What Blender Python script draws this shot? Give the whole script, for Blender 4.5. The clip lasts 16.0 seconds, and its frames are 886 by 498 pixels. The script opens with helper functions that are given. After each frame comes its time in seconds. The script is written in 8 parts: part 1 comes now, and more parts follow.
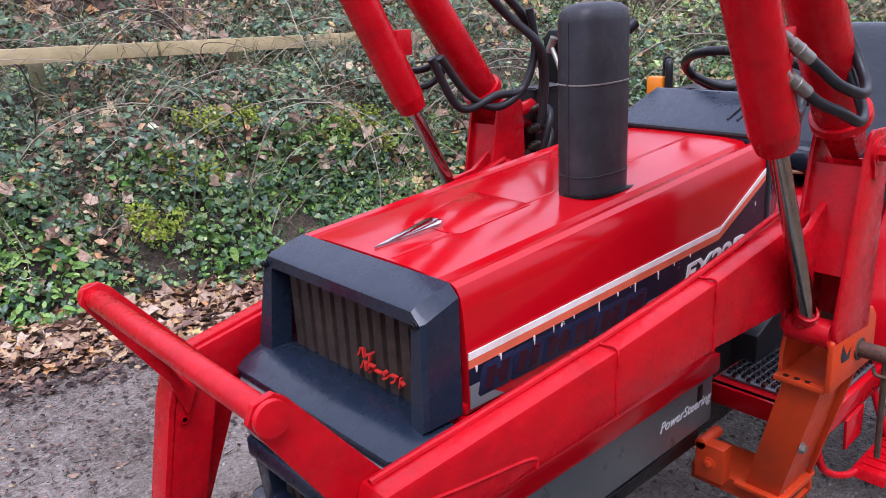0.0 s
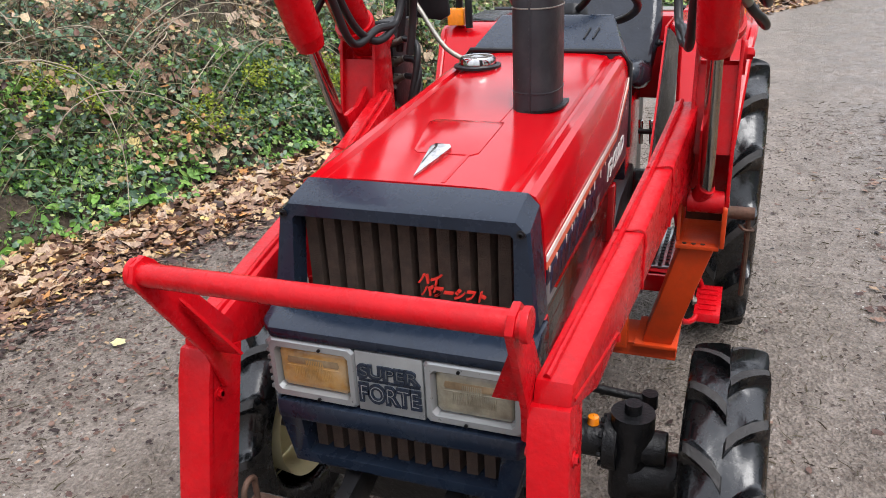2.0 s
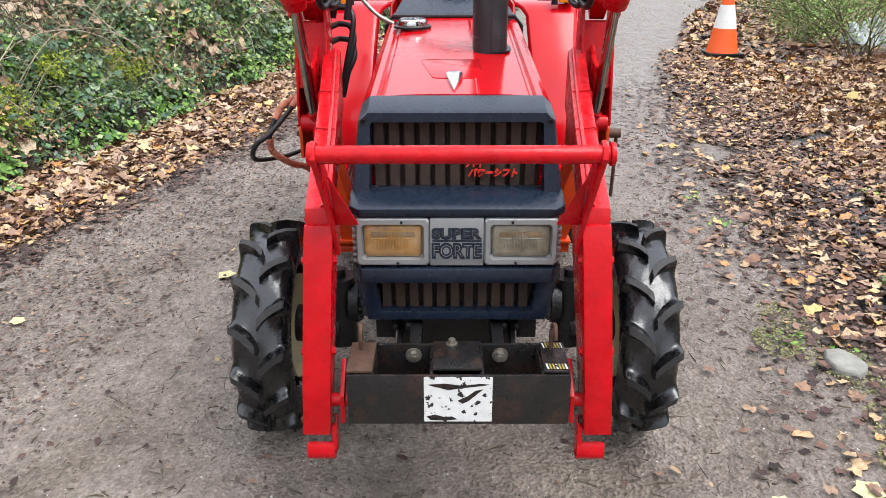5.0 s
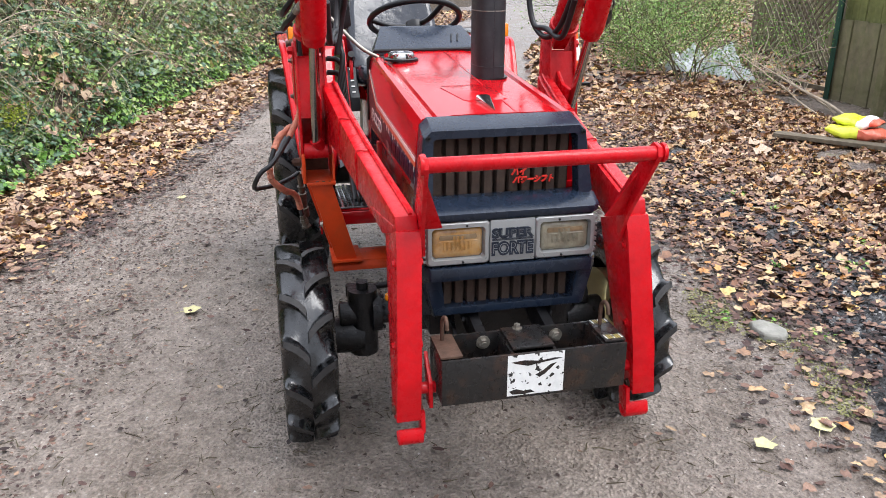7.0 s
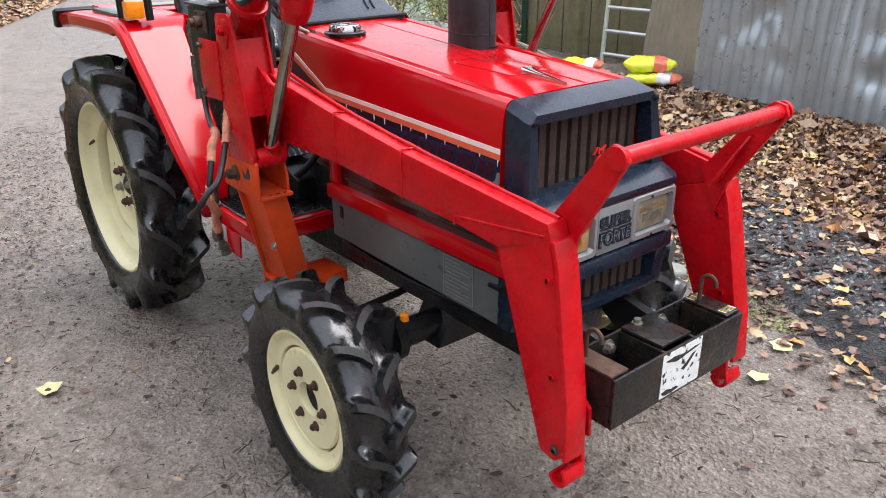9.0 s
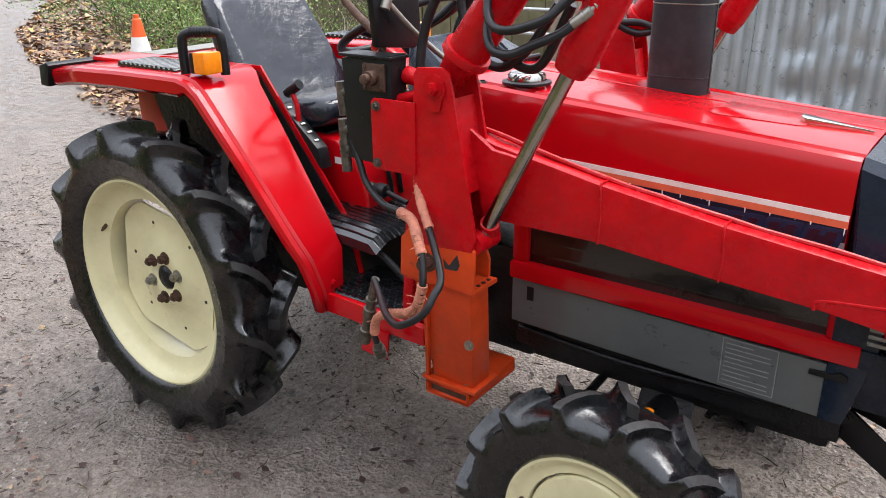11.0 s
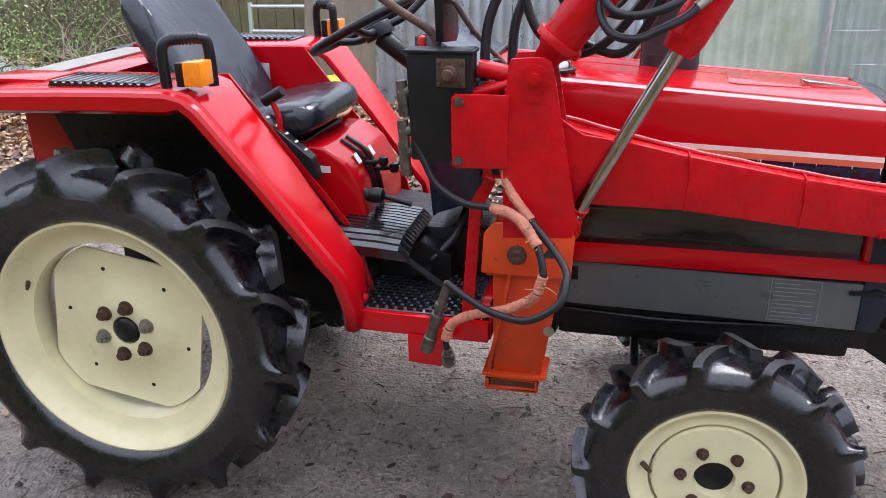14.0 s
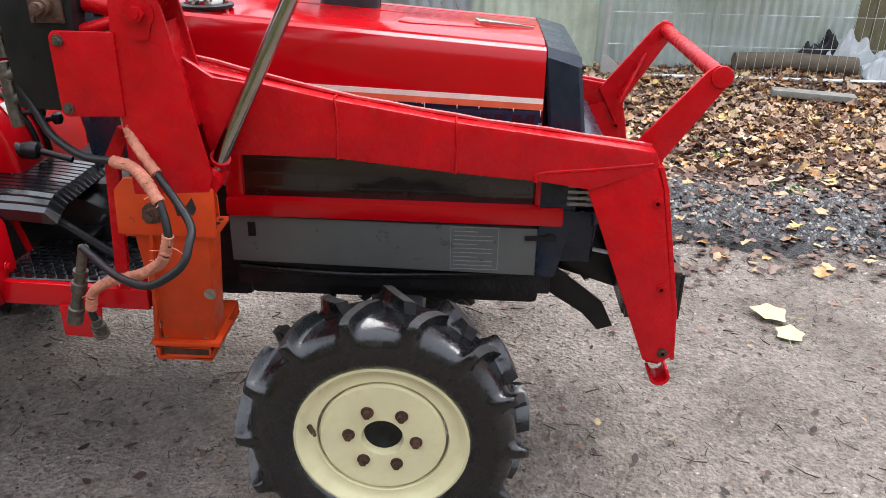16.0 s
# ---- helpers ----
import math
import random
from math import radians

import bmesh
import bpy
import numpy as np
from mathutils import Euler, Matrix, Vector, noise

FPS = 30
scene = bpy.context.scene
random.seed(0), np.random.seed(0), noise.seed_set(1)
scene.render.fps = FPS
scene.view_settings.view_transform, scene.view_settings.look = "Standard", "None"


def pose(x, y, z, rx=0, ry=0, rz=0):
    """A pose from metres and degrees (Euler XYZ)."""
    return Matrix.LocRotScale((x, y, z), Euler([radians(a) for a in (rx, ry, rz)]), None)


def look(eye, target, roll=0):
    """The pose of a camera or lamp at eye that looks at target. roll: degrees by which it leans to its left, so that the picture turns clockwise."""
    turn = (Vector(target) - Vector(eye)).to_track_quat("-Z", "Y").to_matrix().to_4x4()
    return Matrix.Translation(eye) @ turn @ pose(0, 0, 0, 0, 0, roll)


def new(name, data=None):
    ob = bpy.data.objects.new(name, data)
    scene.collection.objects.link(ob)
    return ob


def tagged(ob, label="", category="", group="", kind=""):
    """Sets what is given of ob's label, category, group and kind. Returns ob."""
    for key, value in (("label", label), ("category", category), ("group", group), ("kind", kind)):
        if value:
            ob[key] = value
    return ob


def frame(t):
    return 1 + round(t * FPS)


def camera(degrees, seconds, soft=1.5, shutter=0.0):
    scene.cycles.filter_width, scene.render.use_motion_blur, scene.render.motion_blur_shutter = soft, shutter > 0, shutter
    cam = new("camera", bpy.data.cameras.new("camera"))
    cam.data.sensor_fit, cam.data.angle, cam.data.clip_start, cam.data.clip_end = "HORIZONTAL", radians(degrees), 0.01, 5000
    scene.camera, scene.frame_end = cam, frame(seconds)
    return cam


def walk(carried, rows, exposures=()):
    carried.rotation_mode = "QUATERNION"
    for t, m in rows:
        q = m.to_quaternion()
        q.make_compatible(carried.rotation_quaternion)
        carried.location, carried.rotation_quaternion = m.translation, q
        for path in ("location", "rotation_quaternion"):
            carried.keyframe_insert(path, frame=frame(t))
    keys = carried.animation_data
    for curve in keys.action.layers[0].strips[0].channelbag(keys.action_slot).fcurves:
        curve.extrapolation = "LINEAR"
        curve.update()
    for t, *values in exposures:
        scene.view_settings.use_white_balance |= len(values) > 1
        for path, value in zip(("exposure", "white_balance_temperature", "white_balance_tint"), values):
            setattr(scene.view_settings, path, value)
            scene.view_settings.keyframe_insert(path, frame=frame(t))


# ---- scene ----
cam = camera(58.9, 16.0, soft=0.8)
PATH = [
    (0, (2.698, 1.052, 1.557), (1.445, -0.38, 0.939), -3.2),
    (0.5, (2.72, 0.816, 1.551), (1.285, -0.4, 0.871), -3.9),
    (1, (2.828, 0.64, 1.585), (1.275, -0.385, 0.853), -4.2),
    (1.5, (2.972, 0.543, 1.6), (1.318, -0.291, 0.844), -3.4),
    (2, (3.147, 0.522, 1.564), (1.433, -0.153, 0.783), -2.9),
    (2.5, (3.283, 0.475, 1.532), (1.532, -0.056, 0.723), -2.7),
    (3, (3.356, 0.293, 1.485), (1.584, -0.103, 0.647), -2.5),
    (3.5, (3.39, 0.173, 1.473), (1.605, -0.084, 0.609), -2.0),
    (4, (3.475, 0.1, 1.45), (1.683, -0.047, 0.574), -1.2),
    (4.6, (3.684, 0.031, 1.5), (1.861, -0.036, 0.679), -0.5),
    (6.8, (4.101, -0.528, 1.565), (2.257, -0.178, 0.874), -0.1),
    (7, (4.026, -0.623, 1.539), (2.195, -0.214, 0.844), 0.0),
    (7.5, (3.783, -0.82, 1.522), (2.022, -0.224, 0.785), 0.2),
    (7.8, (3.659, -0.94, 1.515), (1.96, -0.218, 0.747), -0.1),
    (8, (3.588, -1.026, 1.502), (1.92, -0.232, 0.735), -0.3),
    (8.2, (3.513, -1.123, 1.509), (1.889, -0.248, 0.735), -0.2),
    (10.3, (2.605, -1.794, 1.521), (1.432, -0.353, 0.781), -0.1),
    (10.5, (2.475, -1.829, 1.507), (1.322, -0.369, 0.773), -0.0),
    (10.6, (2.396, -1.83, 1.511), (1.252, -0.366, 0.771), -0.6),
    (11, (2.163, -1.862, 1.532), (1.058, -0.365, 0.797), -0.6),
    (11.5, (1.892, -1.944, 1.535), (0.835, -0.413, 0.8), -0.8),
    (12, (1.667, -1.969, 1.538), (0.656, -0.41, 0.799), -1.1),
    (12.5, (1.459, -1.963, 1.503), (0.537, -0.337, 0.791), -0.7),
    (13, (1.367, -1.943, 1.516), (0.537, -0.279, 0.781), -1.3),
    (13.5, (1.309, -2.09, 1.528), (0.681, -0.343, 0.784), -1.3),
    (14, (1.343, -2.196, 1.528), (0.92, -0.391, 0.778), -0.9),
    (14.5, (1.419, -2.236, 1.511), (1.193, -0.391, 0.772), -0.4),
    (15, (1.475, -2.253, 1.499), (1.413, -0.403, 0.741), -0.3),
    (15.5, (1.596, -2.173, 1.481), (1.567, -0.348, 0.663), 0.5),
    (16, (1.79, -2.008, 1.478), (1.723, -0.203, 0.62), 1.2),
]
EXPOSURES = [(0, 0.52, 5650, 24), (0.7, 0.54, 5850, 20), (1.5, 0.56, 6350, 12), (3.5, 0.77, 6450, 10), (8, 0.87, 6300, 11), (11, 0.94, 6400, 11), (12.5, 1.02, 6250, 12), (14.5, 0.99, 6000, 15), (16, 0.98, 6350, 11)]
walk(cam, [(t, look(eye, target, roll)) for t, eye, target, roll in PATH], EXPOSURES)

# ---- world, sun, exposure ----
world = bpy.data.worlds.new("world")
scene.world = world
world.use_nodes = True
wn = world.node_tree
sky = wn.nodes.new("ShaderNodeTexSky")
sky.sky_type = "NISHITA"
sky.sun_disc = False
sky.sun_elevation, sky.sun_rotation = radians(62), radians(32)
sky.air_density, sky.dust_density, sky.ozone_density = 1.0, 4.0, 1.0
soft_sky = wn.nodes.new("ShaderNodeMix")
soft_sky.data_type = "RGBA"
soft_sky.inputs[0].default_value = 0.92
wn.links.new(sky.outputs[0], soft_sky.inputs[6])
sky_dir = wn.nodes.new("ShaderNodeTexCoord")
sky_up = wn.nodes.new("ShaderNodeSeparateXYZ")
wn.links.new(sky_dir.outputs["Generated"], sky_up.inputs[0])
sky_ramp = wn.nodes.new("ShaderNodeValToRGB")
sky_ramp.color_ramp.elements[0].position, sky_ramp.color_ramp.elements[0].color = 0.0, (0.39, 0.405, 0.425, 1)
sky_ramp.color_ramp.elements[1].position, sky_ramp.color_ramp.elements[1].color = 0.8, (1.06, 1.11, 1.23, 1)
wn.links.new(sky_up.outputs["Z"], sky_ramp.inputs[0])
sky_gain = wn.nodes.new("ShaderNodeVectorMath")
sky_gain.operation = "SCALE"
sky_gain.inputs["Scale"].default_value = 12.5
wn.links.new(sky_ramp.outputs[0], sky_gain.inputs[0])
wn.links.new(sky_gain.outputs[0], soft_sky.inputs[7])
wn.links.new(soft_sky.outputs[2], wn.nodes["Background"].inputs[0])
wn.nodes["Background"].inputs[1].default_value = 0.102
sun_data = bpy.data.lights.new("sun", "SUN")
sun_data.energy, sun_data.angle, sun_data.color = 2.1, radians(36), (1.0, 0.98, 0.95)
sun = new("sun", sun_data)
sun.matrix_world = look((0, 0, 20), (-1.2, -1.95, 15.6), 0)


# ---- materials ----
def node_mat(name):
    m = bpy.data.materials.new(name)
    m.use_nodes = True
    nt = m.node_tree
    return m, nt, nt.nodes["Principled BSDF"]


def noise_node(nt, scale, detail=4.0, rough=0.6, vec=None):
    n = nt.nodes.new("ShaderNodeTexNoise")
    n.inputs["Scale"].default_value = scale
    n.inputs["Detail"].default_value = detail
    n.inputs["Roughness"].default_value = rough
    if vec is not None:
        nt.links.new(vec, n.inputs["Vector"])
    return n


def ramp_node(nt, fac, stops):
    r = nt.nodes.new("ShaderNodeValToRGB")
    els = r.color_ramp.elements
    while len(els) < len(stops):
        els.new(0.5)
    for e, (p, c) in zip(els, stops):
        e.position = p
        e.color = (*c, 1) if len(c) == 3 else c
    nt.links.new(fac, r.inputs[0])
    return r


def mix_node(nt, fac, a, b):
    m = nt.nodes.new("ShaderNodeMix")
    m.data_type = "RGBA"
    for value, sock in ((fac, m.inputs[0]), (a, m.inputs[6]), (b, m.inputs[7])):
        if isinstance(value, (int, float)):
            sock.default_value = value
        elif isinstance(value, tuple):
            sock.default_value = (*value, 1)
        else:
            nt.links.new(value, sock)
    return m.outputs[2]


def surface(name, col, rough=0.5, metal=0.0, var=0.12, scale=12.0, dirt=None, dirt_amount=0.3, dirt_scale=5.0,
            bump=0.0, bump_scale=120.0, coat=0.0, rough_var=0.1, chips=None, chip_amount=0.04, chip_scale=40.0, spec=0.3):
    """A painted or plain surface: base colour with grain, patches of dirt, chips and fine relief."""
    m, nt, b = node_mat(name)
    tc = nt.nodes.new("ShaderNodeTexCoord").outputs["Object"]
    n1 = noise_node(nt, scale, 5, 0.65, tc)
    lo = tuple(max(0, c * (1 - var)) for c in col)
    hi = tuple(min(1, c * (1 + var)) for c in col)
    out = ramp_node(nt, n1.outputs["Fac"], [(0.3, lo), (0.7, hi)]).outputs[0]
    if dirt:
        n2 = noise_node(nt, dirt_scale, 8, 0.7, tc)
        f = ramp_node(nt, n2.outputs["Fac"], [(0.62 - 0.3 * dirt_amount, (0, 0, 0)), (0.8, (dirt_amount,) * 3)]).outputs[0]
        out = mix_node(nt, f, out, dirt)
    if chips:
        n3 = noise_node(nt, chip_scale, 6, 0.6, tc)
        f = ramp_node(nt, n3.outputs["Fac"], [(0.74 - chip_amount, (0, 0, 0)), (0.75 - chip_amount, (1, 1, 1))]).outputs[0]
        out = mix_node(nt, f, out, chips)
    nt.links.new(out, b.inputs["Base Color"])
    n4 = noise_node(nt, scale * 2.3, 6, 0.7, tc)
    r = ramp_node(nt, n4.outputs["Fac"], [(0.3, (max(0.02, rough - rough_var),) * 3), (0.7, (min(1, rough + rough_var),) * 3)])
    nt.links.new(r.outputs[0], b.inputs["Roughness"])
    b.inputs["Metallic"].default_value = metal
    b.inputs["Specular IOR Level"].default_value = spec
    b.inputs["Coat Weight"].default_value = coat
    b.inputs["Coat Roughness"].default_value = 0.08
    if bump:
        n5 = noise_node(nt, bump_scale, 5, 0.6, tc)
        bp = nt.nodes.new("ShaderNodeBump")
        bp.inputs["Strength"].default_value = bump
        bp.inputs["Distance"].default_value = 0.01
        nt.links.new(n5.outputs["Fac"], bp.inputs["Height"])
        nt.links.new(bp.outputs[0], b.inputs["Normal"])
    return m


RED = surface("red_gloss_paint", (0.43, 0.0022, 0.006), 0.16, var=0.06, scale=6, coat=0.12, spec=0.32, rough_var=0.08, bump=0.04, bump_scale=24, dirt=(0.3, 0.004, 0.008), dirt_amount=0.25)
RED_ARM = surface("red_brushed_paint", (0.445, 0.003, 0.007), 0.28, var=0.16, scale=14, coat=0.1, spec=0.2, rough_var=0.14, bump=0.22, bump_scale=42,
                  dirt=(0.2, 0.006, 0.010), dirt_amount=0.4, dirt_scale=9, chips=(0.24, 0.06, 0.03), chip_amount=0.006, chip_scale=60)
ORANGE = surface("orange_paint", (0.56, 0.05, 0.008), 0.4, var=0.14, scale=10, dirt=(0.22, 0.06, 0.02), dirt_amount=0.5, dirt_scale=9, bump=0.12, bump_scale=70,
                 chips=(0.1, 0.045, 0.025), chip_amount=0.05, chip_scale=45)
NAVY = surface("dark_blue_grey_paint", (0.010, 0.016, 0.0285), 0.27, var=0.15, scale=9, coat=0.15, dirt=(0.02, 0.027, 0.04), dirt_amount=0.25, bump=0.06, bump_scale=60)
GREY_PANEL = surface("grey_panel_paint", (0.085, 0.089, 0.086), 0.34, spec=0.6, var=0.15, scale=7, dirt=(0.09, 0.085, 0.08), dirt_amount=0.35, bump=0.05)
SILVER = surface("silver_plastic", (0.30, 0.31, 0.31), 0.35, metal=0.5, var=0.1, scale=20, dirt=(0.15, 0.14, 0.125), dirt_amount=0.5, bump=0.05)
BLACK = surface("black_paint", (0.008, 0.008, 0.009), 0.36, var=0.3, scale=14, dirt=(0.04, 0.032, 0.027), dirt_amount=0.3, bump=0.1, bump_scale=80)
OILY = surface("oily_black_castings", (0.006, 0.006, 0.007), 0.34, var=0.4, scale=20, dirt=(0.03, 0.024, 0.018), dirt_amount=0.4, bump=0.4, bump_scale=60)
RUBBER = surface("tyre_rubber", (0.003, 0.0034, 0.0042), 0.25, spec=0.7, var=0.3, scale=16, dirt=(0.013, 0.013, 0.013), dirt_amount=0.3, dirt_scale=9, bump=0.16, bump_scale=22, rough_var=0.13)
STICKER = surface("yellow_sticker", (0.32, 0.25, 0.05), 0.5, var=0.2, scale=60)
RUBBER_MUD = surface("muddy_tyre_crown", (0.03, 0.028, 0.027), 0.55, spec=0.3, var=0.4, scale=40, dirt=(0.012, 0.012, 0.013), dirt_amount=0.7, dirt_scale=14, bump=0.35, bump_scale=110)
HOSE = surface("black_hose_rubber", (0.013, 0.013, 0.014), 0.38, var=0.2, scale=30, dirt=(0.06, 0.055, 0.05), dirt_amount=0.3)
PINK = surface("pink_wrapped_tape", (0.5, 0.19, 0.12), 0.65, var=0.3, scale=35, dirt=(0.28, 0.11, 0.07), dirt_amount=0.6, dirt_scale=25, bump=0.5, bump_scale=130)
CREAM = surface("cream_wheel_paint", (0.66, 0.60, 0.36), 0.34, var=0.06, scale=8, dirt=(0.36, 0.28, 0.15), dirt_amount=0.35, dirt_scale=7, bump=0.06, bump_scale=60, coat=0.2)
RUST = surface("rusty_steel", (0.09, 0.05, 0.034), 0.65, metal=0.3, var=0.4, scale=40, dirt=(0.035, 0.024, 0.018), dirt_amount=0.6, dirt_scale=22, bump=0.3, bump_scale=120)
STEEL = surface("dull_zinc_steel", (0.32, 0.30, 0.26), 0.42, metal=0.8, var=0.25, scale=60, dirt=(0.12, 0.09, 0.06), dirt_amount=0.6, dirt_scale=30, bump=0.15)
CHROME = surface("polished_chrome", (0.62, 0.61, 0.59), 0.12, metal=1.0, var=0.2, scale=60, rough_var=0.08, dirt=(0.2, 0.18, 0.15), dirt_amount=0.5, dirt_scale=45)
ROD = surface("worn_chrome_rod", (0.42, 0.40, 0.37), 0.17, metal=1.0, var=0.15, scale=30, dirt=(0.14, 0.10, 0.07), dirt_amount=0.4, dirt_scale=18, rough_var=0.08)
VINYL = surface("black_vinyl", (0.011, 0.0135, 0.02), 0.2, spec=0.5, var=0.3, scale=9, dirt=(0.04, 0.044, 0.052), dirt_amount=0.2, bump=0.7, bump_scale=7, rough_var=0.1)
MAT_RUBBER = surface("rubber_mat", (0.006, 0.0065, 0.008), 0.2, coat=0.3, spec=0.7, var=0.25, scale=20, dirt=(0.018, 0.018, 0.018), dirt_amount=0.35, dirt_scale=14)
PIPE = surface("sooty_grey_sheet", (0.027, 0.0265, 0.03), 0.42, metal=0.1, var=0.25, scale=15, dirt=(0.075, 0.07, 0.07), dirt_amount=0.5, dirt_scale=16, bump=0.1, bump_scale=50, chips=(0.2, 0.2, 0.2), chip_amount=0.0, chip_scale=60)
GRILLE = surface("brown_dusty_mesh", (0.05, 0.031, 0.022), 0.75, var=0.4, scale=35, dirt=(0.03, 0.021, 0.017), dirt_amount=0.6, dirt_scale=20, bump=0.6, bump_scale=380)
BOX_STEEL = surface("black_chipped_steel", (0.010, 0.0095, 0.0095), 0.3, var=0.3, scale=20, spec=0.5, dirt=(0.13, 0.055, 0.025), dirt_amount=0.42, dirt_scale=16, bump=0.25, bump_scale=60,
                    chips=(0.15, 0.10, 0.07), chip_amount=0.02, chip_scale=34)
WINDOW_BLACK = surface("black_side_screen", (0.010, 0.0085, 0.0075), 0.22, var=0.4, scale=8, spec=0.5, dirt=(0.035, 0.025, 0.018), dirt_amount=0.5, dirt_scale=7, coat=0.4)
AMBER = surface("amber_lens", (0.85, 0.24, 0.01), 0.16, var=0.12, scale=60, coat=0.5, rough_var=0.04)
LENS = surface("clouded_lamp_glass", (0.17, 0.15, 0.105), 0.12, var=0.4, scale=30, coat=0.5, dirt=(0.33, 0.31, 0.25), dirt_amount=0.6, dirt_scale=26)
LENS_YEL = surface("yellowed_lamp_glass", (0.30, 0.155, 0.04), 0.12, var=0.45, scale=22, coat=0.5, dirt=(0.36, 0.31, 0.22), dirt_amount=0.7, dirt_scale=18)
LENS_CLEAR = surface("brown_clear_glass", (0.19, 0.13, 0.07), 0.08, var=0.4, scale=40, coat=0.6, dirt=(0.2, 0.17, 0.12), dirt_amount=0.5, dirt_scale=40)
LABEL_GREY = surface("pale_grey_plate", (0.42, 0.43, 0.42), 0.5, var=0.2, scale=50, dirt=(0.2, 0.2, 0.19), dirt_amount=0.4)
WHITE = surface("white_paint", (0.72, 0.71, 0.68), 0.5, var=0.06, scale=30, dirt=(0.3, 0.28, 0.24), dirt_amount=0.4)
LABEL = surface("torn_white_label", (0.66, 0.66, 0.64), 0.55, var=0.1, scale=30, dirt=(0.4, 0.4, 0.38), dirt_amount=0.5, dirt_scale=20, chips=(0.022, 0.02, 0.018), chip_amount=0.15, chip_scale=55)
STRIPE_CREAM = surface("cream_stripe", (0.78, 0.69, 0.62), 0.4, var=0.1, scale=30, dirt=(0.55, 0.3, 0.22), dirt_amount=0.5, chips=(0.45, 0.004, 0.010), chip_amount=0.05, chip_scale=26)
STRIPE_ORANGE = surface("orange_stripe", (0.66, 0.125, 0.058), 0.4, var=0.12, scale=30, chips=(0.74, 0.66, 0.6), chip_amount=0.05, chip_scale=32)
DECAL = surface("navy_decal", (0.008, 0.010, 0.022), 0.35, var=0.25, scale=20, chips=(0.6, 0.58, 0.55), chip_amount=0.075, chip_scale=30)
DECAL_EDGE = surface("dark_blue_outline", (0.012, 0.016, 0.04), 0.35, var=0.3, scale=30, chips=(0.5, 0.48, 0.46), chip_amount=0.0, chip_scale=40)
DECAL_LETTER = surface("maroon_block", (0.035, 0.007, 0.013), 0.35, var=0.4, scale=30, dirt=(0.010, 0.010, 0.02), dirt_amount=0.7, dirt_scale=30)
LABEL_INK = surface("faint_label_ink", (0.2, 0.2, 0.195), 0.5, var=0.2, scale=60)
RED_PLASTIC = surface("red_plastic", (0.6, 0.03, 0.02), 0.4, var=0.15, scale=50)
YELLOW_BAG = surface("yellow_plastic_sack", (0.68, 0.72, 0.05), 0.3, var=0.12, scale=9, coat=0.2, bump=0.3, bump_scale=22, dirt=(0.45, 0.4, 0.08), dirt_amount=0.3)
RED_BAG = surface("red_plastic_print", (0.68, 0.16, 0.10), 0.3, var=0.15, scale=9, coat=0.2, bump=0.3, bump_scale=22)
CONE_ORANGE = surface("orange_cone_plastic", (0.78, 0.11, 0.025), 0.45, var=0.1, scale=10, dirt=(0.4, 0.1, 0.05), dirt_amount=0.4)
WOOD_PALE = surface("pale_sawn_timber", (0.46, 0.36, 0.19), 0.7, var=0.15, scale=9, dirt=(0.2, 0.19, 0.08), dirt_amount=0.5, dirt_scale=4, bump=0.3, bump_scale=60)
WOOD_MOSS = surface("mossy_fence_timber", (0.16, 0.135, 0.085), 0.85, var=0.35, scale=7, dirt=(0.09, 0.11, 0.03), dirt_amount=0.8, dirt_scale=3, bump=0.4, bump_scale=50)
WOOD_GREEN = surface("yellow_green_mossy_timber", (0.16, 0.165, 0.06), 0.85, var=0.3, scale=7, dirt=(0.10, 0.12, 0.03), dirt_amount=0.8, dirt_scale=3, bump=0.4, bump_scale=50)
GREEN_STEEL = surface("dark_green_steel", (0.012, 0.045, 0.03), 0.5, var=0.2, scale=12, dirt=(0.05, 0.06, 0.03), dirt_amount=0.4, bump=0.1)
WOOD_OLD = surface("old_grey_board", (0.13, 0.105, 0.075), 0.85, var=0.3, scale=12, dirt=(0.05, 0.05, 0.03), dirt_amount=0.6, bump=0.4, bump_scale=50)
GALV = surface("galvanised_sheet", (0.40, 0.44, 0.47), 0.33, metal=0.65, var=0.12, scale=5, dirt=(0.24, 0.26, 0.25), dirt_amount=0.5, dirt_scale=3, bump=0.06, bump_scale=30)
GALV_GREEN = surface("weathered_green_sheet", (0.50, 0.56, 0.46), 0.45, metal=0.3, var=0.15, scale=5, dirt=(0.22, 0.25, 0.14), dirt_amount=0.6, dirt_scale=3, bump=0.06, bump_scale=30)
GALV_PALE = surface("pale_grey_green_sheet", (0.45, 0.52, 0.49), 0.42, metal=0.25, var=0.12, scale=4, dirt=(0.33, 0.40, 0.27), dirt_amount=0.6, dirt_scale=2.2, bump=0.05, bump_scale=30)
GALV_BROWN = surface("brown_stained_sheet", (0.25, 0.215, 0.165), 0.55, metal=0.3, var=0.15, scale=5, dirt=(0.13, 0.105, 0.07), dirt_amount=0.6, dirt_scale=3)
GALV_TUBE = surface("galvanised_tube", (0.5, 0.52, 0.52), 0.4, metal=0.6, var=0.12, scale=20, dirt=(0.3, 0.29, 0.25), dirt_amount=0.4)
CARD = surface("brown_cardboard", (0.42, 0.28, 0.15), 0.8, var=0.08, scale=20, dirt=(0.3, 0.2, 0.1), dirt_amount=0.3)
POLY = surface("white_polythene", (0.42, 0.45, 0.46), 0.3, var=0.12, scale=8, bump=0.5, bump_scale=14, coat=0.2)
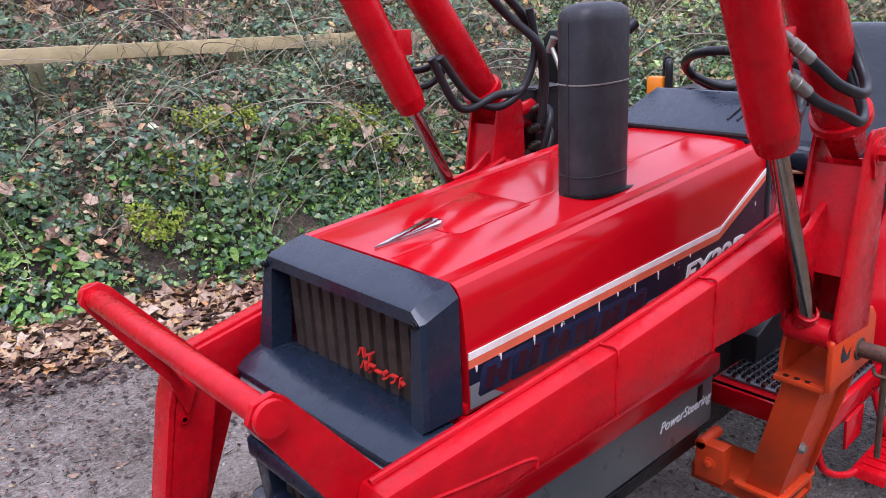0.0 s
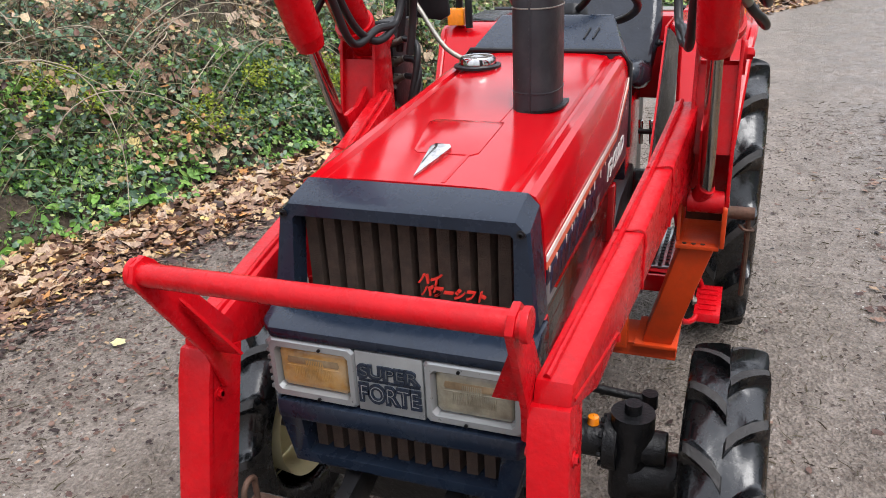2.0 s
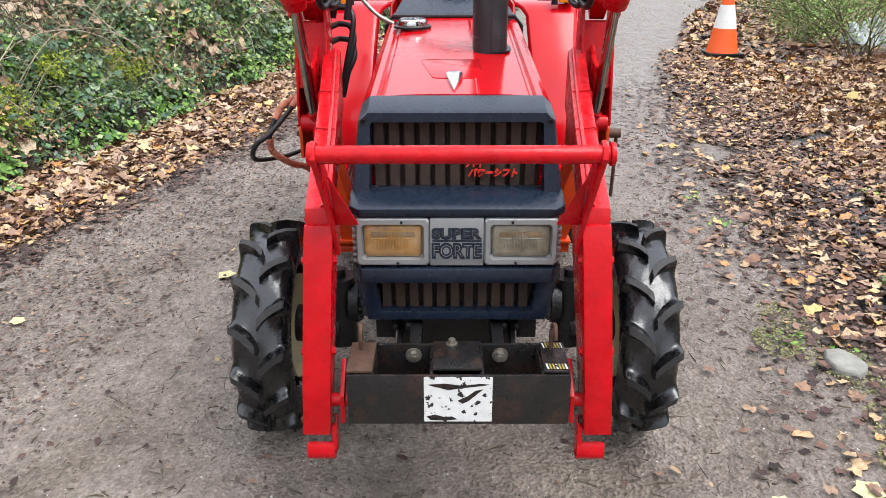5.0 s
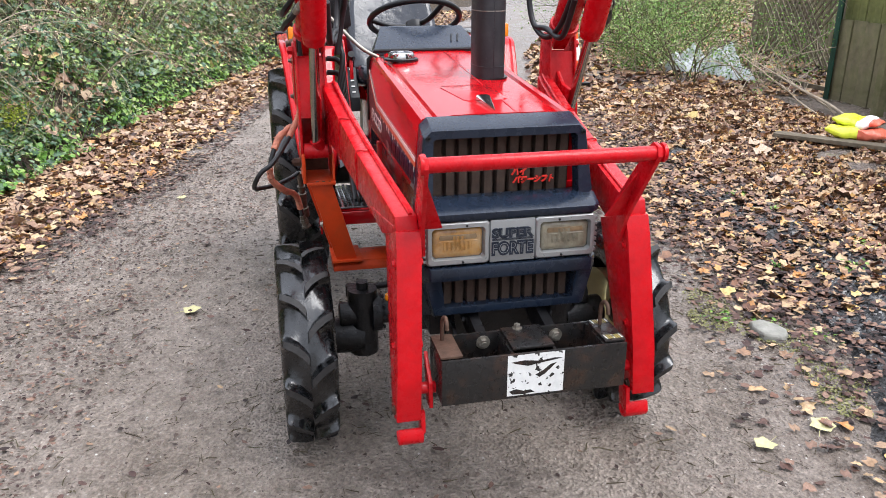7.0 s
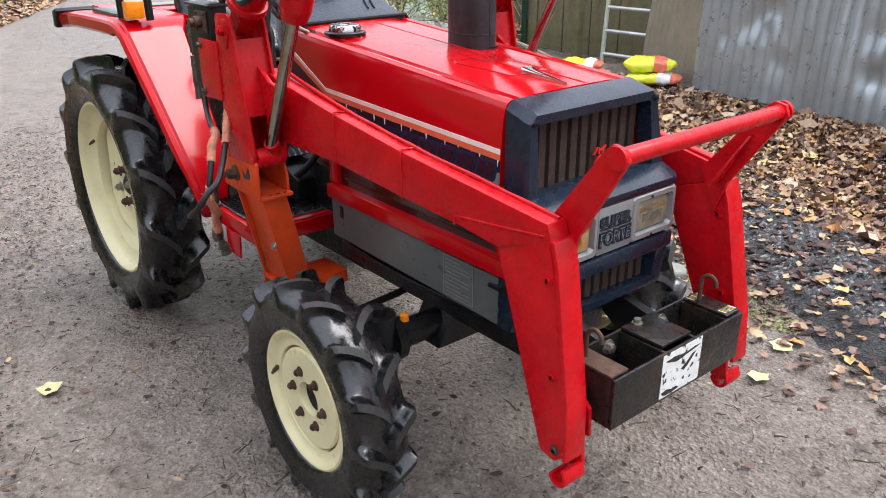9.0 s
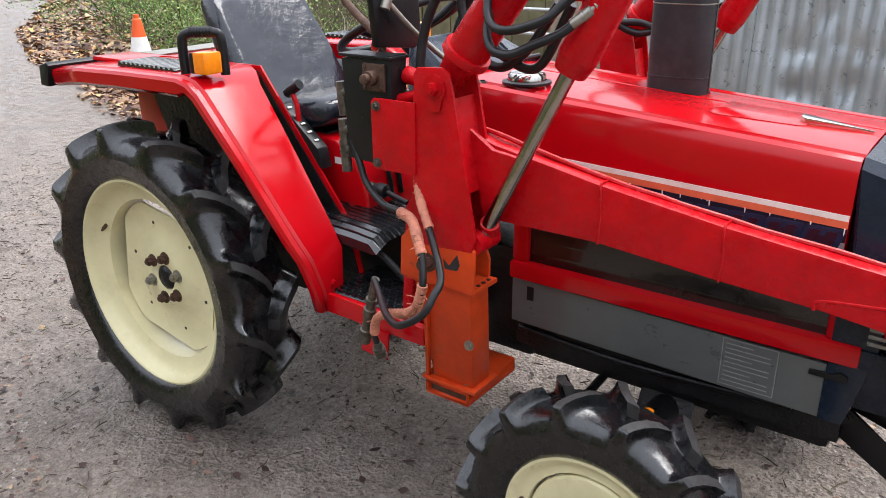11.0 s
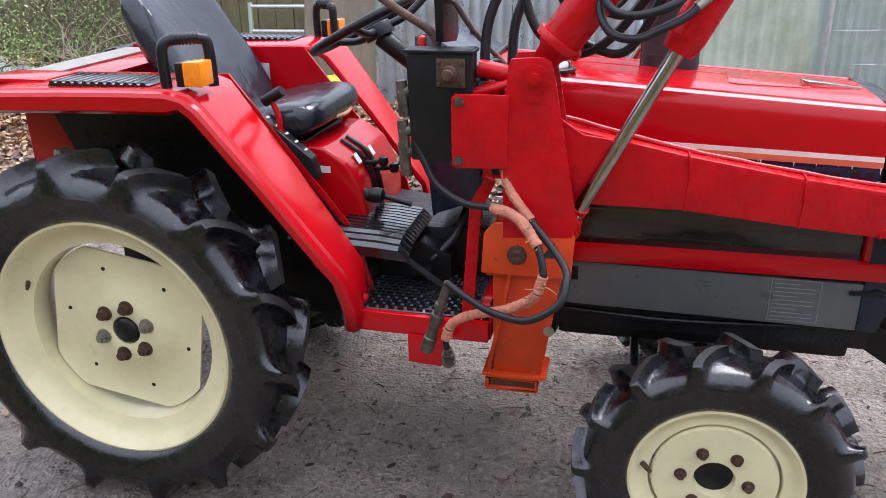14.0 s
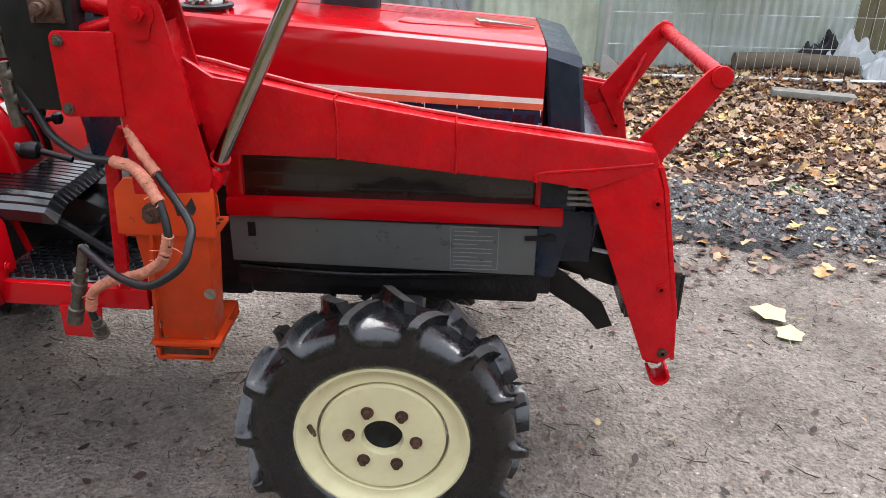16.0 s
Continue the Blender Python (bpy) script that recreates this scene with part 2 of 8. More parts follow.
BLACK_POLY = surface("black_polythene", (0.015, 0.015, 0.017), 0.25, var=0.2, scale=8, bump=0.5, bump_scale=14)
STONE = surface("pale_flat_stone", (0.22, 0.215, 0.19), 0.8, var=0.25, scale=14, dirt=(0.12, 0.13, 0.06), dirt_amount=0.5, bump=0.4, bump_scale=60)
GREASY = surface("greasy_brown_steel", (0.12, 0.105, 0.085), 0.4, metal=0.6, var=0.4, scale=60, dirt=(0.03, 0.025, 0.02), dirt_amount=0.7, dirt_scale=40, bump=0.2)
FLOOR_MAT = surface("worn_grey_rubber_mat", (0.075, 0.078, 0.085), 0.16, coat=0.7, spec=1.0, var=0.25, scale=20, dirt=(0.13, 0.125, 0.115), dirt_amount=0.5, dirt_scale=14)
TWIG = surface("bare_twig_bark", (0.34, 0.28, 0.21), 0.85, var=0.4, scale=6, bump=0.3)
TWIG_DARK = surface("dark_twig_bark", (0.07, 0.055, 0.035), 0.85, var=0.4, scale=6, dirt=(0.06, 0.07, 0.02), dirt_amount=0.5, bump=0.3)


def foliage(name, stops, rough=0.4, spec=0.25):
    """Leaves whose colour changes from leaf to leaf."""
    m, nt, b = node_mat(name)
    g = nt.nodes.new("ShaderNodeNewGeometry")
    c = ramp_node(nt, g.outputs["Random Per Island"], stops)
    tc = nt.nodes.new("ShaderNodeTexCoord").outputs["Object"]
    n = noise_node(nt, 70, 4, 0.6, tc)
    n2 = ramp_node(nt, n.outputs["Fac"], [(0.3, (0.6, 0.6, 0.6)), (0.7, (1.25, 1.25, 1.25))])
    mul = nt.nodes.new("ShaderNodeMix")
    mul.data_type, mul.blend_type = "RGBA", "MULTIPLY"
    mul.inputs[0].default_value = 1.0
    nt.links.new(c.outputs[0], mul.inputs[6])
    nt.links.new(n2.outputs[0], mul.inputs[7])
    nt.links.new(mul.outputs[2], b.inputs["Base Color"])
    b.inputs["Roughness"].default_value = rough
    b.inputs["Specular IOR Level"].default_value = spec
    return m


IVY = foliage("ivy_leaves", [(0.0, (0.024, 0.05, 0.026)), (0.35, (0.048, 0.105, 0.05)), (0.72, (0.09, 0.165, 0.072)), (0.9, (0.17, 0.24, 0.115)), (0.97, (0.24, 0.32, 0.10)), (1.0, (0.45, 0.44, 0.28))], 0.3, 0.4)
GREENERY = foliage("mixed_green_leaves", [(0.0, (0.08, 0.15, 0.032)), (0.4, (0.17, 0.28, 0.065)), (0.75, (0.29, 0.40, 0.115)), (1.0, (0.46, 0.50, 0.22))], 0.42)
HERB = foliage("bright_weeds", [(0.0, (0.06, 0.15, 0.025)), (0.5, (0.13, 0.27, 0.045)), (1.0, (0.27, 0.40, 0.10))], 0.45)
MOSS = foliage("moss", [(0.0, (0.10, 0.14, 0.012)), (0.5, (0.2, 0.25, 0.02)), (1.0, (0.32, 0.36, 0.05))], 0.9)
MOSS_GROUND = foliage("flat_ground_moss", [(0.0, (0.10, 0.105, 0.035)), (0.5, (0.20, 0.20, 0.08)), (1.0, (0.32, 0.30, 0.15))], 0.8)
LITTER = foliage("fallen_leaves", [(0.0, (0.04, 0.022, 0.018)), (0.2, (0.12, 0.058, 0.038)), (0.42, (0.22, 0.118, 0.075)), (0.62, (0.34, 0.22, 0.125)), (0.8, (0.5, 0.355, 0.205)), (0.94, (0.46, 0.21, 0.07)), (1.0, (0.56, 0.42, 0.16))], 0.34)
LITTER_WET = foliage("wet_fallen_leaves", [(0.0, (0.022, 0.015, 0.014)), (0.35, (0.06, 0.035, 0.031)), (0.65, (0.12, 0.07, 0.056)), (0.9, (0.24, 0.15, 0.11)), (1.0, (0.36, 0.26, 0.15))], 0.5, 0.15)
LITTER_TAN = foliage("large_tan_leaves", [(0.0, (0.20, 0.115, 0.075)), (0.4, (0.34, 0.22, 0.145)), (0.85, (0.48, 0.36, 0.26)), (1.0, (0.56, 0.43, 0.16))], 0.42)
DRYSTEM = foliage("dry_stems", [(0.0, (0.07, 0.06, 0.035)), (0.5, (0.17, 0.15, 0.085)), (0.85, (0.31, 0.27, 0.17)), (1.0, (0.46, 0.41, 0.3))], 0.7)
YELLOW_LEAF = surface("pale_yellow_leaf", (0.45, 0.42, 0.22), 0.6, var=0.2, scale=40, dirt=(0.42, 0.32, 0.1), dirt_amount=0.4, dirt_scale=30)


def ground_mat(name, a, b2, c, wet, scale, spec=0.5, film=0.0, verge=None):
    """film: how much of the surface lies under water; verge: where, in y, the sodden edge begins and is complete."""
    m, nt, b = node_mat(name)
    b.inputs["Specular IOR Level"].default_value = spec
    tc = nt.nodes.new("ShaderNodeTexCoord").outputs["Object"]
    big = noise_node(nt, scale * 0.05, 6, 0.65, tc)
    fine = noise_node(nt, scale, 8, 0.75, tc)
    vor = nt.nodes.new("ShaderNodeTexVoronoi")
    vor.inputs["Scale"].default_value = scale * 1.6
    nt.links.new(tc, vor.inputs["Vector"])
    base = ramp_node(nt, fine.outputs["Fac"], [(0.32, a), (0.52, b2), (0.72, c)]).outputs[0]
    dark = ramp_node(nt, big.outputs["Fac"], [(0.35, (0.74, 0.72, 0.7)), (0.65, (1.08, 1.08, 1.08))]).outputs[0]
    mul = nt.nodes.new("ShaderNodeMix")
    mul.data_type, mul.blend_type = "RGBA", "MULTIPLY"
    mul.inputs[0].default_value = 1.0
    nt.links.new(base, mul.inputs[6])
    nt.links.new(dark, mul.inputs[7])
    mid = noise_node(nt, scale * 0.22, 7, 0.7, tc)
    lumps = ramp_node(nt, mid.outputs["Fac"], [(0.34, (0.6, 0.58, 0.57)), (0.46, (0.93, 0.92, 0.91)), (0.7, (1.15, 1.15, 1.15))]).outputs[0]
    mul2 = nt.nodes.new("ShaderNodeMix")
    mul2.data_type, mul2.blend_type = "RGBA", "MULTIPLY"
    mul2.inputs[0].default_value = 1.0
    nt.links.new(mul.outputs[2], mul2.inputs[6])
    nt.links.new(lumps, mul2.inputs[7])
    colour = mul2.outputs[2]
    if film:
        pool = ramp_node(nt, mid.outputs["Fac"], [(0.44, (0.0,) * 3), (0.58, (film,) * 3)]).outputs[0]
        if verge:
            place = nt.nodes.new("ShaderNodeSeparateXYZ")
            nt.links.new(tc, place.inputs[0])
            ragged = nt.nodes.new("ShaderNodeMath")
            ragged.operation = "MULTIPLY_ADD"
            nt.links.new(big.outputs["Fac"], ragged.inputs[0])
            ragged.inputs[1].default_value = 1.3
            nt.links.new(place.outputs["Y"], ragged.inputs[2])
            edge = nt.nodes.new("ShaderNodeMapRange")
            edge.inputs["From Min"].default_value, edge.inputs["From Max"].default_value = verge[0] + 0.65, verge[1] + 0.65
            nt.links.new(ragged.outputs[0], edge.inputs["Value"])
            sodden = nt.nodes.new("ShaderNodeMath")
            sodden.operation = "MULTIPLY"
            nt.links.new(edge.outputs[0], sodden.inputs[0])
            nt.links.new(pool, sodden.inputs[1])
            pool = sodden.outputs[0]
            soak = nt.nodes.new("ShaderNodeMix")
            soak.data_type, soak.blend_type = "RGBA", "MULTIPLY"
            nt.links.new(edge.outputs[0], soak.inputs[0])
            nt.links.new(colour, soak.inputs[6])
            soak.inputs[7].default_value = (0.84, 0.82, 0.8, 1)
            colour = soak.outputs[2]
        nt.links.new(pool, b.inputs["Coat Weight"])
        b.inputs["Coat Roughness"].default_value = 0.06
        ripple = nt.nodes.new("ShaderNodeBump")
        ripple.inputs["Strength"].default_value = 0.55
        ripple.inputs["Distance"].default_value = 0.012
        nt.links.new(mid.outputs["Fac"], ripple.inputs["Height"])
        nt.links.new(ripple.outputs[0], b.inputs["Coat Normal"])
    nt.links.new(colour, b.inputs["Base Color"])
    r = ramp_node(nt, big.outputs["Fac"], [(0.38, (wet,) * 3), (0.62, (min(1, wet + 0.4),) * 3)])
    nt.links.new(r.outputs[0], b.inputs["Roughness"])
    mixh = nt.nodes.new("ShaderNodeMath")
    mixh.operation = "ADD"
    nt.links.new(fine.outputs["Fac"], mixh.inputs[0])
    nt.links.new(vor.outputs["Distance"], mixh.inputs[1])
    mixm = nt.nodes.new("ShaderNodeMath")
    mixm.operation = "MULTIPLY_ADD"
    nt.links.new(mid.outputs["Fac"], mixm.inputs[0])
    mixm.inputs[1].default_value = 2.2
    nt.links.new(mixh.outputs[0], mixm.inputs[2])
    bp = nt.nodes.new("ShaderNodeBump")
    bp.inputs["Strength"].default_value = 1.0
    bp.inputs["Distance"].default_value = 0.017
    nt.links.new(mixm.outputs[0], bp.inputs["Height"])
    nt.links.new(bp.outputs[0], b.inputs["Normal"])
    return m


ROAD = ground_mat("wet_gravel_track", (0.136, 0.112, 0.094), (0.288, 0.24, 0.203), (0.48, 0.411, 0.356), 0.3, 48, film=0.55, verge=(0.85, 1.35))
SOIL = ground_mat("dark_soil_and_rotting_leaves", (0.05, 0.04, 0.034), (0.18, 0.14, 0.115), (0.4, 0.33, 0.28), 0.2, 36, film=0.4)
# bank soil, its colour darkened for the shade beneath the ivy
SHADED_BANK_SOIL = ground_mat("shaded_bank_soil", (0.022, 0.016, 0.011), (0.065, 0.047, 0.03), (0.13, 0.10, 0.065), 0.7, 20)
CHIP = ground_mat("dark_stone_chippings", (0.02, 0.02, 0.021), (0.065, 0.064, 0.066), (0.18, 0.175, 0.168), 0.4, 70, 0.35)
PEBBLE = foliage("loose_grit", [(0.0, (0.05, 0.04, 0.035)), (0.45, (0.16, 0.13, 0.115)), (0.85, (0.34, 0.30, 0.27)), (1.0, (0.52, 0.50, 0.47))], 0.35)
CLOD = foliage("mud_clods", [(0.0, (0.05, 0.036, 0.03)), (0.7, (0.12, 0.09, 0.075)), (1.0, (0.22, 0.175, 0.15))], 0.5)
CHIPS_STUFF = foliage("dark_chips", [(0.0, (0.022, 0.022, 0.024)), (0.7, (0.08, 0.08, 0.083)), (1.0, (0.26, 0.25, 0.24))], 0.5, 0.25)


# ---- mesh helpers ----
def finish(name, bm, material, bevel=0.0, sharp=38, segments=2, weld=True):
    if weld:
        bmesh.ops.remove_doubles(bm, verts=bm.verts, dist=1e-5)
    bmesh.ops.recalc_face_normals(bm, faces=bm.faces)
    if bevel:
        edges = [e for e in bm.edges if len(e.link_faces) == 2 and e.calc_face_angle(0) > radians(28)]
        bmesh.ops.bevel(bm, geom=edges, offset=bevel, segments=segments, profile=0.6, affect="EDGES", clamp_overlap=True)
    me = bpy.data.meshes.new(name)
    bm.to_mesh(me)
    bm.free()
    me.polygons.foreach_set("use_smooth", [True] * len(me.polygons))
    me.set_sharp_from_angle(angle=radians(sharp))
    me.materials.append(material)
    return me


def part(name, bm, material, parent, label="", bevel=0.0, sharp=38, segments=2):
    """One mesh object under a thing or under a part."""
    ob = new(name, finish(name, bm, material, bevel, sharp, segments))
    ob.parent = parent
    if label:
        ob["label"] = label
    return ob


def thing(name, label, category, group="", kind="", at=(0, 0, 0)):
    ob = new(name)
    ob.empty_display_size = 0.1
    ob.location = at
    return tagged(ob, label, category, group, kind)


def solid(name, bm, material, label, category, group="", kind="", bevel=0.0, sharp=38):
    return tagged(new(name, finish(name, bm, material, bevel, sharp)), label, category, group, kind)


def box(bm, x0, x1, y0, y1, z0, z1, m=None):
    vs = [bm.verts.new((x, y, z)) for x in (x0, x1) for y in (y0, y1) for z in (z0, z1)]
    for f in ((0, 1, 3, 2), (4, 6, 7, 5), (0, 4, 5, 1), (2, 3, 7, 6), (0, 2, 6, 4), (1, 5, 7, 3)):
        bm.faces.new([vs[i] for i in f])
    if m is not None:
        bmesh.ops.transform(bm, matrix=m, verts=vs)
    return vs


def prism(bm, pts, a0, a1, axis="y", m=None):
    """A polygon, drawn in the other two axes, pulled along an axis from a0 to a1."""
    def place(p, a):
        return {"y": (p[0], a, p[1]), "x": (a, p[0], p[1]), "z": (p[0], p[1], a)}[axis]
    lo = [bm.verts.new(place(p, a0)) for p in pts]
    hi = [bm.verts.new(place(p, a1)) for p in pts]
    n = len(pts)
    bm.faces.new(lo)
    bm.faces.new(hi[::-1])
    for i in range(n):
        bm.faces.new((lo[i], hi[i], hi[(i + 1) % n], lo[(i + 1) % n]))
    if m is not None:
        bmesh.ops.transform(bm, matrix=m, verts=lo + hi)
    return lo + hi


def loft(bm, rings, closed=True, caps=True):
    """Faces between rings of equally many points."""
    vr = [[bm.verts.new(p) for p in r] for r in rings]
    n = len(vr[0])
    for a, b in zip(vr, vr[1:]):
        for i in range(n if closed else n - 1):
            j = (i + 1) % n
            bm.faces.new((a[i], a[j], b[j], b[i]))
    if caps and closed:
        bm.faces.new(vr[0][::-1])
        bm.faces.new(vr[-1])
    return vr


def basis(d):
    d = Vector(d).normalized()
    u = d.cross(Vector((0, 0, 1)) if abs(d.z) < 0.9 else Vector((1, 0, 0))).normalized()
    return d, u, d.cross(u)


def cyl(bm, p0, p1, r0, r1=None, seg=20, caps=True):
    p0, p1 = Vector(p0), Vector(p1)
    r1 = r0 if r1 is None else r1
    _, u, v = basis(p1 - p0)
    rings = [[p + r * (math.cos(a) * u + math.sin(a) * v) for a in (2 * math.pi * i / seg for i in range(seg))] for p, r in ((p0, r0), (p1, r1))]
    return loft(bm, rings, True, caps)


def smooth_path(pts, steps=8):
    pts = [Vector(p) for p in pts]
    if len(pts) < 3:
        return pts
    ext = [2 * pts[0] - pts[1]] + pts + [2 * pts[-1] - pts[-2]]
    out = []
    for i in range(1, len(ext) - 2):
        a, b, c, d = ext[i - 1:i + 3]
        for k in range(steps):
            t = k / steps
            out.append(0.5 * ((2 * b) + (c - a) * t + (2 * a - 5 * b + 4 * c - d) * t * t + (3 * b - a - 3 * c + d) * t ** 3))
    return out + [pts[-1]]


def tube(bm, pts, r, seg=10, steps=8, smooth=True, taper=1.0):
    path = smooth_path(pts, steps) if smooth else [Vector(p) for p in pts]
    _, u, v = basis(path[1] - path[0])
    rings = []
    for i, p in enumerate(path):
        d = (path[min(i + 1, len(path) - 1)] - path[max(i - 1, 0)]).normalized()
        u = (u - d * u.dot(d)).normalized()
        v = d.cross(u)
        k = r * (1 + (taper - 1) * i / (len(path) - 1))
        rings.append([p + k * (math.cos(a) * u + math.sin(a) * v) for a in (2 * math.pi * j / seg for j in range(seg))])
    return loft(bm, rings)


def lathe(bm, prof, c, axis="y", seg=48, closed=False):
    """Spins (radius, offset along the axis) round an axis through c."""
    rings = []
    for i in range(seg):
        a = 2 * math.pi * i / seg
        ring = []
        for r, h in prof:
            p, q = r * math.cos(a), r * math.sin(a)
            ring.append({"y": (c[0] + p, c[1] + h, c[2] + q), "z": (c[0] + p, c[1] + q, c[2] + h), "x": (c[0] + h, c[1] + p, c[2] + q)}[axis])
        rings.append(ring)
    vr = [[bm.verts.new(p) for p in r] for r in rings]
    n = len(prof)
    for i in range(seg):
        a, b = vr[i], vr[(i + 1) % seg]
        for k in range(n if closed else n - 1):
            bm.faces.new((a[k], b[k], b[(k + 1) % n], a[(k + 1) % n]))


def hexbolt(bm, c, d, r=0.012, h=0.01, washer=True):
    c, d = Vector(c), Vector(d).normalized()
    if washer:
        cyl(bm, c, c + d * 0.003, r * 1.5, seg=14)
    cyl(bm, c + d * 0.003, c + d * (h + 0.003), r, seg=6)
    cyl(bm, c + d * (h + 0.003), c + d * (h * 1.5), r * 0.55, seg=10)


def text_mesh(body, size, extrude, m, bold=0.0, fit=None):
    cu = bpy.data.curves.new("lettering", "FONT")
    cu.body, cu.size, cu.extrude = body, size, extrude
    cu.align_x, cu.align_y = "CENTER", "CENTER"
    cu.offset = bold
    tmp = new("lettering_source", cu)
    bpy.context.view_layer.update()
    me = bpy.data.meshes.new_from_object(tmp.evaluated_get(bpy.context.evaluated_depsgraph_get()))
    bpy.data.objects.remove(tmp)
    if fit:
        xs, ys = [v.co.x for v in me.vertices], [v.co.y for v in me.vertices]
        me.transform(Matrix.Translation((-(max(xs) + min(xs)) / 2, -(max(ys) + min(ys)) / 2, 0)))
        me.transform(Matrix.Diagonal((fit[0] / (max(xs) - min(xs)), fit[1] / (max(ys) - min(ys)), 1, 1)))
    me.transform(m)
    bm = bmesh.new()
    bm.from_mesh(me)
    bpy.data.meshes.remove(me)
    return bm


def cloud(name, verts, faces, material, label, category, parent=None):
    """One object of countless pieces, from arrays."""
    me = bpy.data.meshes.new(name)
    me.from_pydata(np.asarray(verts).reshape(-1, 3).tolist(), [], np.asarray(faces).tolist())
    me.materials.append(material)
    me.polygons.foreach_set("use_smooth", [True] * len(me.polygons))
    ob = new(name, me)
    ob["kind"] = "stuff"
    if parent is None:
        tagged(ob, label, category)
    else:
        ob.parent = parent
    return ob

# ---- the lane: ground, track, banks ----
rng = np.random.default_rng(7)
EDGE_X = [-40, -25, -13, -9, -4.7, -1.7, 0.1, 1.6, 3, 9]
EDGE_L = [17, 9, 2.3, 0.15, -0.95, -1.65, -2.3, -2.6, -3.0, -4.2]
EDGE_R = [22, 13, 5.4, 3.6, 2.3, 1.75, 1.6, 1.5, 1.35, 1.6]
BASE_Y = [15.5, 7.5, 1.1, -0.65, -1.9, -2.55, -2.95, -3.3, -3.75, -5.4]


def edge_left(x):
    return np.interp(x, EDGE_X, EDGE_L)


def edge_right(x):
    return np.interp(x, EDGE_X, EDGE_R)


def bank_base(x):
    return np.interp(x, EDGE_X, BASE_Y)


def bumps(x, y, scale, seed=0.0):
    return noise.noise(Vector((x * scale, y * scale, seed)))


def bank_height(s):
    """Height of the bank at a distance s behind its foot."""
    return 0.95 * (1 - math.exp(-max(s, 0) * 1.15)) + 0.22 * max(s, 0) + 0.55 * max(s - 2.4, 0)


def grid_mesh(name, xs, ys, height, material):
    verts = [(x, y, height(x, y)) for x in xs for y in ys]
    n = len(ys)
    faces = [(i * n + j, (i + 1) * n + j, (i + 1) * n + j + 1, i * n + j + 1) for i in range(len(xs) - 1) for j in range(n - 1)]
    me = bpy.data.meshes.new(name)
    me.from_pydata(verts, [], faces)
    me.polygons.foreach_set("use_smooth", [True] * len(me.polygons))
    me.materials.append(material)
    return new(name, me)


def ground_height(x, y):
    z = 0.05 * bumps(x, y, 0.9) + 0.02 * bumps(x, y, 3.1, 4) - 0.015
    over = min(1.0, max(0.0, (y - edge_right(x)) / 0.8, (edge_left(x) - y) / 0.5))
    rise = 0.05 * min(1.0, max(0.0, (y - 3.2) / 1.5))
    return -0.09 + over * (0.09 + z) + rise * over


gx = np.concatenate([[-400, -150, -60, -40], np.arange(-30, -8, 0.5), np.arange(-8, 6.5, 0.14), [8, 12, 30, 100, 400]])
gy = np.concatenate([[-400, -100, -30, -12], np.arange(-6, 7.5, 0.14), np.arange(7.6, 20, 0.8), [30, 100, 400]])
tagged(grid_mesh("ground", gx, gy, ground_height, SOIL), "dark soil and rotting leaf ground of a woodland verge", "ground", kind="structure")


def track_z(x, y):
    return 0.012 * bumps(x, y, 1.7) + 0.007 * bumps(x, y, 7, 3) + 0.006 * bumps(x, y, 17, 5)


def track_mesh():
    xs = np.concatenate([np.arange(-40, -10, 0.7), np.arange(-10, -3.5, 0.09), np.arange(-3.5, 5, 0.035), np.arange(5, 9, 0.2)])
    across = np.linspace(0, 1, 110)
    verts = []
    for x in xs:
        wob = 0.16 * bumps(x, 0, 1.3, 9) + 0.07 * bumps(x, 0, 5, 2)
        l, r = edge_left(x) - 0.25 + wob, edge_right(x) + 0.3 + 0.25 * bumps(x, 5, 1.1, 3)
        for u in across:
            y = l + (r - l) * u
            rim = min(u, 1 - u) * (r - l)
            z = track_z(x, y) - 0.12 * max(0, 0.25 - rim) / 0.25 * (0.25 if u > 0.5 else 0.3)
            verts.append((x, y, z))
    n = len(across)
    faces = [(i * n + j, (i + 1) * n + j, (i + 1) * n + j + 1, i * n + j + 1) for i in range(len(xs) - 1) for j in range(n - 1)]
    me = bpy.data.meshes.new("road")
    me.from_pydata(verts, [], faces)
    me.polygons.foreach_set("use_smooth", [True] * len(me.polygons))
    me.materials.append(ROAD)
    return new("road", me)


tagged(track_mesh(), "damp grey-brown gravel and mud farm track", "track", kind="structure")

# dark chippings beside the track
cx, cy = np.arange(-2.6, 5.6, 0.08), np.arange(0.6, 3.5, 0.08)


def chip_height(x, y):
    mid = np.interp(x, [-2, 0.5, 1.3, 2.6, 4], [2.75, 2.55, 2.4, 1.66, 1.6])
    d = math.hypot((x - 1.5) / 3.3, (y - mid) / 0.56) + 0.3 * bumps(x, y, 1.6, 6)
    return 0.075 - 0.085 * d * d + 0.012 * bumps(x, y, 6)


tagged(grid_mesh("chippings_heap", cx, cy, chip_height, CHIP), "low spread of dark stone chippings beside the track", "gravel", kind="structure")


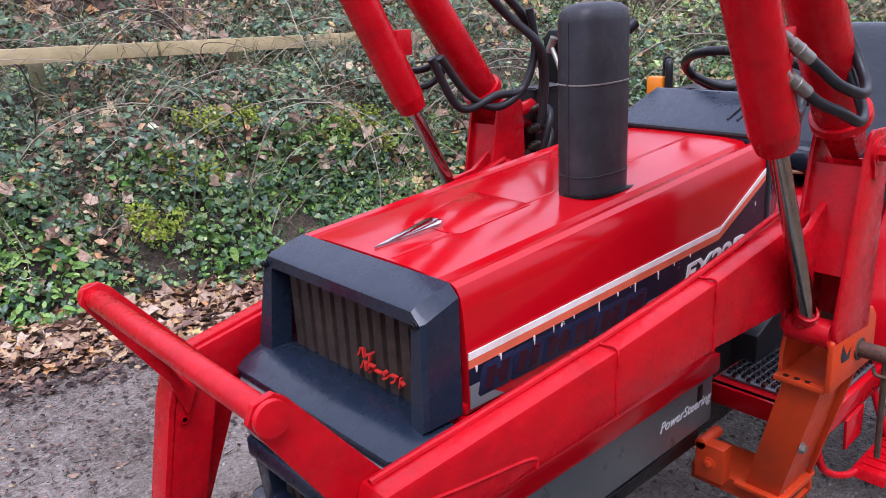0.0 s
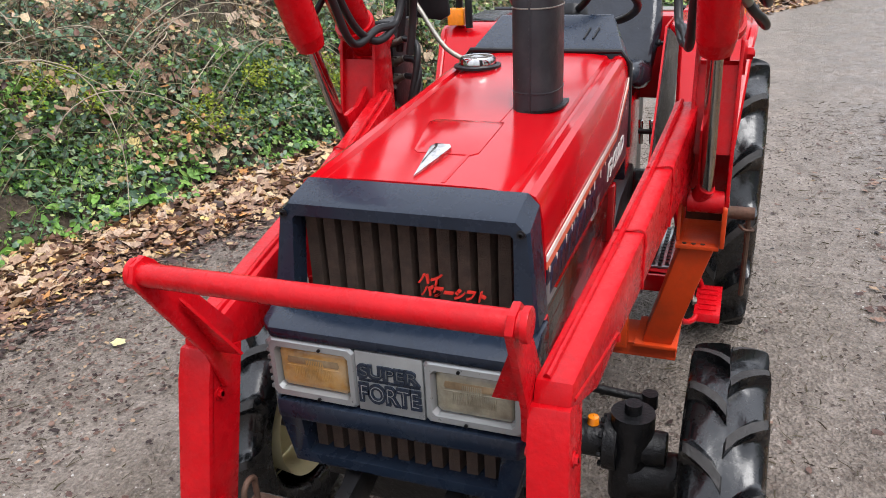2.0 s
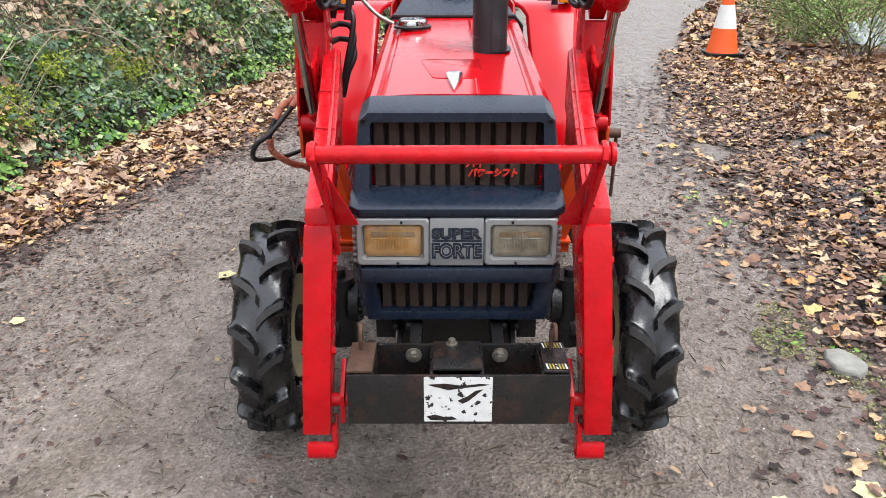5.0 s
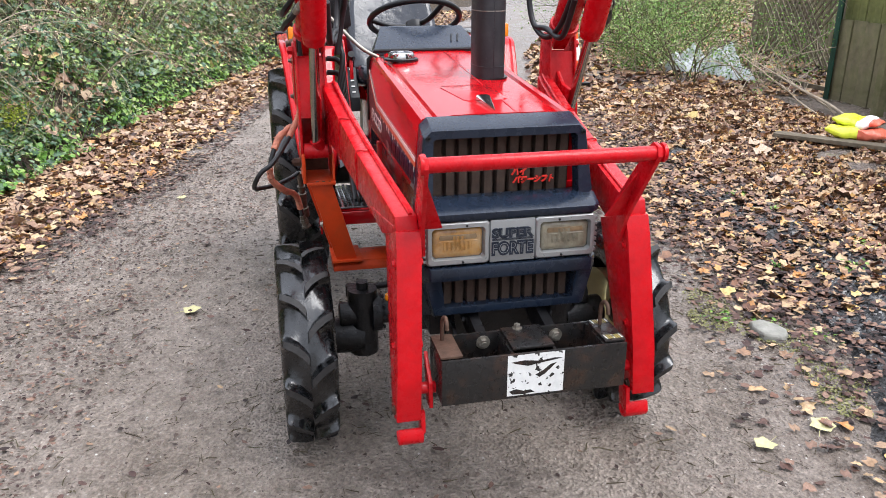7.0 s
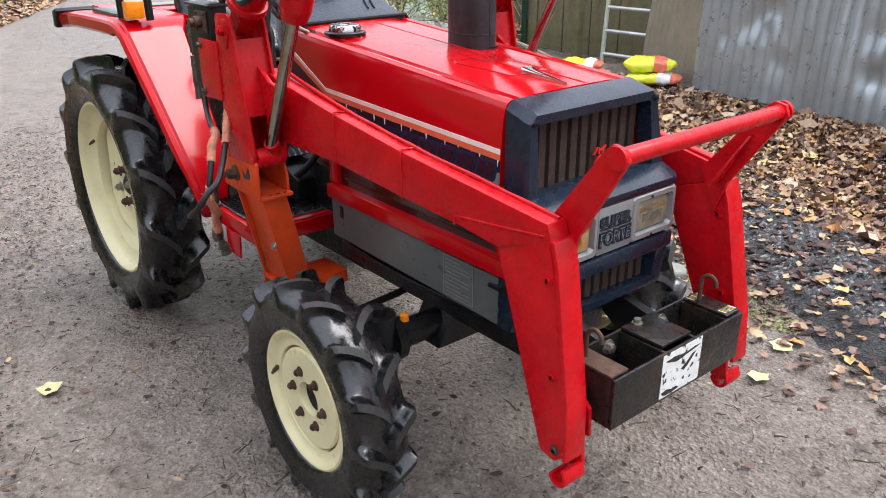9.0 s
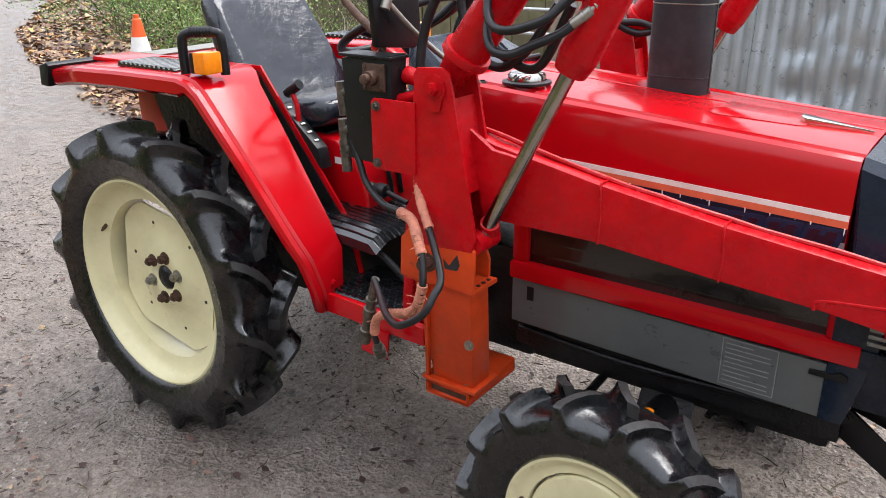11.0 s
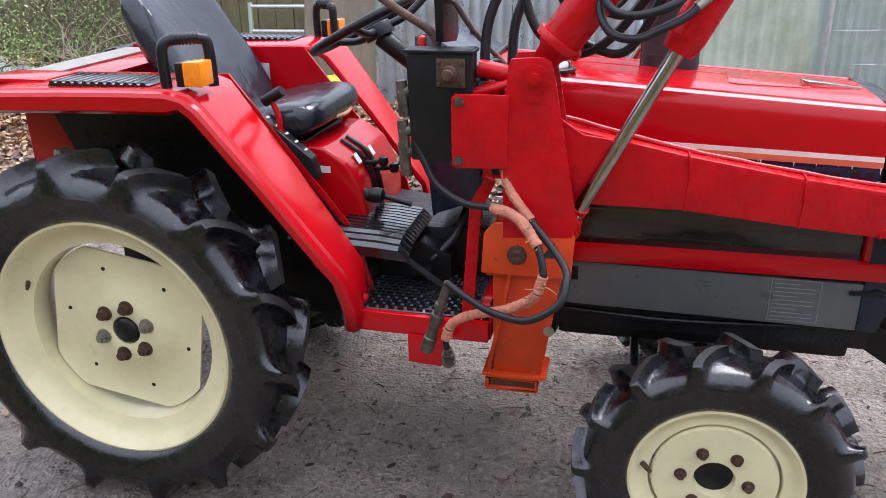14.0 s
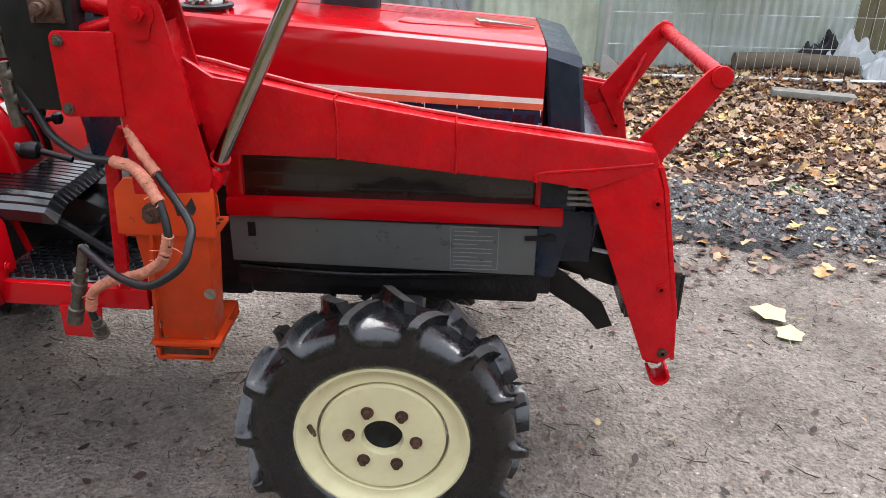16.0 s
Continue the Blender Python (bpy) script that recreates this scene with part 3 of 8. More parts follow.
def bank_mesh(name, base, sign, x0, x1, depth, material, label):
    xs, ss = np.arange(x0, x1, 0.16), np.concatenate([np.arange(-0.25, 3, 0.13), np.arange(3.1, depth, 0.7)])
    verts = []
    for x in xs:
        for s in ss:
            z = (bank_height(s) if s > 0 else -0.2 * -s) + (0.16 * bumps(x, s, 1.4, 8) + 0.06 * bumps(x, s, 4, 1)) * min(1, max(0, s + 0.1) * 2) - 0.03
            verts.append((x, base(x) + sign * s, z))
    n = len(ss)
    faces = [(i * n + j, (i + 1) * n + j, (i + 1) * n + j + 1, i * n + j + 1) for i in range(len(xs) - 1) for j in range(n - 1)]
    me = bpy.data.meshes.new(name)
    me.from_pydata(verts, [], faces)
    me.polygons.foreach_set("use_smooth", [True] * len(me.polygons))
    me.materials.append(material)
    return tagged(new(name, me), label, "bank", kind="structure")


bank_mesh("bank", bank_base, -1, -24, 7, 7, SHADED_BANK_SOIL, "steep earth bank along the track, under ivy and brambles")


# ---- leaves, stems and grit as loose stuff ----
LEAF_OUTLINE = {
    "ivy": [(0, 0.06), (-0.36, -0.06), (-0.25, 0.24), (-0.42, 0.5), (0, 1.0), (0.42, 0.5), (0.25, 0.24), (0.36, -0.06)],
    "oval": [(0, 0), (-0.2, 0.2), (-0.3, 0.5), (-0.18, 0.8), (0, 1.0), (0.18, 0.8), (0.3, 0.5), (0.2, 0.2)],
    "maple": [(0, 0), (-0.55, 0.12), (-0.3, 0.42), (-0.42, 0.78), (0, 1.05), (0.42, 0.78), (0.3, 0.42), (0.55, 0.12)],
}


def leaf_arrays(pos, normal, size, outline, curl):
    """Folded leaves of eight corners and two faces each."""
    n = len(pos)
    normal = normal / np.linalg.norm(normal, axis=1, keepdims=True)
    ref = rng.normal(size=(n, 3))
    u = np.cross(normal, ref)
    u /= np.linalg.norm(u, axis=1, keepdims=True)
    v = np.cross(normal, u)
    o = np.array(LEAF_OUTLINE[outline]) - (0, 0.4)
    lift = np.abs(o[:, 0])[None, :] * curl[:, None] + ((o[:, 1]) ** 2)[None, :] * (curl * rng.uniform(-0.9, 0.7, n))[:, None]
    jig = rng.uniform(0.75, 1.25, (n, 8))
    p = pos[:, None, :] + size[:, None, None] * (u[:, None, :] * (o[None, :, 0] * jig)[..., None] + v[:, None, :] * (o[None, :, 1] * rng.uniform(0.8, 1.2, (n, 1)))[..., None] + normal[:, None, :] * lift[..., None])
    base = np.arange(n)[:, None] * 8
    f = np.concatenate([base + np.array([0, 1, 2, 3, 4])[None], base + np.array([4, 5, 6, 7, 0])[None]])
    return p.reshape(-1, 3), f


def bank_points(n, x0, x1, s0, s1, lift, bias=1.0):
    x = rng.uniform(x0, x1, n)
    s = s0 + (s1 - s0) * rng.uniform(0, 1, n) ** bias
    z = np.array([bank_height(a) + 0.16 * bumps(b, a, 1.4, 8) + 0.06 * bumps(b, a, 4, 1) for a, b in zip(s, x)]) - 0.03
    clump = np.array([0.5 + 0.9 * bumps(b, a, 2.2, 15) + 0.4 * bumps(b, a, 6, 3) for a, b in zip(s, x)])
    d = np.clip(clump, 0, 1.3) * lift * rng.uniform(0.1, 1.0, n)
    pos = np.stack([x, bank_base(x) - s + d * 0.75, z + d * 0.65], 1)
    return pos, clump


def stems(name, roots, tips, width, material, label, category, sag=0.15):
    """Thin bent blades, three stations each."""
    n = len(roots)
    mid = (roots + tips) / 2 + np.stack([rng.normal(0, 0.1, n), rng.normal(0, 0.06, n), np.full(n, sag)], 1) * np.linalg.norm(tips - roots, axis=1, keepdims=True)
    side = np.cross(tips - roots, rng.normal(size=(n, 3)))
    side /= np.linalg.norm(side, axis=1, keepdims=True)
    w = width[:, None] * side
    v = np.stack([roots - w, roots + w, mid - w * 0.8, mid + w * 0.8, tips - w * 0.2, tips + w * 0.2], 1)
    b = np.arange(n)[:, None] * 6
    f = np.concatenate([b + np.array([0, 1, 3, 2])[None], b + np.array([2, 3, 5, 4])[None]])
    return cloud(name, v, f, material, label, category)


def ivy_layer(n, x0, x1, s0, s1, size, lift, material, name, label, outline="ivy", bias=1.0, patch=None):
    """patch: (seed, least) keeps the leaves where a broad pattern exceeds a value."""
    pos, clump = bank_points(n, x0, x1, s0, s1, lift, bias)
    if patch:
        keep = np.array([bumps(p[0], p[2] * 1.3, 1.25, patch[0]) + 0.55 * bumps(p[0], p[2], 3.6, patch[0] + 5) > patch[1] for p in pos])
        pos = pos[keep]
        n = len(pos)
    nor = rng.normal(0, 0.5, (n, 3)) + np.array([0.1, 0.6, 0.9])
    v, f = leaf_arrays(pos, nor, rng.uniform(0.6, 1.35, n) * size, outline, rng.uniform(-0.1, 0.5, n))
    return cloud(name, v, f, material, label, "foliage")


ivy_layer(50000, -5, 7, 0.1, 2.6, 0.035, 0.36, IVY, "ivy", "dense dark ivy with pale-veined leaves over the bank", patch=(31, -0.28))
ivy_layer(9600, -5, 7, 0.1, 2.8, 0.052, 0.42, IVY, "ivy", "large glossy ivy leaves over the bank", patch=(31, 0.05))
ivy_layer(26000, -7, 7, 0.0, 2.8, 0.027, 0.3, GREENERY, "undergrowth", "small mixed green leaves between the ivy", "oval", patch=(57, -0.1))
ivy_layer(20000, -18, -4, 0.1, 3.2, 0.07, 0.42, IVY, "ivy", "dark ivy and bramble leaves on the far bank", patch=(31, -0.2))
ivy_layer(26000, -18, -3, 0.0, 3.2, 0.055, 0.45, GREENERY, "undergrowth", "paler green leaves and grass on the far bank", "oval", patch=(57, -0.4))
ivy_layer(8000, -7, 4.5, 1.9, 4.5, 0.06, 0.35, IVY, "ivy", "ivy over the top of the bank", patch=(31, -0.1))
ivy_layer(15000, -12, 4, -0.12, 0.75, 0.046, 0.2, HERB, "weeds", "bright green weeds at the foot of the bank", "oval", 0.9, patch=(77, -0.3))
ivy_layer(9000, -12, 4.5, -0.1, 0.6, 0.045, 0.22, IVY, "ivy", "ivy trailing over the foot of the bank", "ivy", 0.9)
ivy_layer(3600, -9, 4, -0.1, 0.75, 0.08, 0.18, HERB, "weeds", "broad-leaved bright green weeds", "oval", 0.8, patch=(77, -0.05))
ivy_layer(24000, -12, 4, 0.1, 2.6, 0.05, 0.36, LITTER, "fallen_leaves", "brown dead leaves caught in the ivy", "oval", patch=(91, -0.05))
ivy_layer(2600, -12, 4, 0.1, 2.4, 0.08, 0.34, LITTER_TAN, "fallen_leaves", "large tan leaves hanging in the ivy", "maple", patch=(91, -0.2))
ivy_layer(7000, -8, 4, 2.0, 5.0, 0.09, 0.06, LITTER, "fallen_leaves", "brown leaf slope above the timber rail", "maple")

# moss on the bank
for mx, ms, mr in ((-0.5, 0.62, 0.26), (0.35, 0.9, 0.2), (-2.6, 0.35, 0.22), (1.6, 2.9, 0.8), (-1.3, 0.3, 0.2), (-1.9, 0.4, 0.16), (1.1, 0.3, 0.16), (0.75, 0.55, 0.2)):
    n = int(5200 * mr)
    a, r = rng.uniform(0, 2 * math.pi, n), mr * np.sqrt(rng.uniform(0, 1, n))
    x, s = mx + r * np.cos(a) * 1.4, np.maximum(ms + r * np.sin(a) * 0.55, 0.02)
    keep = np.array([bumps(p, q, 5, 3) + 0.6 * bumps(p, q, 13, 8) for p, q in zip(x, s)]) > -0.1 + 0.3 * (r / mr) ** 2
    x, s = x[keep], s[keep]
    n = len(x)
    z = np.array([bank_height(q) + 0.16 * bumps(w_, q, 1.4, 8) + 0.06 * bumps(w_, q, 4, 1) for q, w_ in zip(s, x)]) + rng.uniform(0.06, 0.15, n)
    pos = np.stack([x, bank_base(x) - s + rng.uniform(0.06, 0.16, n), z], 1)
    v, f = leaf_arrays(pos, rng.normal(0, 0.5, (n, 3)) + np.array([0, 0.5, 0.9]), rng.uniform(0.014, 0.034, n), "oval", rng.uniform(0, 0.6, n))
    cloud("moss", v, f, MOSS, "yellow-green moss patch on the bank", "moss")

# dry stems and brambles
n = 26000
pos, _ = bank_points(n, -16, 4.5, 0.15, 3.2, 0.4)
tip = pos + np.stack([rng.normal(0, 0.2, n), rng.uniform(0.0, 0.25, n), rng.uniform(-0.12, 0.3, n)], 1)
stems("dry_stems", pos, tip, rng.uniform(0.001, 0.0032, n), DRYSTEM, "dry pale grass stems among the ivy", "grass")
n = 2600
pos, _ = bank_points(n, -9, 4.5, 0.0, 1.0, 0.05)
tip = pos + np.stack([rng.normal(0, 0.07, n), rng.uniform(0, 0.12, n), rng.uniform(0.04, 0.2, n)], 1)
stems("grass", pos, tip, rng.uniform(0.0015, 0.003, n), HERB, "green grass tufts at the foot of the bank", "grass")


def bramble(bm, x, s, length, r, out=0.35):
    y, z = bank_base(x) - s, bank_height(s)
    a = rng.uniform(-1.2, 1.2)
    pts, p = [], Vector((x, y, z))
    d = Vector((math.sin(a), 0.35 + out * rng.uniform(0, 1), 0.75))
    for k in range(6):
        pts.append(p.copy())
        p = p + d.normalized() * length / 5
        d += Vector((rng.normal(0, 0.25), rng.normal(0, 0.15), -0.38))
    tube(bm, pts, r, seg=5, steps=3, taper=0.35)


for mat_, count, rad, nm in ((TWIG, 230, 0.0042, "bramble"), (TWIG_DARK, 90, 0.005, "bramble")):
    bm = bmesh.new()
    for _ in range(count):
        bramble(bm, rng.uniform(-10, 4.2), rng.uniform(0.2, 2.8), rng.uniform(0.5, 2.2), rad * rng.uniform(0.5, 1.4))
    ob = solid(nm, bm, mat_, "arching bare bramble stems over the ivy bank", "bramble", kind="stuff")


def on_chips(x, y):
    return -2.4 < x < 5.4 and chip_height(x, y) > max(ground_height(x, y), 0.0) + 0.016


def litter(n, x0, x1, y0f, y1f, size, material, name, label, outline, zf, curl=0.55, power=1.0, thin=0.0, tilt=0.33):
    x = rng.uniform(x0, x1, n)
    a, b = y0f(x), y1f(x)
    y = a + (b - a) * rng.uniform(0, 1, n) ** power
    keep = np.array([bumps(p, q, 0.9, 21) + 0.5 * bumps(p, q, 3, 2) > -0.7 for p, q in zip(x, y)])
    if thin:
        keep &= np.array([not on_chips(p, q) for p, q in zip(x, y)]) | (rng.uniform(0, 1, n) > thin)
    x, y = x[keep], y[keep]
    z = np.array([zf(p, q) for p, q in zip(x, y)]) + rng.uniform(0.004, 0.022, len(x))
    nor = rng.normal(0, tilt if material is not LITTER_WET else 0.16, (len(x), 3)) + np.array([0, 0, 1.0])
    v, f = leaf_arrays(np.stack([x, y, z], 1), nor, rng.uniform(0.55, 1.35, len(x)) * size, outline, rng.uniform(-0.25, curl, len(x)))
    return cloud(name, v, f, material, label, "fallen leaves")


def verge_z(x, y):
    return max(ground_height(x, y), 0.0)


def verge_chip_z(x, y):
    z = max(ground_height(x, y), 0.0)
    if -2.5 < x < 5.5 and 0.7 < y < 3.4:
        z = max(z, chip_height(x, y))
    return z


litter(13000, -7, 7, lambda x: edge_left(x) + 0.12, lambda x: bank_base(x) - 0.25, 0.052, LITTER, "fallen_leaves", "dry brown and ochre leaves along the foot of the bank", "maple", verge_z, 0.7)
litter(1700, -7, 4, lambda x: edge_left(x) - 0.05, lambda x: bank_base(x) - 0.3, 0.085, LITTER_TAN, "fallen_leaves", "large curled tan leaves along the foot of the bank", "maple", verge_z, 0.8)
litter(6200, -7, 7, lambda x: edge_left(x) + 0.2, lambda x: bank_base(x) - 0.15, 0.05, LITTER, "fallen_leaves", "small brown leaves along the foot of the bank", "oval", verge_z)
litter(3800, -6, 4, lambda x: edge_left(x) + 0.35, lambda x: edge_left(x) - 0.25, 0.045, LITTER_WET, "fallen_leaves", "wet dark leaf mush at the edge of the track", "oval", verge_z, 0.3)
litter(6000, -20, -7, lambda x: edge_left(x) + 0.2, lambda x: bank_base(x) - 0.2, 0.08, LITTER, "fallen_leaves", "brown leaves along the far edge of the track", "maple", verge_z)
litter(1500, -2.5, 5.5, lambda x: edge_right(x) - 0.4, lambda x: edge_right(x) + 1.4, 0.05, LITTER, "fallen_leaves", "scattered rusty leaves stuck to the wet verge", "maple", verge_chip_z, 0.5, 0.8, 0.2, 0.2)
litter(6000, -6, 1.2, lambda x: edge_right(x) - 0.1, lambda x: 2.75 - 0.12 * x, 0.045, LITTER, "fallen_leaves", "brown leaves spread along the edge of the track", "maple", verge_chip_z, 0.6, 0.7, 0.3, 0.3)
litter(30000, -5, 7, lambda x: 2.45 - 0.08 * x, lambda x: 4.9 + 0 * x, 0.049, LITTER, "fallen_leaves", "thick brown leaf litter in front of the metal sheets", "maple", verge_chip_z, 0.9, 0.85, 0.25, 0.45)
litter(650, -5, 5.5, lambda x: 2.3 - 0.1 * x, lambda x: 4.9 + 0 * x, 0.105, LITTER_TAN, "fallen_leaves", "large tan leaves lying in the litter", "maple", verge_chip_z, 0.8, 1.0, 0.9)
litter(15000, -5, 7, lambda x: edge_right(x) - 0.15, lambda x: 3.4 + 0 * x, 0.036, LITTER_WET, "fallen_leaves", "wet reddish leaves on the verge", "oval", verge_chip_z, 0.35, 0.75, 0.5)
litter(7000, -4, 5.5, lambda x: edge_right(x) - 0.6, lambda x: edge_right(x) + 0.9, 0.034, LITTER_WET, "fallen_leaves", "wet trodden leaves at the edge of the track", "maple", verge_chip_z, 0.25, 0.5, 0.7)
litter(12000, -14, -4, lambda x: edge_right(x) + 0.1, lambda x: edge_right(x) + 5.5, 0.085, LITTER, "fallen_leaves", "brown leaf litter under the bushes", "maple", verge_z, 0.6)
litter(5000, -28, -13, lambda x: edge_right(x) + 0.1, lambda x: edge_right(x) + 6, 0.13, LITTER, "fallen_leaves", "far leaf litter beside the track", "maple", verge_z, 0.6)


def chip_top(x, y):
    return max(chip_height(x, y), 0.0)


def grit(n, x0, x1, y0f, y1f, size, material, name, label, zf, where=None):
    x = rng.uniform(x0, x1, n)
    y = y0f(x) + (y1f(x) - y0f(x)) * rng.uniform(0, 1, n)
    if where:
        keep = np.array([where(p, q) for p, q in zip(x, y)])
        x, y = x[keep], y[keep]
        n = len(x)
    z = np.array([zf(p, q) for p, q in zip(x, y)])
    s = size * rng.uniform(0.35, 1.5, n)
    tet = np.array([(1, 0, -0.2), (-0.5, 0.87, -0.2), (-0.5, -0.87, -0.2), (0.1, 0.1, 0.55)])
    ang = rng.uniform(0, 2 * math.pi, n)
    c, sn = np.cos(ang), np.sin(ang)
    t = tet[None] * rng.uniform(0.6, 1.4, (n, 4, 1))
    v = np.stack([t[..., 0] * c[:, None] - t[..., 1] * sn[:, None], t[..., 0] * sn[:, None] + t[..., 1] * c[:, None], t[..., 2]], -1) * s[:, None, None] + np.stack([x, y, z], 1)[:, None, :]
    b = np.arange(n)[:, None] * 4
    f = np.concatenate([b + np.array(q)[None] for q in ((0, 1, 3), (1, 2, 3), (2, 0, 3))])
    return cloud(name, v, f, material, label, "gravel")


grit(38000, -3.5, 4.6, lambda x: edge_left(x) + 0.1, lambda x: edge_right(x) + 0.1, 0.0046, PEBBLE, "loose_grit", "loose grit and small stones on the track", track_z)
grit(42000, -1.9, 4.9, lambda x: 2.1 - 0.25 * x, lambda x: 3.3 - 0.3 * x, 0.0115, CHIPS_STUFF, "stone_chippings", "dark angular stone chippings", chip_top, lambda x, y: chip_height(x, y) > ground_height(x, y) + 0.012)
grit(9000, -3.5, 4.6, lambda x: edge_left(x) + 0.05, lambda x: edge_right(x) + 0.5, 0.0105, CLOD, "mud_clods", "small dark clods of mud on the track", track_z)
# crumbs of twig and leaf trodden into the track
n = 6500
x = rng.uniform(-4, 4.5, n)
y = edge_left(x) + (edge_right(x) - edge_left(x)) * rng.uniform(0, 1, n)
rt = np.stack([x, y, np.array([track_z(p, q) for p, q in zip(x, y)]) + 0.004], 1)
stems("twig_litter", rt, rt + np.stack([rng.normal(0, 0.03, n), rng.normal(0, 0.03, n), rng.uniform(0, 0.006, n)], 1), rng.uniform(0.001, 0.0032, n), TWIG_DARK, "broken twigs trodden into the track", "twigs", sag=0.02)
litter(14000, -3, 4.5, lambda x: edge_left(x) - 0.1, lambda x: edge_left(x) + 1.25, 0.02, LITTER_WET, "leaf_crumbs", "dark wet leaf crumbs trodden into the edge of the track", "oval", track_z, 0.2, 1.8)
litter(900, -3.5, 4.5, lambda x: edge_left(x), lambda x: edge_right(x), 0.03, LITTER_WET, "fallen_leaves", "single wet leaves lying on the track", "oval", track_z, 0.15)


# single pale leaves on the track
def pale_leaf(x, y, size, turn, label):
    z = max(track_z(x, y), verge_chip_z(x, y) if y > edge_right(x) else 0) + 0.012
    o = [(0, 0), (-0.42, -0.02), (-0.4, 0.3), (-0.52, 0.55), (-0.28, 0.72), (0, 1.0), (0.28, 0.7), (0.5, 0.52), (0.4, 0.28), (0.4, 0.0)]
    bm = bmesh.new()
    c = bm.verts.new((0, 0.42, -0.05))
    vs = [bm.verts.new((p, q, 0.12 * abs(p) + 0.1 * q * q)) for p, q in o]
    for i in range(len(vs)):
        bm.faces.new((c, vs[i], vs[(i + 1) % len(vs)]))
    tube(bm, [(0, 0, 0), (0.03, -0.3, 0.02), (0.1, -0.55, 0.0)], 0.012, seg=5, steps=3)
    bmesh.ops.transform(bm, matrix=pose(x, y, z, 0, 0, turn) @ Matrix.Scale(size, 4), verts=bm.verts)
    solid("fallen_leaf", bm, YELLOW_LEAF, label, "leaf", group="pale leaves on the track")


pale_leaf(2.041, 1.156, 0.085, 40, "pale yellow maple leaf lying on wet ground")
pale_leaf(2.069, 0.943, 0.075, 200, "yellow maple leaf lying on wet ground")
pale_leaf(2.98, 0.594, 0.13, 70, "large cream-yellow leaf lying on the track")
pale_leaf(2.94, 0.43, 0.10, -20, "yellow leaf with a long stalk on the track")
pale_leaf(0.57, -1.067, 0.08, 10, "pale brown leaf lying on the gravel")
pale_leaf(1.01, -1.759, 0.06, 140, "small pale leaf lying on the gravel")
pale_leaf(-1.35, -1.25, 0.06, 60, "yellow leaf lying on the track")
bm = bmesh.new()
sx, sy = 1.33, 1.43
outline = [(0.085, 0.01), (0.06, 0.055), (0.02, 0.075), (-0.055, 0.06), (-0.1, 0.02), (-0.09, -0.035), (-0.03, -0.06), (0.05, -0.055)]
loft(bm, [[(sx + a * k, sy + b * k, z + 0.004 * bumps(a * 40, b * 40, 1)) for a, b in outline] for k, z in ((1.1, -0.02), (1.0, 0.024), (0.9, 0.032), (0.5, 0.034), (0.08, 0.033))])
solid("stone", bm, STONE, "flat pale broken stone set in the wet verge", "stone", bevel=0.003)
for mx, my, mr in ((1.22, 1.42, 0.16), (1.38, 1.46, 0.12), (0.95, 1.35, 0.12), (1.72, 1.45, 0.14), (1.9, 1.36, 0.1), (1.15, 1.25, 0.1), (-3.05, 3.9, 0.22), (-3.0, 4.2, 0.16), (-3.1, 3.66, 0.12)):
    n = 420
    a, r = rng.uniform(0, 2 * math.pi, n), mr * np.sqrt(rng.uniform(0, 1, n))
    pos = np.stack([mx + r * np.cos(a) * 1.2, my + r * np.sin(a) * 0.8, np.full(n, 0.008)], 1)
    pos[:, 2] += np.array([verge_chip_z(p, q) for p, q in pos[:, :2]])
    v, f = leaf_arrays(pos, rng.normal(0, 0.4, (n, 3)) + np.array([0, 0, 1.0]), rng.uniform(0.006, 0.016, n), "oval", rng.uniform(0, 0.5, n))
    cloud("moss", v, f, MOSS_GROUND, "flat yellow-green moss on wet ground", "moss")
n = 350
x, y = np.repeat(rng.uniform(-0.6, 3.6, 14), 25), np.repeat(rng.uniform(1.3, 2.6, 14), 25)
x, y = x + rng.normal(0, 0.035, n), y + rng.normal(0, 0.035, n)
pos = np.stack([x, y, np.array([verge_chip_z(p, q) for p, q in zip(x, y)]) + rng.uniform(0.005, 0.03, n)], 1)
v, f = leaf_arrays(pos, rng.normal(0, 0.5, (n, 3)) + np.array([0, 0, 1.0]), rng.uniform(0.012, 0.03, n), "oval", rng.uniform(0, 0.5, n))
cloud("weeds", v, f, HERB, "small green weeds sprouting on the verge", "weeds")


# ---- metal sheets, fences, gate on the far side ----
def corrugated(p0, p1, height, pitch, depth, material, label, lean=0.0, dents=0):
    p0, p1 = Vector(p0), Vector(p1)
    L = (p1 - p0).length
    d = (p1 - p0).normalized()
    nrm = Vector((d.y, -d.x, 0))
    xs = np.arange(0, L, pitch / 8)
    zs = np.linspace(0, height, 34)
    bm = bmesh.new()
    spots = [(rng.uniform(0.3, L - 0.3), rng.uniform(0.3, 1.3), rng.uniform(0.03, 0.1)) for _ in range(dents)]
    front = []
    for z in zs:
        row = []
        for u in xs:
            w = depth * math.sin(2 * math.pi * u / pitch) + 0.02 * bumps(u, z, 1.2, 3)
            for a, b, r in spots:
                q = ((u - a) ** 2 + (z - b) ** 2) / (r * r)
                if q < 6:
                    w -= 0.03 * math.exp(-q)
            row.append(bm.verts.new(p0 + d * u + nrm * (w - lean * z) + Vector((0, 0, z))))
        front.append(row)
    for a, b in zip(front, front[1:]):
        for i in range(len(xs) - 1):
            bm.faces.new((a[i], a[i + 1], b[i + 1], b[i]))
    ob = solid("corrugated_sheet", bm, material, label, "metal sheet", group="corrugated sheets", sharp=60)
    sol = ob.modifiers.new("thickness", "SOLIDIFY")
    sol.thickness = 0.004
    return ob


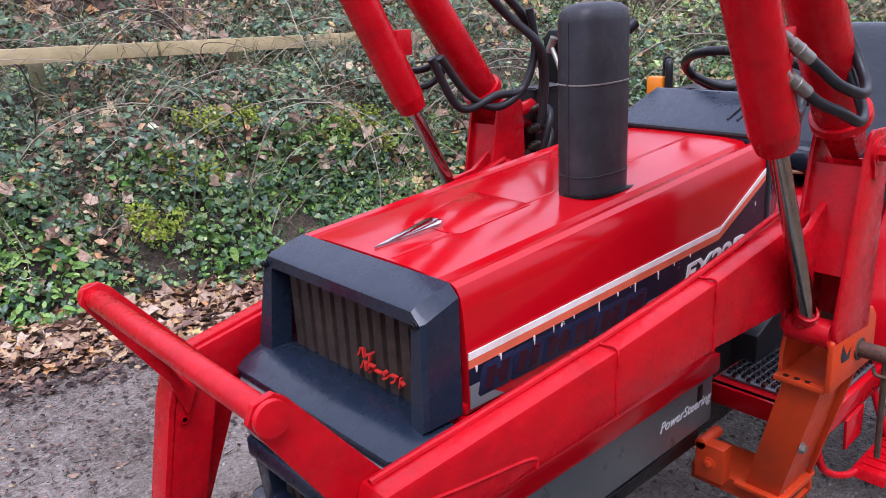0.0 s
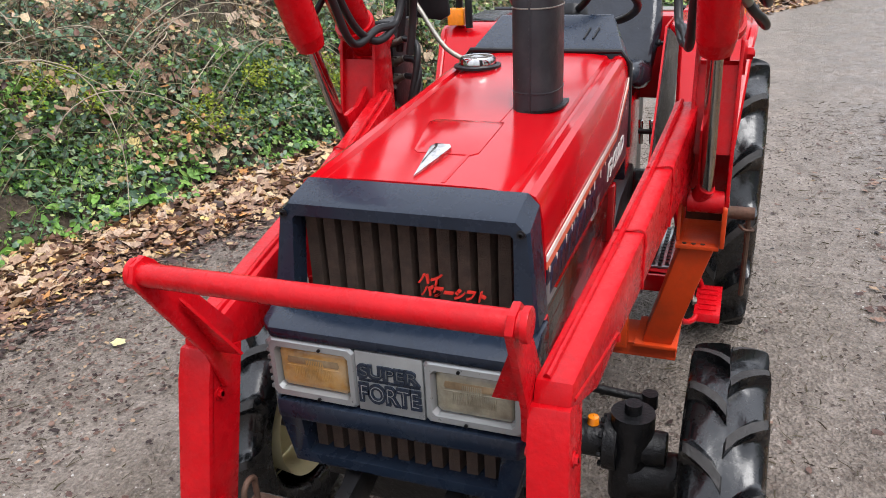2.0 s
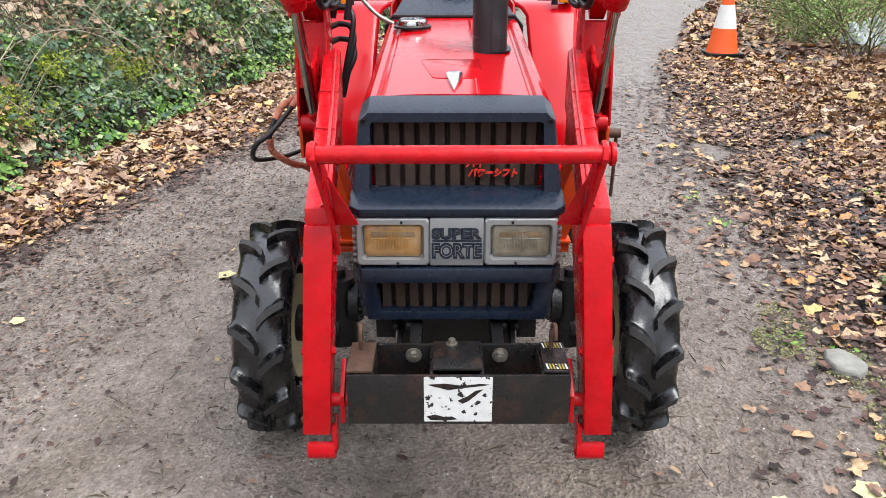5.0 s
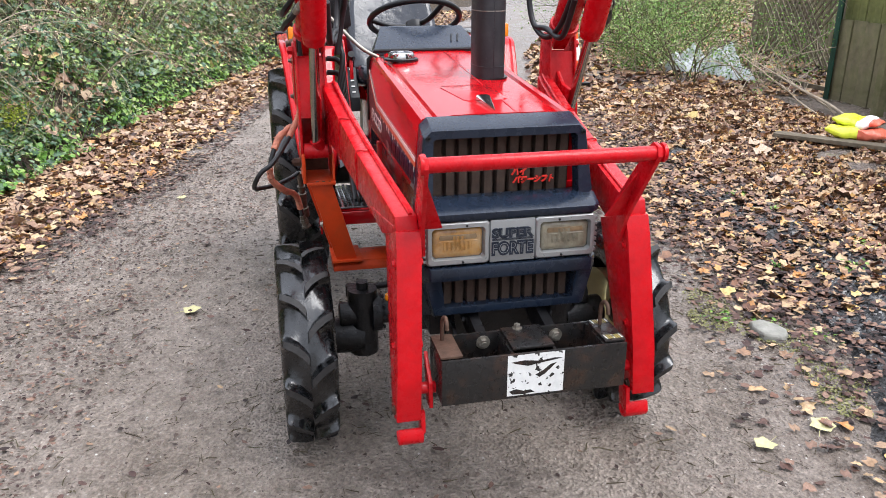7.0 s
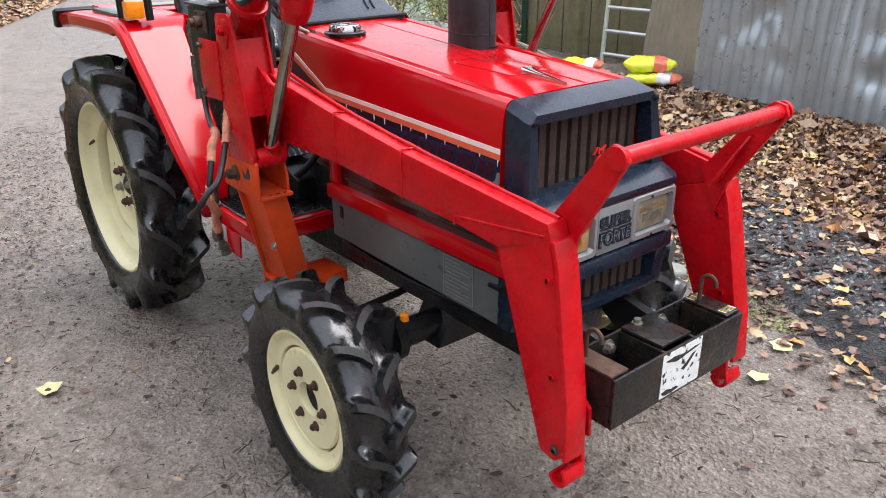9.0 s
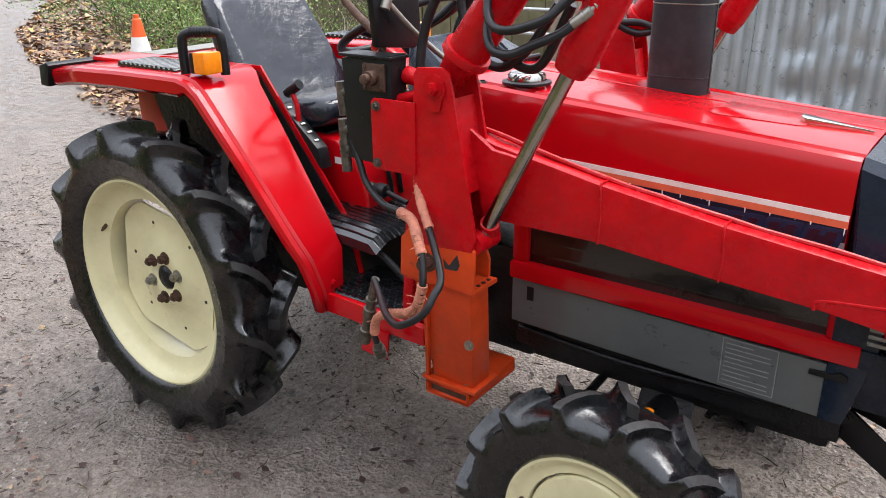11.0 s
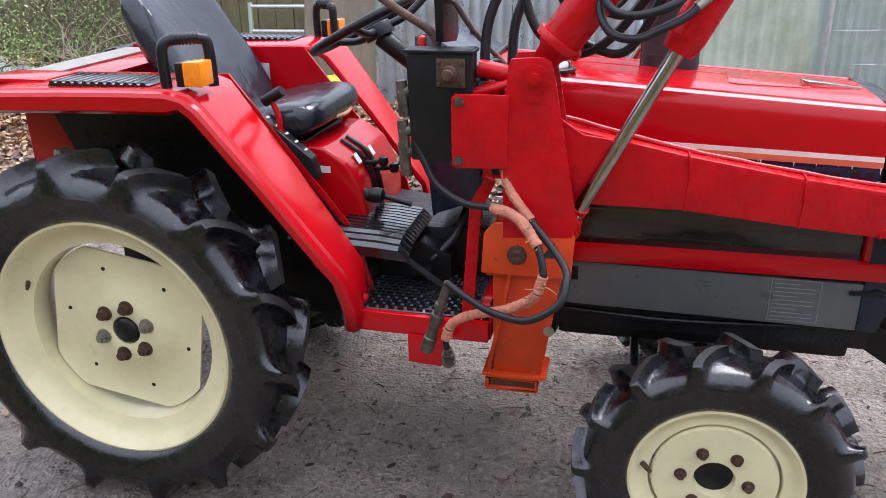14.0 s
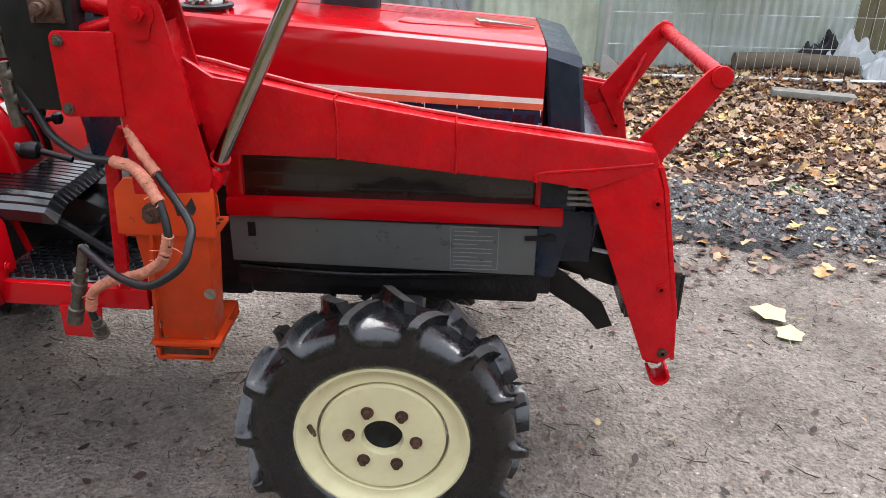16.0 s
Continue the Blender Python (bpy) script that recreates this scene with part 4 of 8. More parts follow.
corrugated((-0.95, 4.95, -0.03), (0.35, 4.75, -0.03), 2.3, 0.105, 0.016, GALV, "silver corrugated sheet with bright dents, standing in leaves", lean=0.03, dents=16)
corrugated((0.36, 4.73, -0.03), (1.75, 4.58, -0.03), 2.3, 0.105, 0.016, GALV, "silver corrugated sheet with bright dents, standing in leaves", lean=0.03, dents=16)
corrugated((1.72, 4.66, -0.03), (2.78, 4.62, -0.03), 2.3, 0.105, 0.016, GALV_GREEN, "pale green weathered corrugated sheet", lean=0.02)
corrugated((2.74, 4.98, -0.03), (3.8, 4.95, -0.03), 2.3, 0.078, 0.012, GALV_PALE, "grey corrugated sheet behind the mesh fence")
corrugated((3.78, 4.93, -0.03), (4.95, 4.9, -0.03), 2.3, 0.078, 0.012, GALV_PALE, "pale corrugated sheet behind the mesh fence")
corrugated((-1.85, 5.35, -0.03), (-0.92, 5.0, -0.03), 2.2, 0.09, 0.006, GALV_BROWN, "brown stained ribbed sheet leaning beside the gate", lean=0.1)


def plank_wall(p0, p1, height, width, material, name, label):
    p0, p1 = Vector(p0), Vector(p1)
    d = (p1 - p0).normalized()
    n = int((p1 - p0).length / width)
    wall = thing(name, label, "fence", at=tuple(p0))
    ang = math.degrees(math.atan2(d.y, d.x))
    bm = bmesh.new()
    box(bm, 0, width - 0.008, -0.011, 0.011, 0, height)
    me = finish("board", bm, material, 0.003)
    for i in range(n):
        ob = new("board", me)
        ob.parent = wall
        ob.matrix_local = pose(*(d * i * width), rng.uniform(-0.5, 0.5), 0, ang) @ Matrix.Translation((0, 0.008 * (i % 2), rng.uniform(-0.04, 0.0)))
    for z in (0.35, height - 0.3):
        bm = bmesh.new()
        a, b = Vector((0, 0, z)), Vector(p1 - p0) + Vector((0, 0, z))
        nr = Vector((-d.y, d.x, 0))
        vs = [a + nr * 0.022, a + nr * 0.06, b + nr * 0.06, b + nr * 0.022]
        loft(bm, [[v for v in vs], [v + Vector((0, 0, 0.07)) for v in vs]])
        part("fence_rail", bm, material, wall)
    return wall


plank_wall((-3.9, 5.76, -0.02), (-1.75, 5.85, -0.02), 1.9, 0.105, WOOD_GREEN, "board_fence", "old board fence yellow-green with moss")
plank_wall((-3.88, 5.69, -0.02), (-1.78, 5.79, -0.02), 0.95, 0.2, WOOD_MOSS, "board_fence", "low weathered brown board fence in front of the mossy one")
plank_wall((5.0, 5.0, -0.02), (7.3, 4.9, -0.02), 1.9, 0.145, WOOD_MOSS, "board_fence", "dark mossy board fence beside the metal sheets")
plank_wall((-9.5, 8.4, -0.02), (-4.2, 6.6, -0.02), 1.9, 0.145, WOOD_MOSS, "board_fence", "mossy board fence behind the bushes")


def lattice():
    t = thing("lattice_panel", "dark weathered diagonal lattice panel leaning on the fence", "trellis", at=(-4.78, 5.78, 0))
    for k in range(10):
        for s in (-1, 1):
            bm = bmesh.new()
            box(bm, -0.012, 0.012, -0.006, 0.006, -0.55, 0.55, pose(-0.45 + k * 0.1, 0.013 * s, 0.75, 0, 42 * s, 0))
            part("slat", bm, WOOD_OLD, t)
    bm = bmesh.new()
    for a in (-0.85, 0.85):
        box(bm, a - 0.025, a + 0.025, -0.02, 0.02, 0.0, 1.45)
    for z in (0.1, 1.4):
        box(bm, -0.82, 0.82, -0.018, 0.018, z - 0.025, z + 0.025)
    part("frame", bm, WOOD_OLD, t)


lattice()


def field_gate(at, turn, width, height, bars, lean, label):
    g = thing("metal_gate", label, "gate", at=at)
    g.rotation_euler = (radians(lean), 0, radians(turn))
    for i in range(bars):
        z = 0.12 + (height - 0.14) * i / (bars - 1)
        bm = bmesh.new()
        cyl(bm, (0, 0, z), (width, 0, z), 0.02, seg=12)
        part("bar", bm, GALV_TUBE, g)
    for x in (0.0, width):
        bm = bmesh.new()
        cyl(bm, (x, 0, 0), (x, 0, height + 0.02), 0.024, seg=12)
        part("upright", bm, GALV_GREEN, g)
    return g


field_gate((-2.44, 5.44, 0), 2, 0.72, 0.87, 4, -4, "low green-grey ladder-like gate with pale rungs leaning on the fence")
bm = bmesh.new()
for a in ((-3.9, -3.82, 5.64, 5.648), (-3.9, -3.892, 5.649, 5.72)):
    box(bm, a[0], a[1], a[2], a[3], -0.02, 1.5)
solid("fence_post", bm, GREEN_STEEL, "dark green angle-iron post at the end of the board fence", "post", bevel=0.002)
for k, (p, q, r) in enumerate((((-2.65, 4.98, 0.06), (-4.9, 5.2, 0.42), 0.016), ((-2.86, 5.0, 0.06), (-4.7, 5.35, 0.36), 0.011), ((-2.95, 4.85, 0.05), (-4.2, 4.7, 0.5), 0.008))):
    p, q = Vector(p), Vector(q)
    bm = bmesh.new()
    tube(bm, [p + (q - p) * t + Vector((0, 0.04 * bumps(t * 3, k, 1), 0.06 * bumps(t * 3, k + 7, 1) * (1 if t > 0 else 0))) for t in (0, 0.2, 0.4, 0.6, 0.8, 1.0)], r, seg=8, steps=5, taper=0.5)
    for j in range(7):
        b0 = p + (q - p) * rng.uniform(0.25, 0.95)
        tube(bm, [b0, b0 + Vector((-0.1, rng.normal(0, 0.08), 0.1)), b0 + Vector((rng.uniform(-0.45, -0.1), rng.normal(0, 0.2), rng.uniform(0.05, 0.35)))], 0.004, seg=5, steps=4, taper=0.4)
    solid("fallen_branch", bm, TWIG, "bare fallen branch leaning among the brambles", "branch", group="fallen branches")
bm = bmesh.new()
box(bm, -2.86, -2.77, 5.4, 5.49, -0.02, 1.6)
solid("fence_post", bm, WOOD_MOSS, "green-stained square timber post beside the gate", "post", bevel=0.006)


def mesh_fence(x0, x1, y, height):
    f = thing("mesh_fence", "galvanised temporary mesh fence panel on the verge", "fence", at=(x0, y, 0.04))
    w = x1 - x0
    for a, b in (((0, 0, 0), (w, 0, 0)), ((0, 0, height), (w, 0, height))):
        bm = bmesh.new()
        cyl(bm, a, b, 0.019, seg=12)
        part("rail", bm, GALV_TUBE, f)
    for x in (0, w):
        bm = bmesh.new()
        cyl(bm, (x, 0, -0.05), (x, 0, height), 0.021, seg=12)
        part("post", bm, GALV_TUBE, f)
    bm = bmesh.new()
    cyl(bm, (0.06, 0, 0.0), (0.06, 0, height), 0.0021, seg=5)
    vw = finish("wire", bm, GALV_TUBE)
    for i in range(int(w / 0.072)):
        ob = new("wire", vw)
        ob.parent, ob.location = f, (i * 0.072, 0.003, 0)
    bm = bmesh.new()
    cyl(bm, (0, 0, 0), (w, 0, 0), 0.0021, seg=5)
    hw = finish("wire", bm, GALV_TUBE)
    for i in range(1, 8):
        ob = new("wire", hw)
        ob.parent, ob.location = f, (0, -0.003, i * 0.25)
    bm = bmesh.new()
    prism(bm, [(-0.02, 0), (0.22, 0), (0.02, 0.16), (-0.02, 0.16)], -0.03, 0.03)
    part("brace_foot", bm, GALV_TUBE, f)
    return f


mesh_fence(2.82, 6.3, 4.45, 1.95)
bm = bmesh.new()
box(bm, 3.53, 4.18, 4.418, 4.426, 0.705, 1.35)
solid("cardboard_sheet", bm, CARD, "plain brown cardboard sheet hung on the mesh fence", "cardboard")


# ---- things on the verge ----
def traffic_cone(x, y):
    c = thing("traffic_cone", "orange traffic cone with a white band, standing in leaves", "traffic cone", at=(x, y, 0.03))
    bm = bmesh.new()
    box(bm, -0.2, 0.2, -0.2, 0.2, 0, 0.03)
    part("base", bm, BLACK, c, "dark rubber base", bevel=0.01)
    bm = bmesh.new()
    lathe(bm, [(0.185, 0.03), (0.175, 0.06), (0.128, 0.3)], (0, 0, 0), "z", 28)
    part("skirt", bm, CONE_ORANGE, c)
    bm = bmesh.new()
    lathe(bm, [(0.130, 0.3), (0.079, 0.56)], (0, 0, 0), "z", 28)
    part("reflective_band", bm, WHITE, c, "scuffed white band")
    bm = bmesh.new()
    lathe(bm, [(0.078, 0.56), (0.045, 0.74), (0.032, 0.75), (0.03, 0.79), (0.001, 0.79)], (0, 0, 0), "z", 28)
    part("tip", bm, CONE_ORANGE, c)


traffic_cone(-5.6, 3.2)


def sack(at, turn, size, tilt=0.0, red=True):
    s = thing("sack", "shiny yellow and red plastic sack lying on a board", "sack", group="sacks on the verge", at=at)
    s.rotation_euler = (radians(tilt), 0, radians(turn))
    lx, ly, lz = size
    for k, (a, b, m, nm) in enumerate(((-1, 0.15, YELLOW_BAG, "sack_body"), (0.15, 0.62, WHITE if tilt else RED_BAG, "printed_band"), (0.62, 1, RED_BAG if red else YELLOW_BAG, "sack_end"))):
        bm = bmesh.new()
        rings = []
        for i in range(13):
            u = a + (b - a) * i / 12
            w = (1 - abs(u) ** 4) ** 0.5 * 0.9 + 0.1
            h = (1 - abs(u) ** 3.2) ** 0.7
            ring = []
            for j in range(26):
                q = 2 * math.pi * j / 26
                cx_, sz_ = math.copysign(abs(math.cos(q)) ** 0.6, math.cos(q)), math.copysign(abs(math.sin(q)) ** 0.8, math.sin(q))
                p = Vector((u * lx / 2, cx_ * ly / 2 * w, lz / 2 + sz_ * lz / 2 * h))
                p += 0.03 * Vector((0, bumps(p.x + at[0], p.z, 9, 2), bumps(p.x, p.y + at[1], 8, 4))) + 0.012 * Vector((0, bumps(p.x * 3, p.z * 3, 9, 1), bumps(p.x * 3, p.y * 3, 8, 7)))
                ring.append(p)
            rings.append(ring)
        loft(bm, rings, True, True)
        part(nm, bm, m, s, sharp=70)
    return s


bm = bmesh.new()
box(bm, -0.5, 0.5, -0.07, 0.07, 0, 0.035, pose(-1.68, 4.08, 0.06, 0, 0, 40))
solid("board", bm, WOOD_OLD, "weathered board under yellow sacks", "board", bevel=0.004)
sack((-1.72, 4.3, 0.085), 40, (0.5, 0.3, 0.1))
sack((-1.8, 4.37, 0.175), 30, (0.42, 0.27, 0.075), 2)
sack((-1.22, 4.72, 0.07), 30, (0.52, 0.32, 0.1), 2)
sack((-1.32, 4.78, 0.16), 36, (0.5, 0.32, 0.13), red=False)


def sheet_heap(x, y, sx, sy, h, material, name, label, seed):
    xs, ys = np.linspace(-1, 1, 40), np.linspace(-1, 1, 34)
    bm = bmesh.new()
    grid = [[bm.verts.new((x + a * sx, y + b * sy, 0.03 + (max(0, 1 - a * a) * max(0, 1 - b * b)) ** 0.55 * h * (0.75 + 0.7 * bumps(a * 2.4, b * 2.4, 1, seed)) + 0.16 * h * abs(bumps(a * 3.4, b * 3.4, 1.0, seed)) + 0.07 * h * bumps(a * 8, b * 8, 1.0, seed))) for b in ys] for a in xs]
    for p, q in zip(grid, grid[1:]):
        for j in range(len(ys) - 1):
            bm.faces.new((p[j], q[j], q[j + 1], p[j + 1]))
    return solid(name, bm, material, label, "plastic sheet", sharp=50)


sheet_heap(4.72, 4.86, 0.24, 0.07, 0.3, BLACK_POLY, "plastic_sheet", "crumpled black polythene against the metal sheet", 3)
sheet_heap(5.3, 4.72, 0.32, 0.18, 0.24, POLY, "plastic_sheet", "crumpled white polythene sheet on the leaves", 5)
sheet_heap(4.93, 4.82, 0.26, 0.08, 0.34, POLY, "plastic_sheet", "cloudy polythene folded over black sheeting", 8)
sheet_heap(-6.2, 5.2, 0.3, 0.26, 0.36, POLY, "plastic_bag", "pale plastic bag dumped among bare twigs", 11)
sheet_heap(-5.75, 5.45, 0.3, 0.24, 0.4, POLY, "plastic_bag", "pale crumpled plastic bag among bare twigs", 17)
sheet_heap(-5.2, 5.3, 0.26, 0.2, 0.22, POLY, "plastic_bag", "pale plastic bag half hidden by twigs", 13)
bm = bmesh.new()
tube(bm, [(3.95, 4.72, 0.12), (4.4, 4.73, 0.13), (4.95, 4.7, 0.11)], 0.075, seg=14)
solid("log", bm, WOOD_OLD, "old log lying behind the mesh fence", "log")
bm = bmesh.new()
box(bm, -0.3, 0.3, -0.05, 0.05, 0, 0.05, pose(4.31, 3.9, 0.03, 4, 2, -8))
solid("kerb_stone", bm, STONE, "grey kerb stone lying in the leaves", "kerb stone", bevel=0.01)

# timber rail behind the bank
rail = thing("timber_rail_fence", "pale sawn timber rail on posts along the bank top", "fence", at=(0, -4.45, 0))
for a, b in ((1.95, 0.46), (0.44, -0.7), (-0.75, -2.95)):
    bm = bmesh.new()
    za, zb = 1.29 + 0.032 * a, 1.29 + 0.032 * b
    prism(bm, [(a, za - 0.05), (b, zb - 0.05), (b, zb + 0.045), (a, za + 0.045)], 0.08, 0.12)
    part("rail", bm, WOOD_PALE, rail, bevel=0.004)
for x in (1.2, -0.2, -2.0):
    bm = bmesh.new()
    box(bm, x - 0.04, x + 0.04, -0.1, -0.022, 0.7, 1.29)
    part("post", bm, WOOD_MOSS, rail, bevel=0.004)


# ---- bare bushes and far growth ----
def bush(x, y, height, count, spread, label):
    b = thing("bush", label, "bush", group="bare bushes", at=(x, y, 0))
    bm = bmesh.new()
    tips = []
    for _ in range(count):
        a = rng.uniform(0, 2 * math.pi)
        p = Vector((rng.normal(0, 0.12), rng.normal(0, 0.12), -0.05))
        d = Vector((math.cos(a) * spread * rng.uniform(0.5, 2.0), math.sin(a) * spread * rng.uniform(0.5, 2.0), 1.0)).normalized()
        pts = []
        ln = height * rng.uniform(0.6, 1.2)
        for k in range(6):
            pts.append(p.copy())
            p = p + d * ln / 5
            d = (d + Vector((rng.normal(0, 0.3), rng.normal(0, 0.3), rng.uniform(-0.4, 0.05)))).normalized()
        tube(bm, pts, rng.uniform(0.004, 0.014), seg=5, steps=2, taper=0.3)
        for k in range(5):
            q = pts[rng.integers(2, 6)]
            e = q + Vector((rng.normal(0, 0.28), rng.normal(0, 0.28), rng.uniform(0.05, 0.4)))
            tube(bm, [q, (q + e) / 2 + Vector((rng.normal(0, 0.04), rng.normal(0, 0.04), 0.03)), e], 0.0035, seg=4, steps=2, taper=0.4)
            tips += [q, e, (q + e) / 2]
    part("branching_stem", bm, TWIG_DARK if rng.uniform() < 0.6 else TWIG, b)
    t = np.array([tuple(q) for q in tips])
    n = len(t) * 16
    pos = np.repeat(t, 16, axis=0) + rng.normal(0, 0.1, (n, 3))
    pos = pos[pos[:, 2] > 0.02]
    v, f = leaf_arrays(pos, rng.normal(0, 1, (len(pos), 3)) + np.array([0, -0.3, 0.8]), rng.uniform(0.012, 0.034, len(pos)), "oval", rng.uniform(0, 0.4, len(pos)))
    cloud("leaves", v, f, HERB if rng.uniform() < 0.6 else GREENERY, "", "", parent=b)


for bx, by, bh, bc in ((-5.2, 4.7, 1.5, 16), (-6.4, 4.65, 0.8, 14), (-6.8, 4.9, 1.8, 20), (-7.6, 5.6, 2.0, 22), (-8.8, 5.6, 2.1, 22), (-10.4, 6.2, 2.2, 24), (-12.5, 7.6, 2.4, 24), (-15, 9.4, 2.6, 24), (-18, 11.5, 2.8, 22), (-4.6, 5.3, 1.2, 12), (-11.0, 8.2, 2.2, 20), (-21, 14.5, 3.0, 20)):
    bush(bx, by, bh, bc, 0.55, "tangled bare bush with a few green leaves")
bank_mesh("bank_far", lambda x: np.interp(x, EDGE_X, [30, 20, 11.2, 9.6, 8.4, 7.6, 7.0, 6.8, 6.8, 6.8]), 1, -26, 9, 6, SHADED_BANK_SOIL, "dark wooded bank behind the fences")
n = 16000
x = rng.uniform(-26, 8, n)
s = rng.uniform(0, 3.0, n)
by_ = np.interp(x, EDGE_X, [30, 20, 11.2, 9.6, 8.4, 7.6, 7.0, 6.8, 6.8, 6.8])
pos = np.stack([x, by_ + s - 0.1, np.array([bank_height(q) for q in s]) + rng.uniform(0, 0.4, n)], 1)
v, f = leaf_arrays(pos, rng.normal(0, 0.6, (n, 3)) + np.array([0, -0.7, 0.6]), rng.uniform(0.05, 0.12, n), "ivy", rng.uniform(0, 0.5, n))
cloud("ivy", v, f, IVY, "dark undergrowth on the far wooded bank", "foliage")

# ---- the tractor ----
tractor = thing("tractor", "small red farm tractor with loader frame on a gravel track", "tractor")


def P(name, bm, material, label="", bevel=0.0, parent=None, sharp=38, segments=2):
    return part(name, bm, material, parent or tractor, label, bevel, sharp, segments)


def shear(verts, fn):
    for v in verts:
        v.co.y += fn(v.co.x, v.co.z)


# -- wheels --
def tyre_mesh(c, rim_r, r_base, r_tip, h, lugs, sweep, lug_w, fillet, phase):
    """A carcass whose swept lugs grow out of it with filleted flanks; lug crowns are muddy."""
    bm = bmesh.new()
    d, side_r = r_tip - r_base, r_base - 0.4 * h - 0.012
    swell = [(side_r + (r_base - side_r) * q, y) for q, y in ((0.12, 1.10), (0.34, 1.055), (0.58, 0.97), (0.76, 0.86), (0.89, 0.70), (0.97, 0.48), (1.0, 0.22), (1.0, 0.03))]
    #        lug surface (r, y), carcass surface (r, y), share of the sweep
    stations = [((rim_r + 0.004, 0.6), (rim_r + 0.004, 0.6), 1), ((rim_r + 0.007, 0.82), (rim_r + 0.007, 0.82), 1), ((rim_r + 0.014, 0.90), (rim_r + 0.014, 0.90), 1),
                ((rim_r + 0.45 * (side_r - rim_r), 1.06), (rim_r + 0.45 * (side_r - rim_r), 1.06), 1), ((side_r - 0.006, 1.10), (side_r - 0.006, 1.10), 1), ((side_r, 1.128), (side_r, 1.128), 1),
                ((side_r + 0.3 * (r_base - side_r), 1.12), swell[0], 1), ((r_base, 1.10), swell[1], 1), ((r_base + 0.5 * d, 1.07), swell[2], 0.985), ((r_tip - 0.3 * d, 1.02), swell[3], 0.95),
                ((r_tip - 0.18 * d, 0.90), swell[4], 0.86), ((r_tip - 0.07 * d, 0.62), swell[5], 0.62), ((r_tip - 0.01 * d, 0.3), swell[6], 0.3), ((r_tip - 0.05 * d, 0.03), swell[7], 0.03), ((r_base, -0.02), (r_base, -0.02), 0)]
    prof = [(0, 1.0), (0.07, 0.9), (0.2, 0.62), (0.4, 0.32), (0.65, 0.12), (1.0, 0.0)]
    pitch = 2 * math.pi / lugs
    for s in (-1, 1):
        rows, crown = [], []
        for i in range(lugs):
            a0 = phase + (i + (0.5 if s > 0 else 0)) * pitch
            cols = [(-0.5, 0.0, 0.0)] + [(-1, e, f) for e, f in prof[::-1]] + [(1, e, f) for e, f in prof]
            for kind_, e, f in cols:
                row = []
                for (lr, ly), (vr_, vy), k in stations:
                    grow = 1.12 - 0.3 * k
                    if kind_ == -0.5:
                        off = -pitch / 2
                    else:
                        lead = 1.0 if kind_ > 0 else 0.8
                        off = kind_ * min(0.48 * pitch, (lug_w * grow + e * fillet * lead * (0.22 + 0.98 * k * k)) / r_base)
                    r, y = vr_ + (lr - vr_) * f, vy + (ly - vy) * f
                    ang = a0 + off + sweep * k ** 0.65 - sweep
                    row.append(bm.verts.new((c[0] + r * math.cos(ang), c[1] + s * h * y, c[2] + r * math.sin(ang))))
                rows.append(row)
                crown.append(f)
        n = len(rows)
        for i in range(n):
            j = (i + 1) % n
            for k in range(len(stations) - 1):
                f = bm.faces.new((rows[i][k], rows[j][k], rows[j][k + 1], rows[i][k + 1]))
                if crown[i] > 0.95 and crown[j] > 0.95 and k >= 9:
                    f.material_index = 1
    return bm


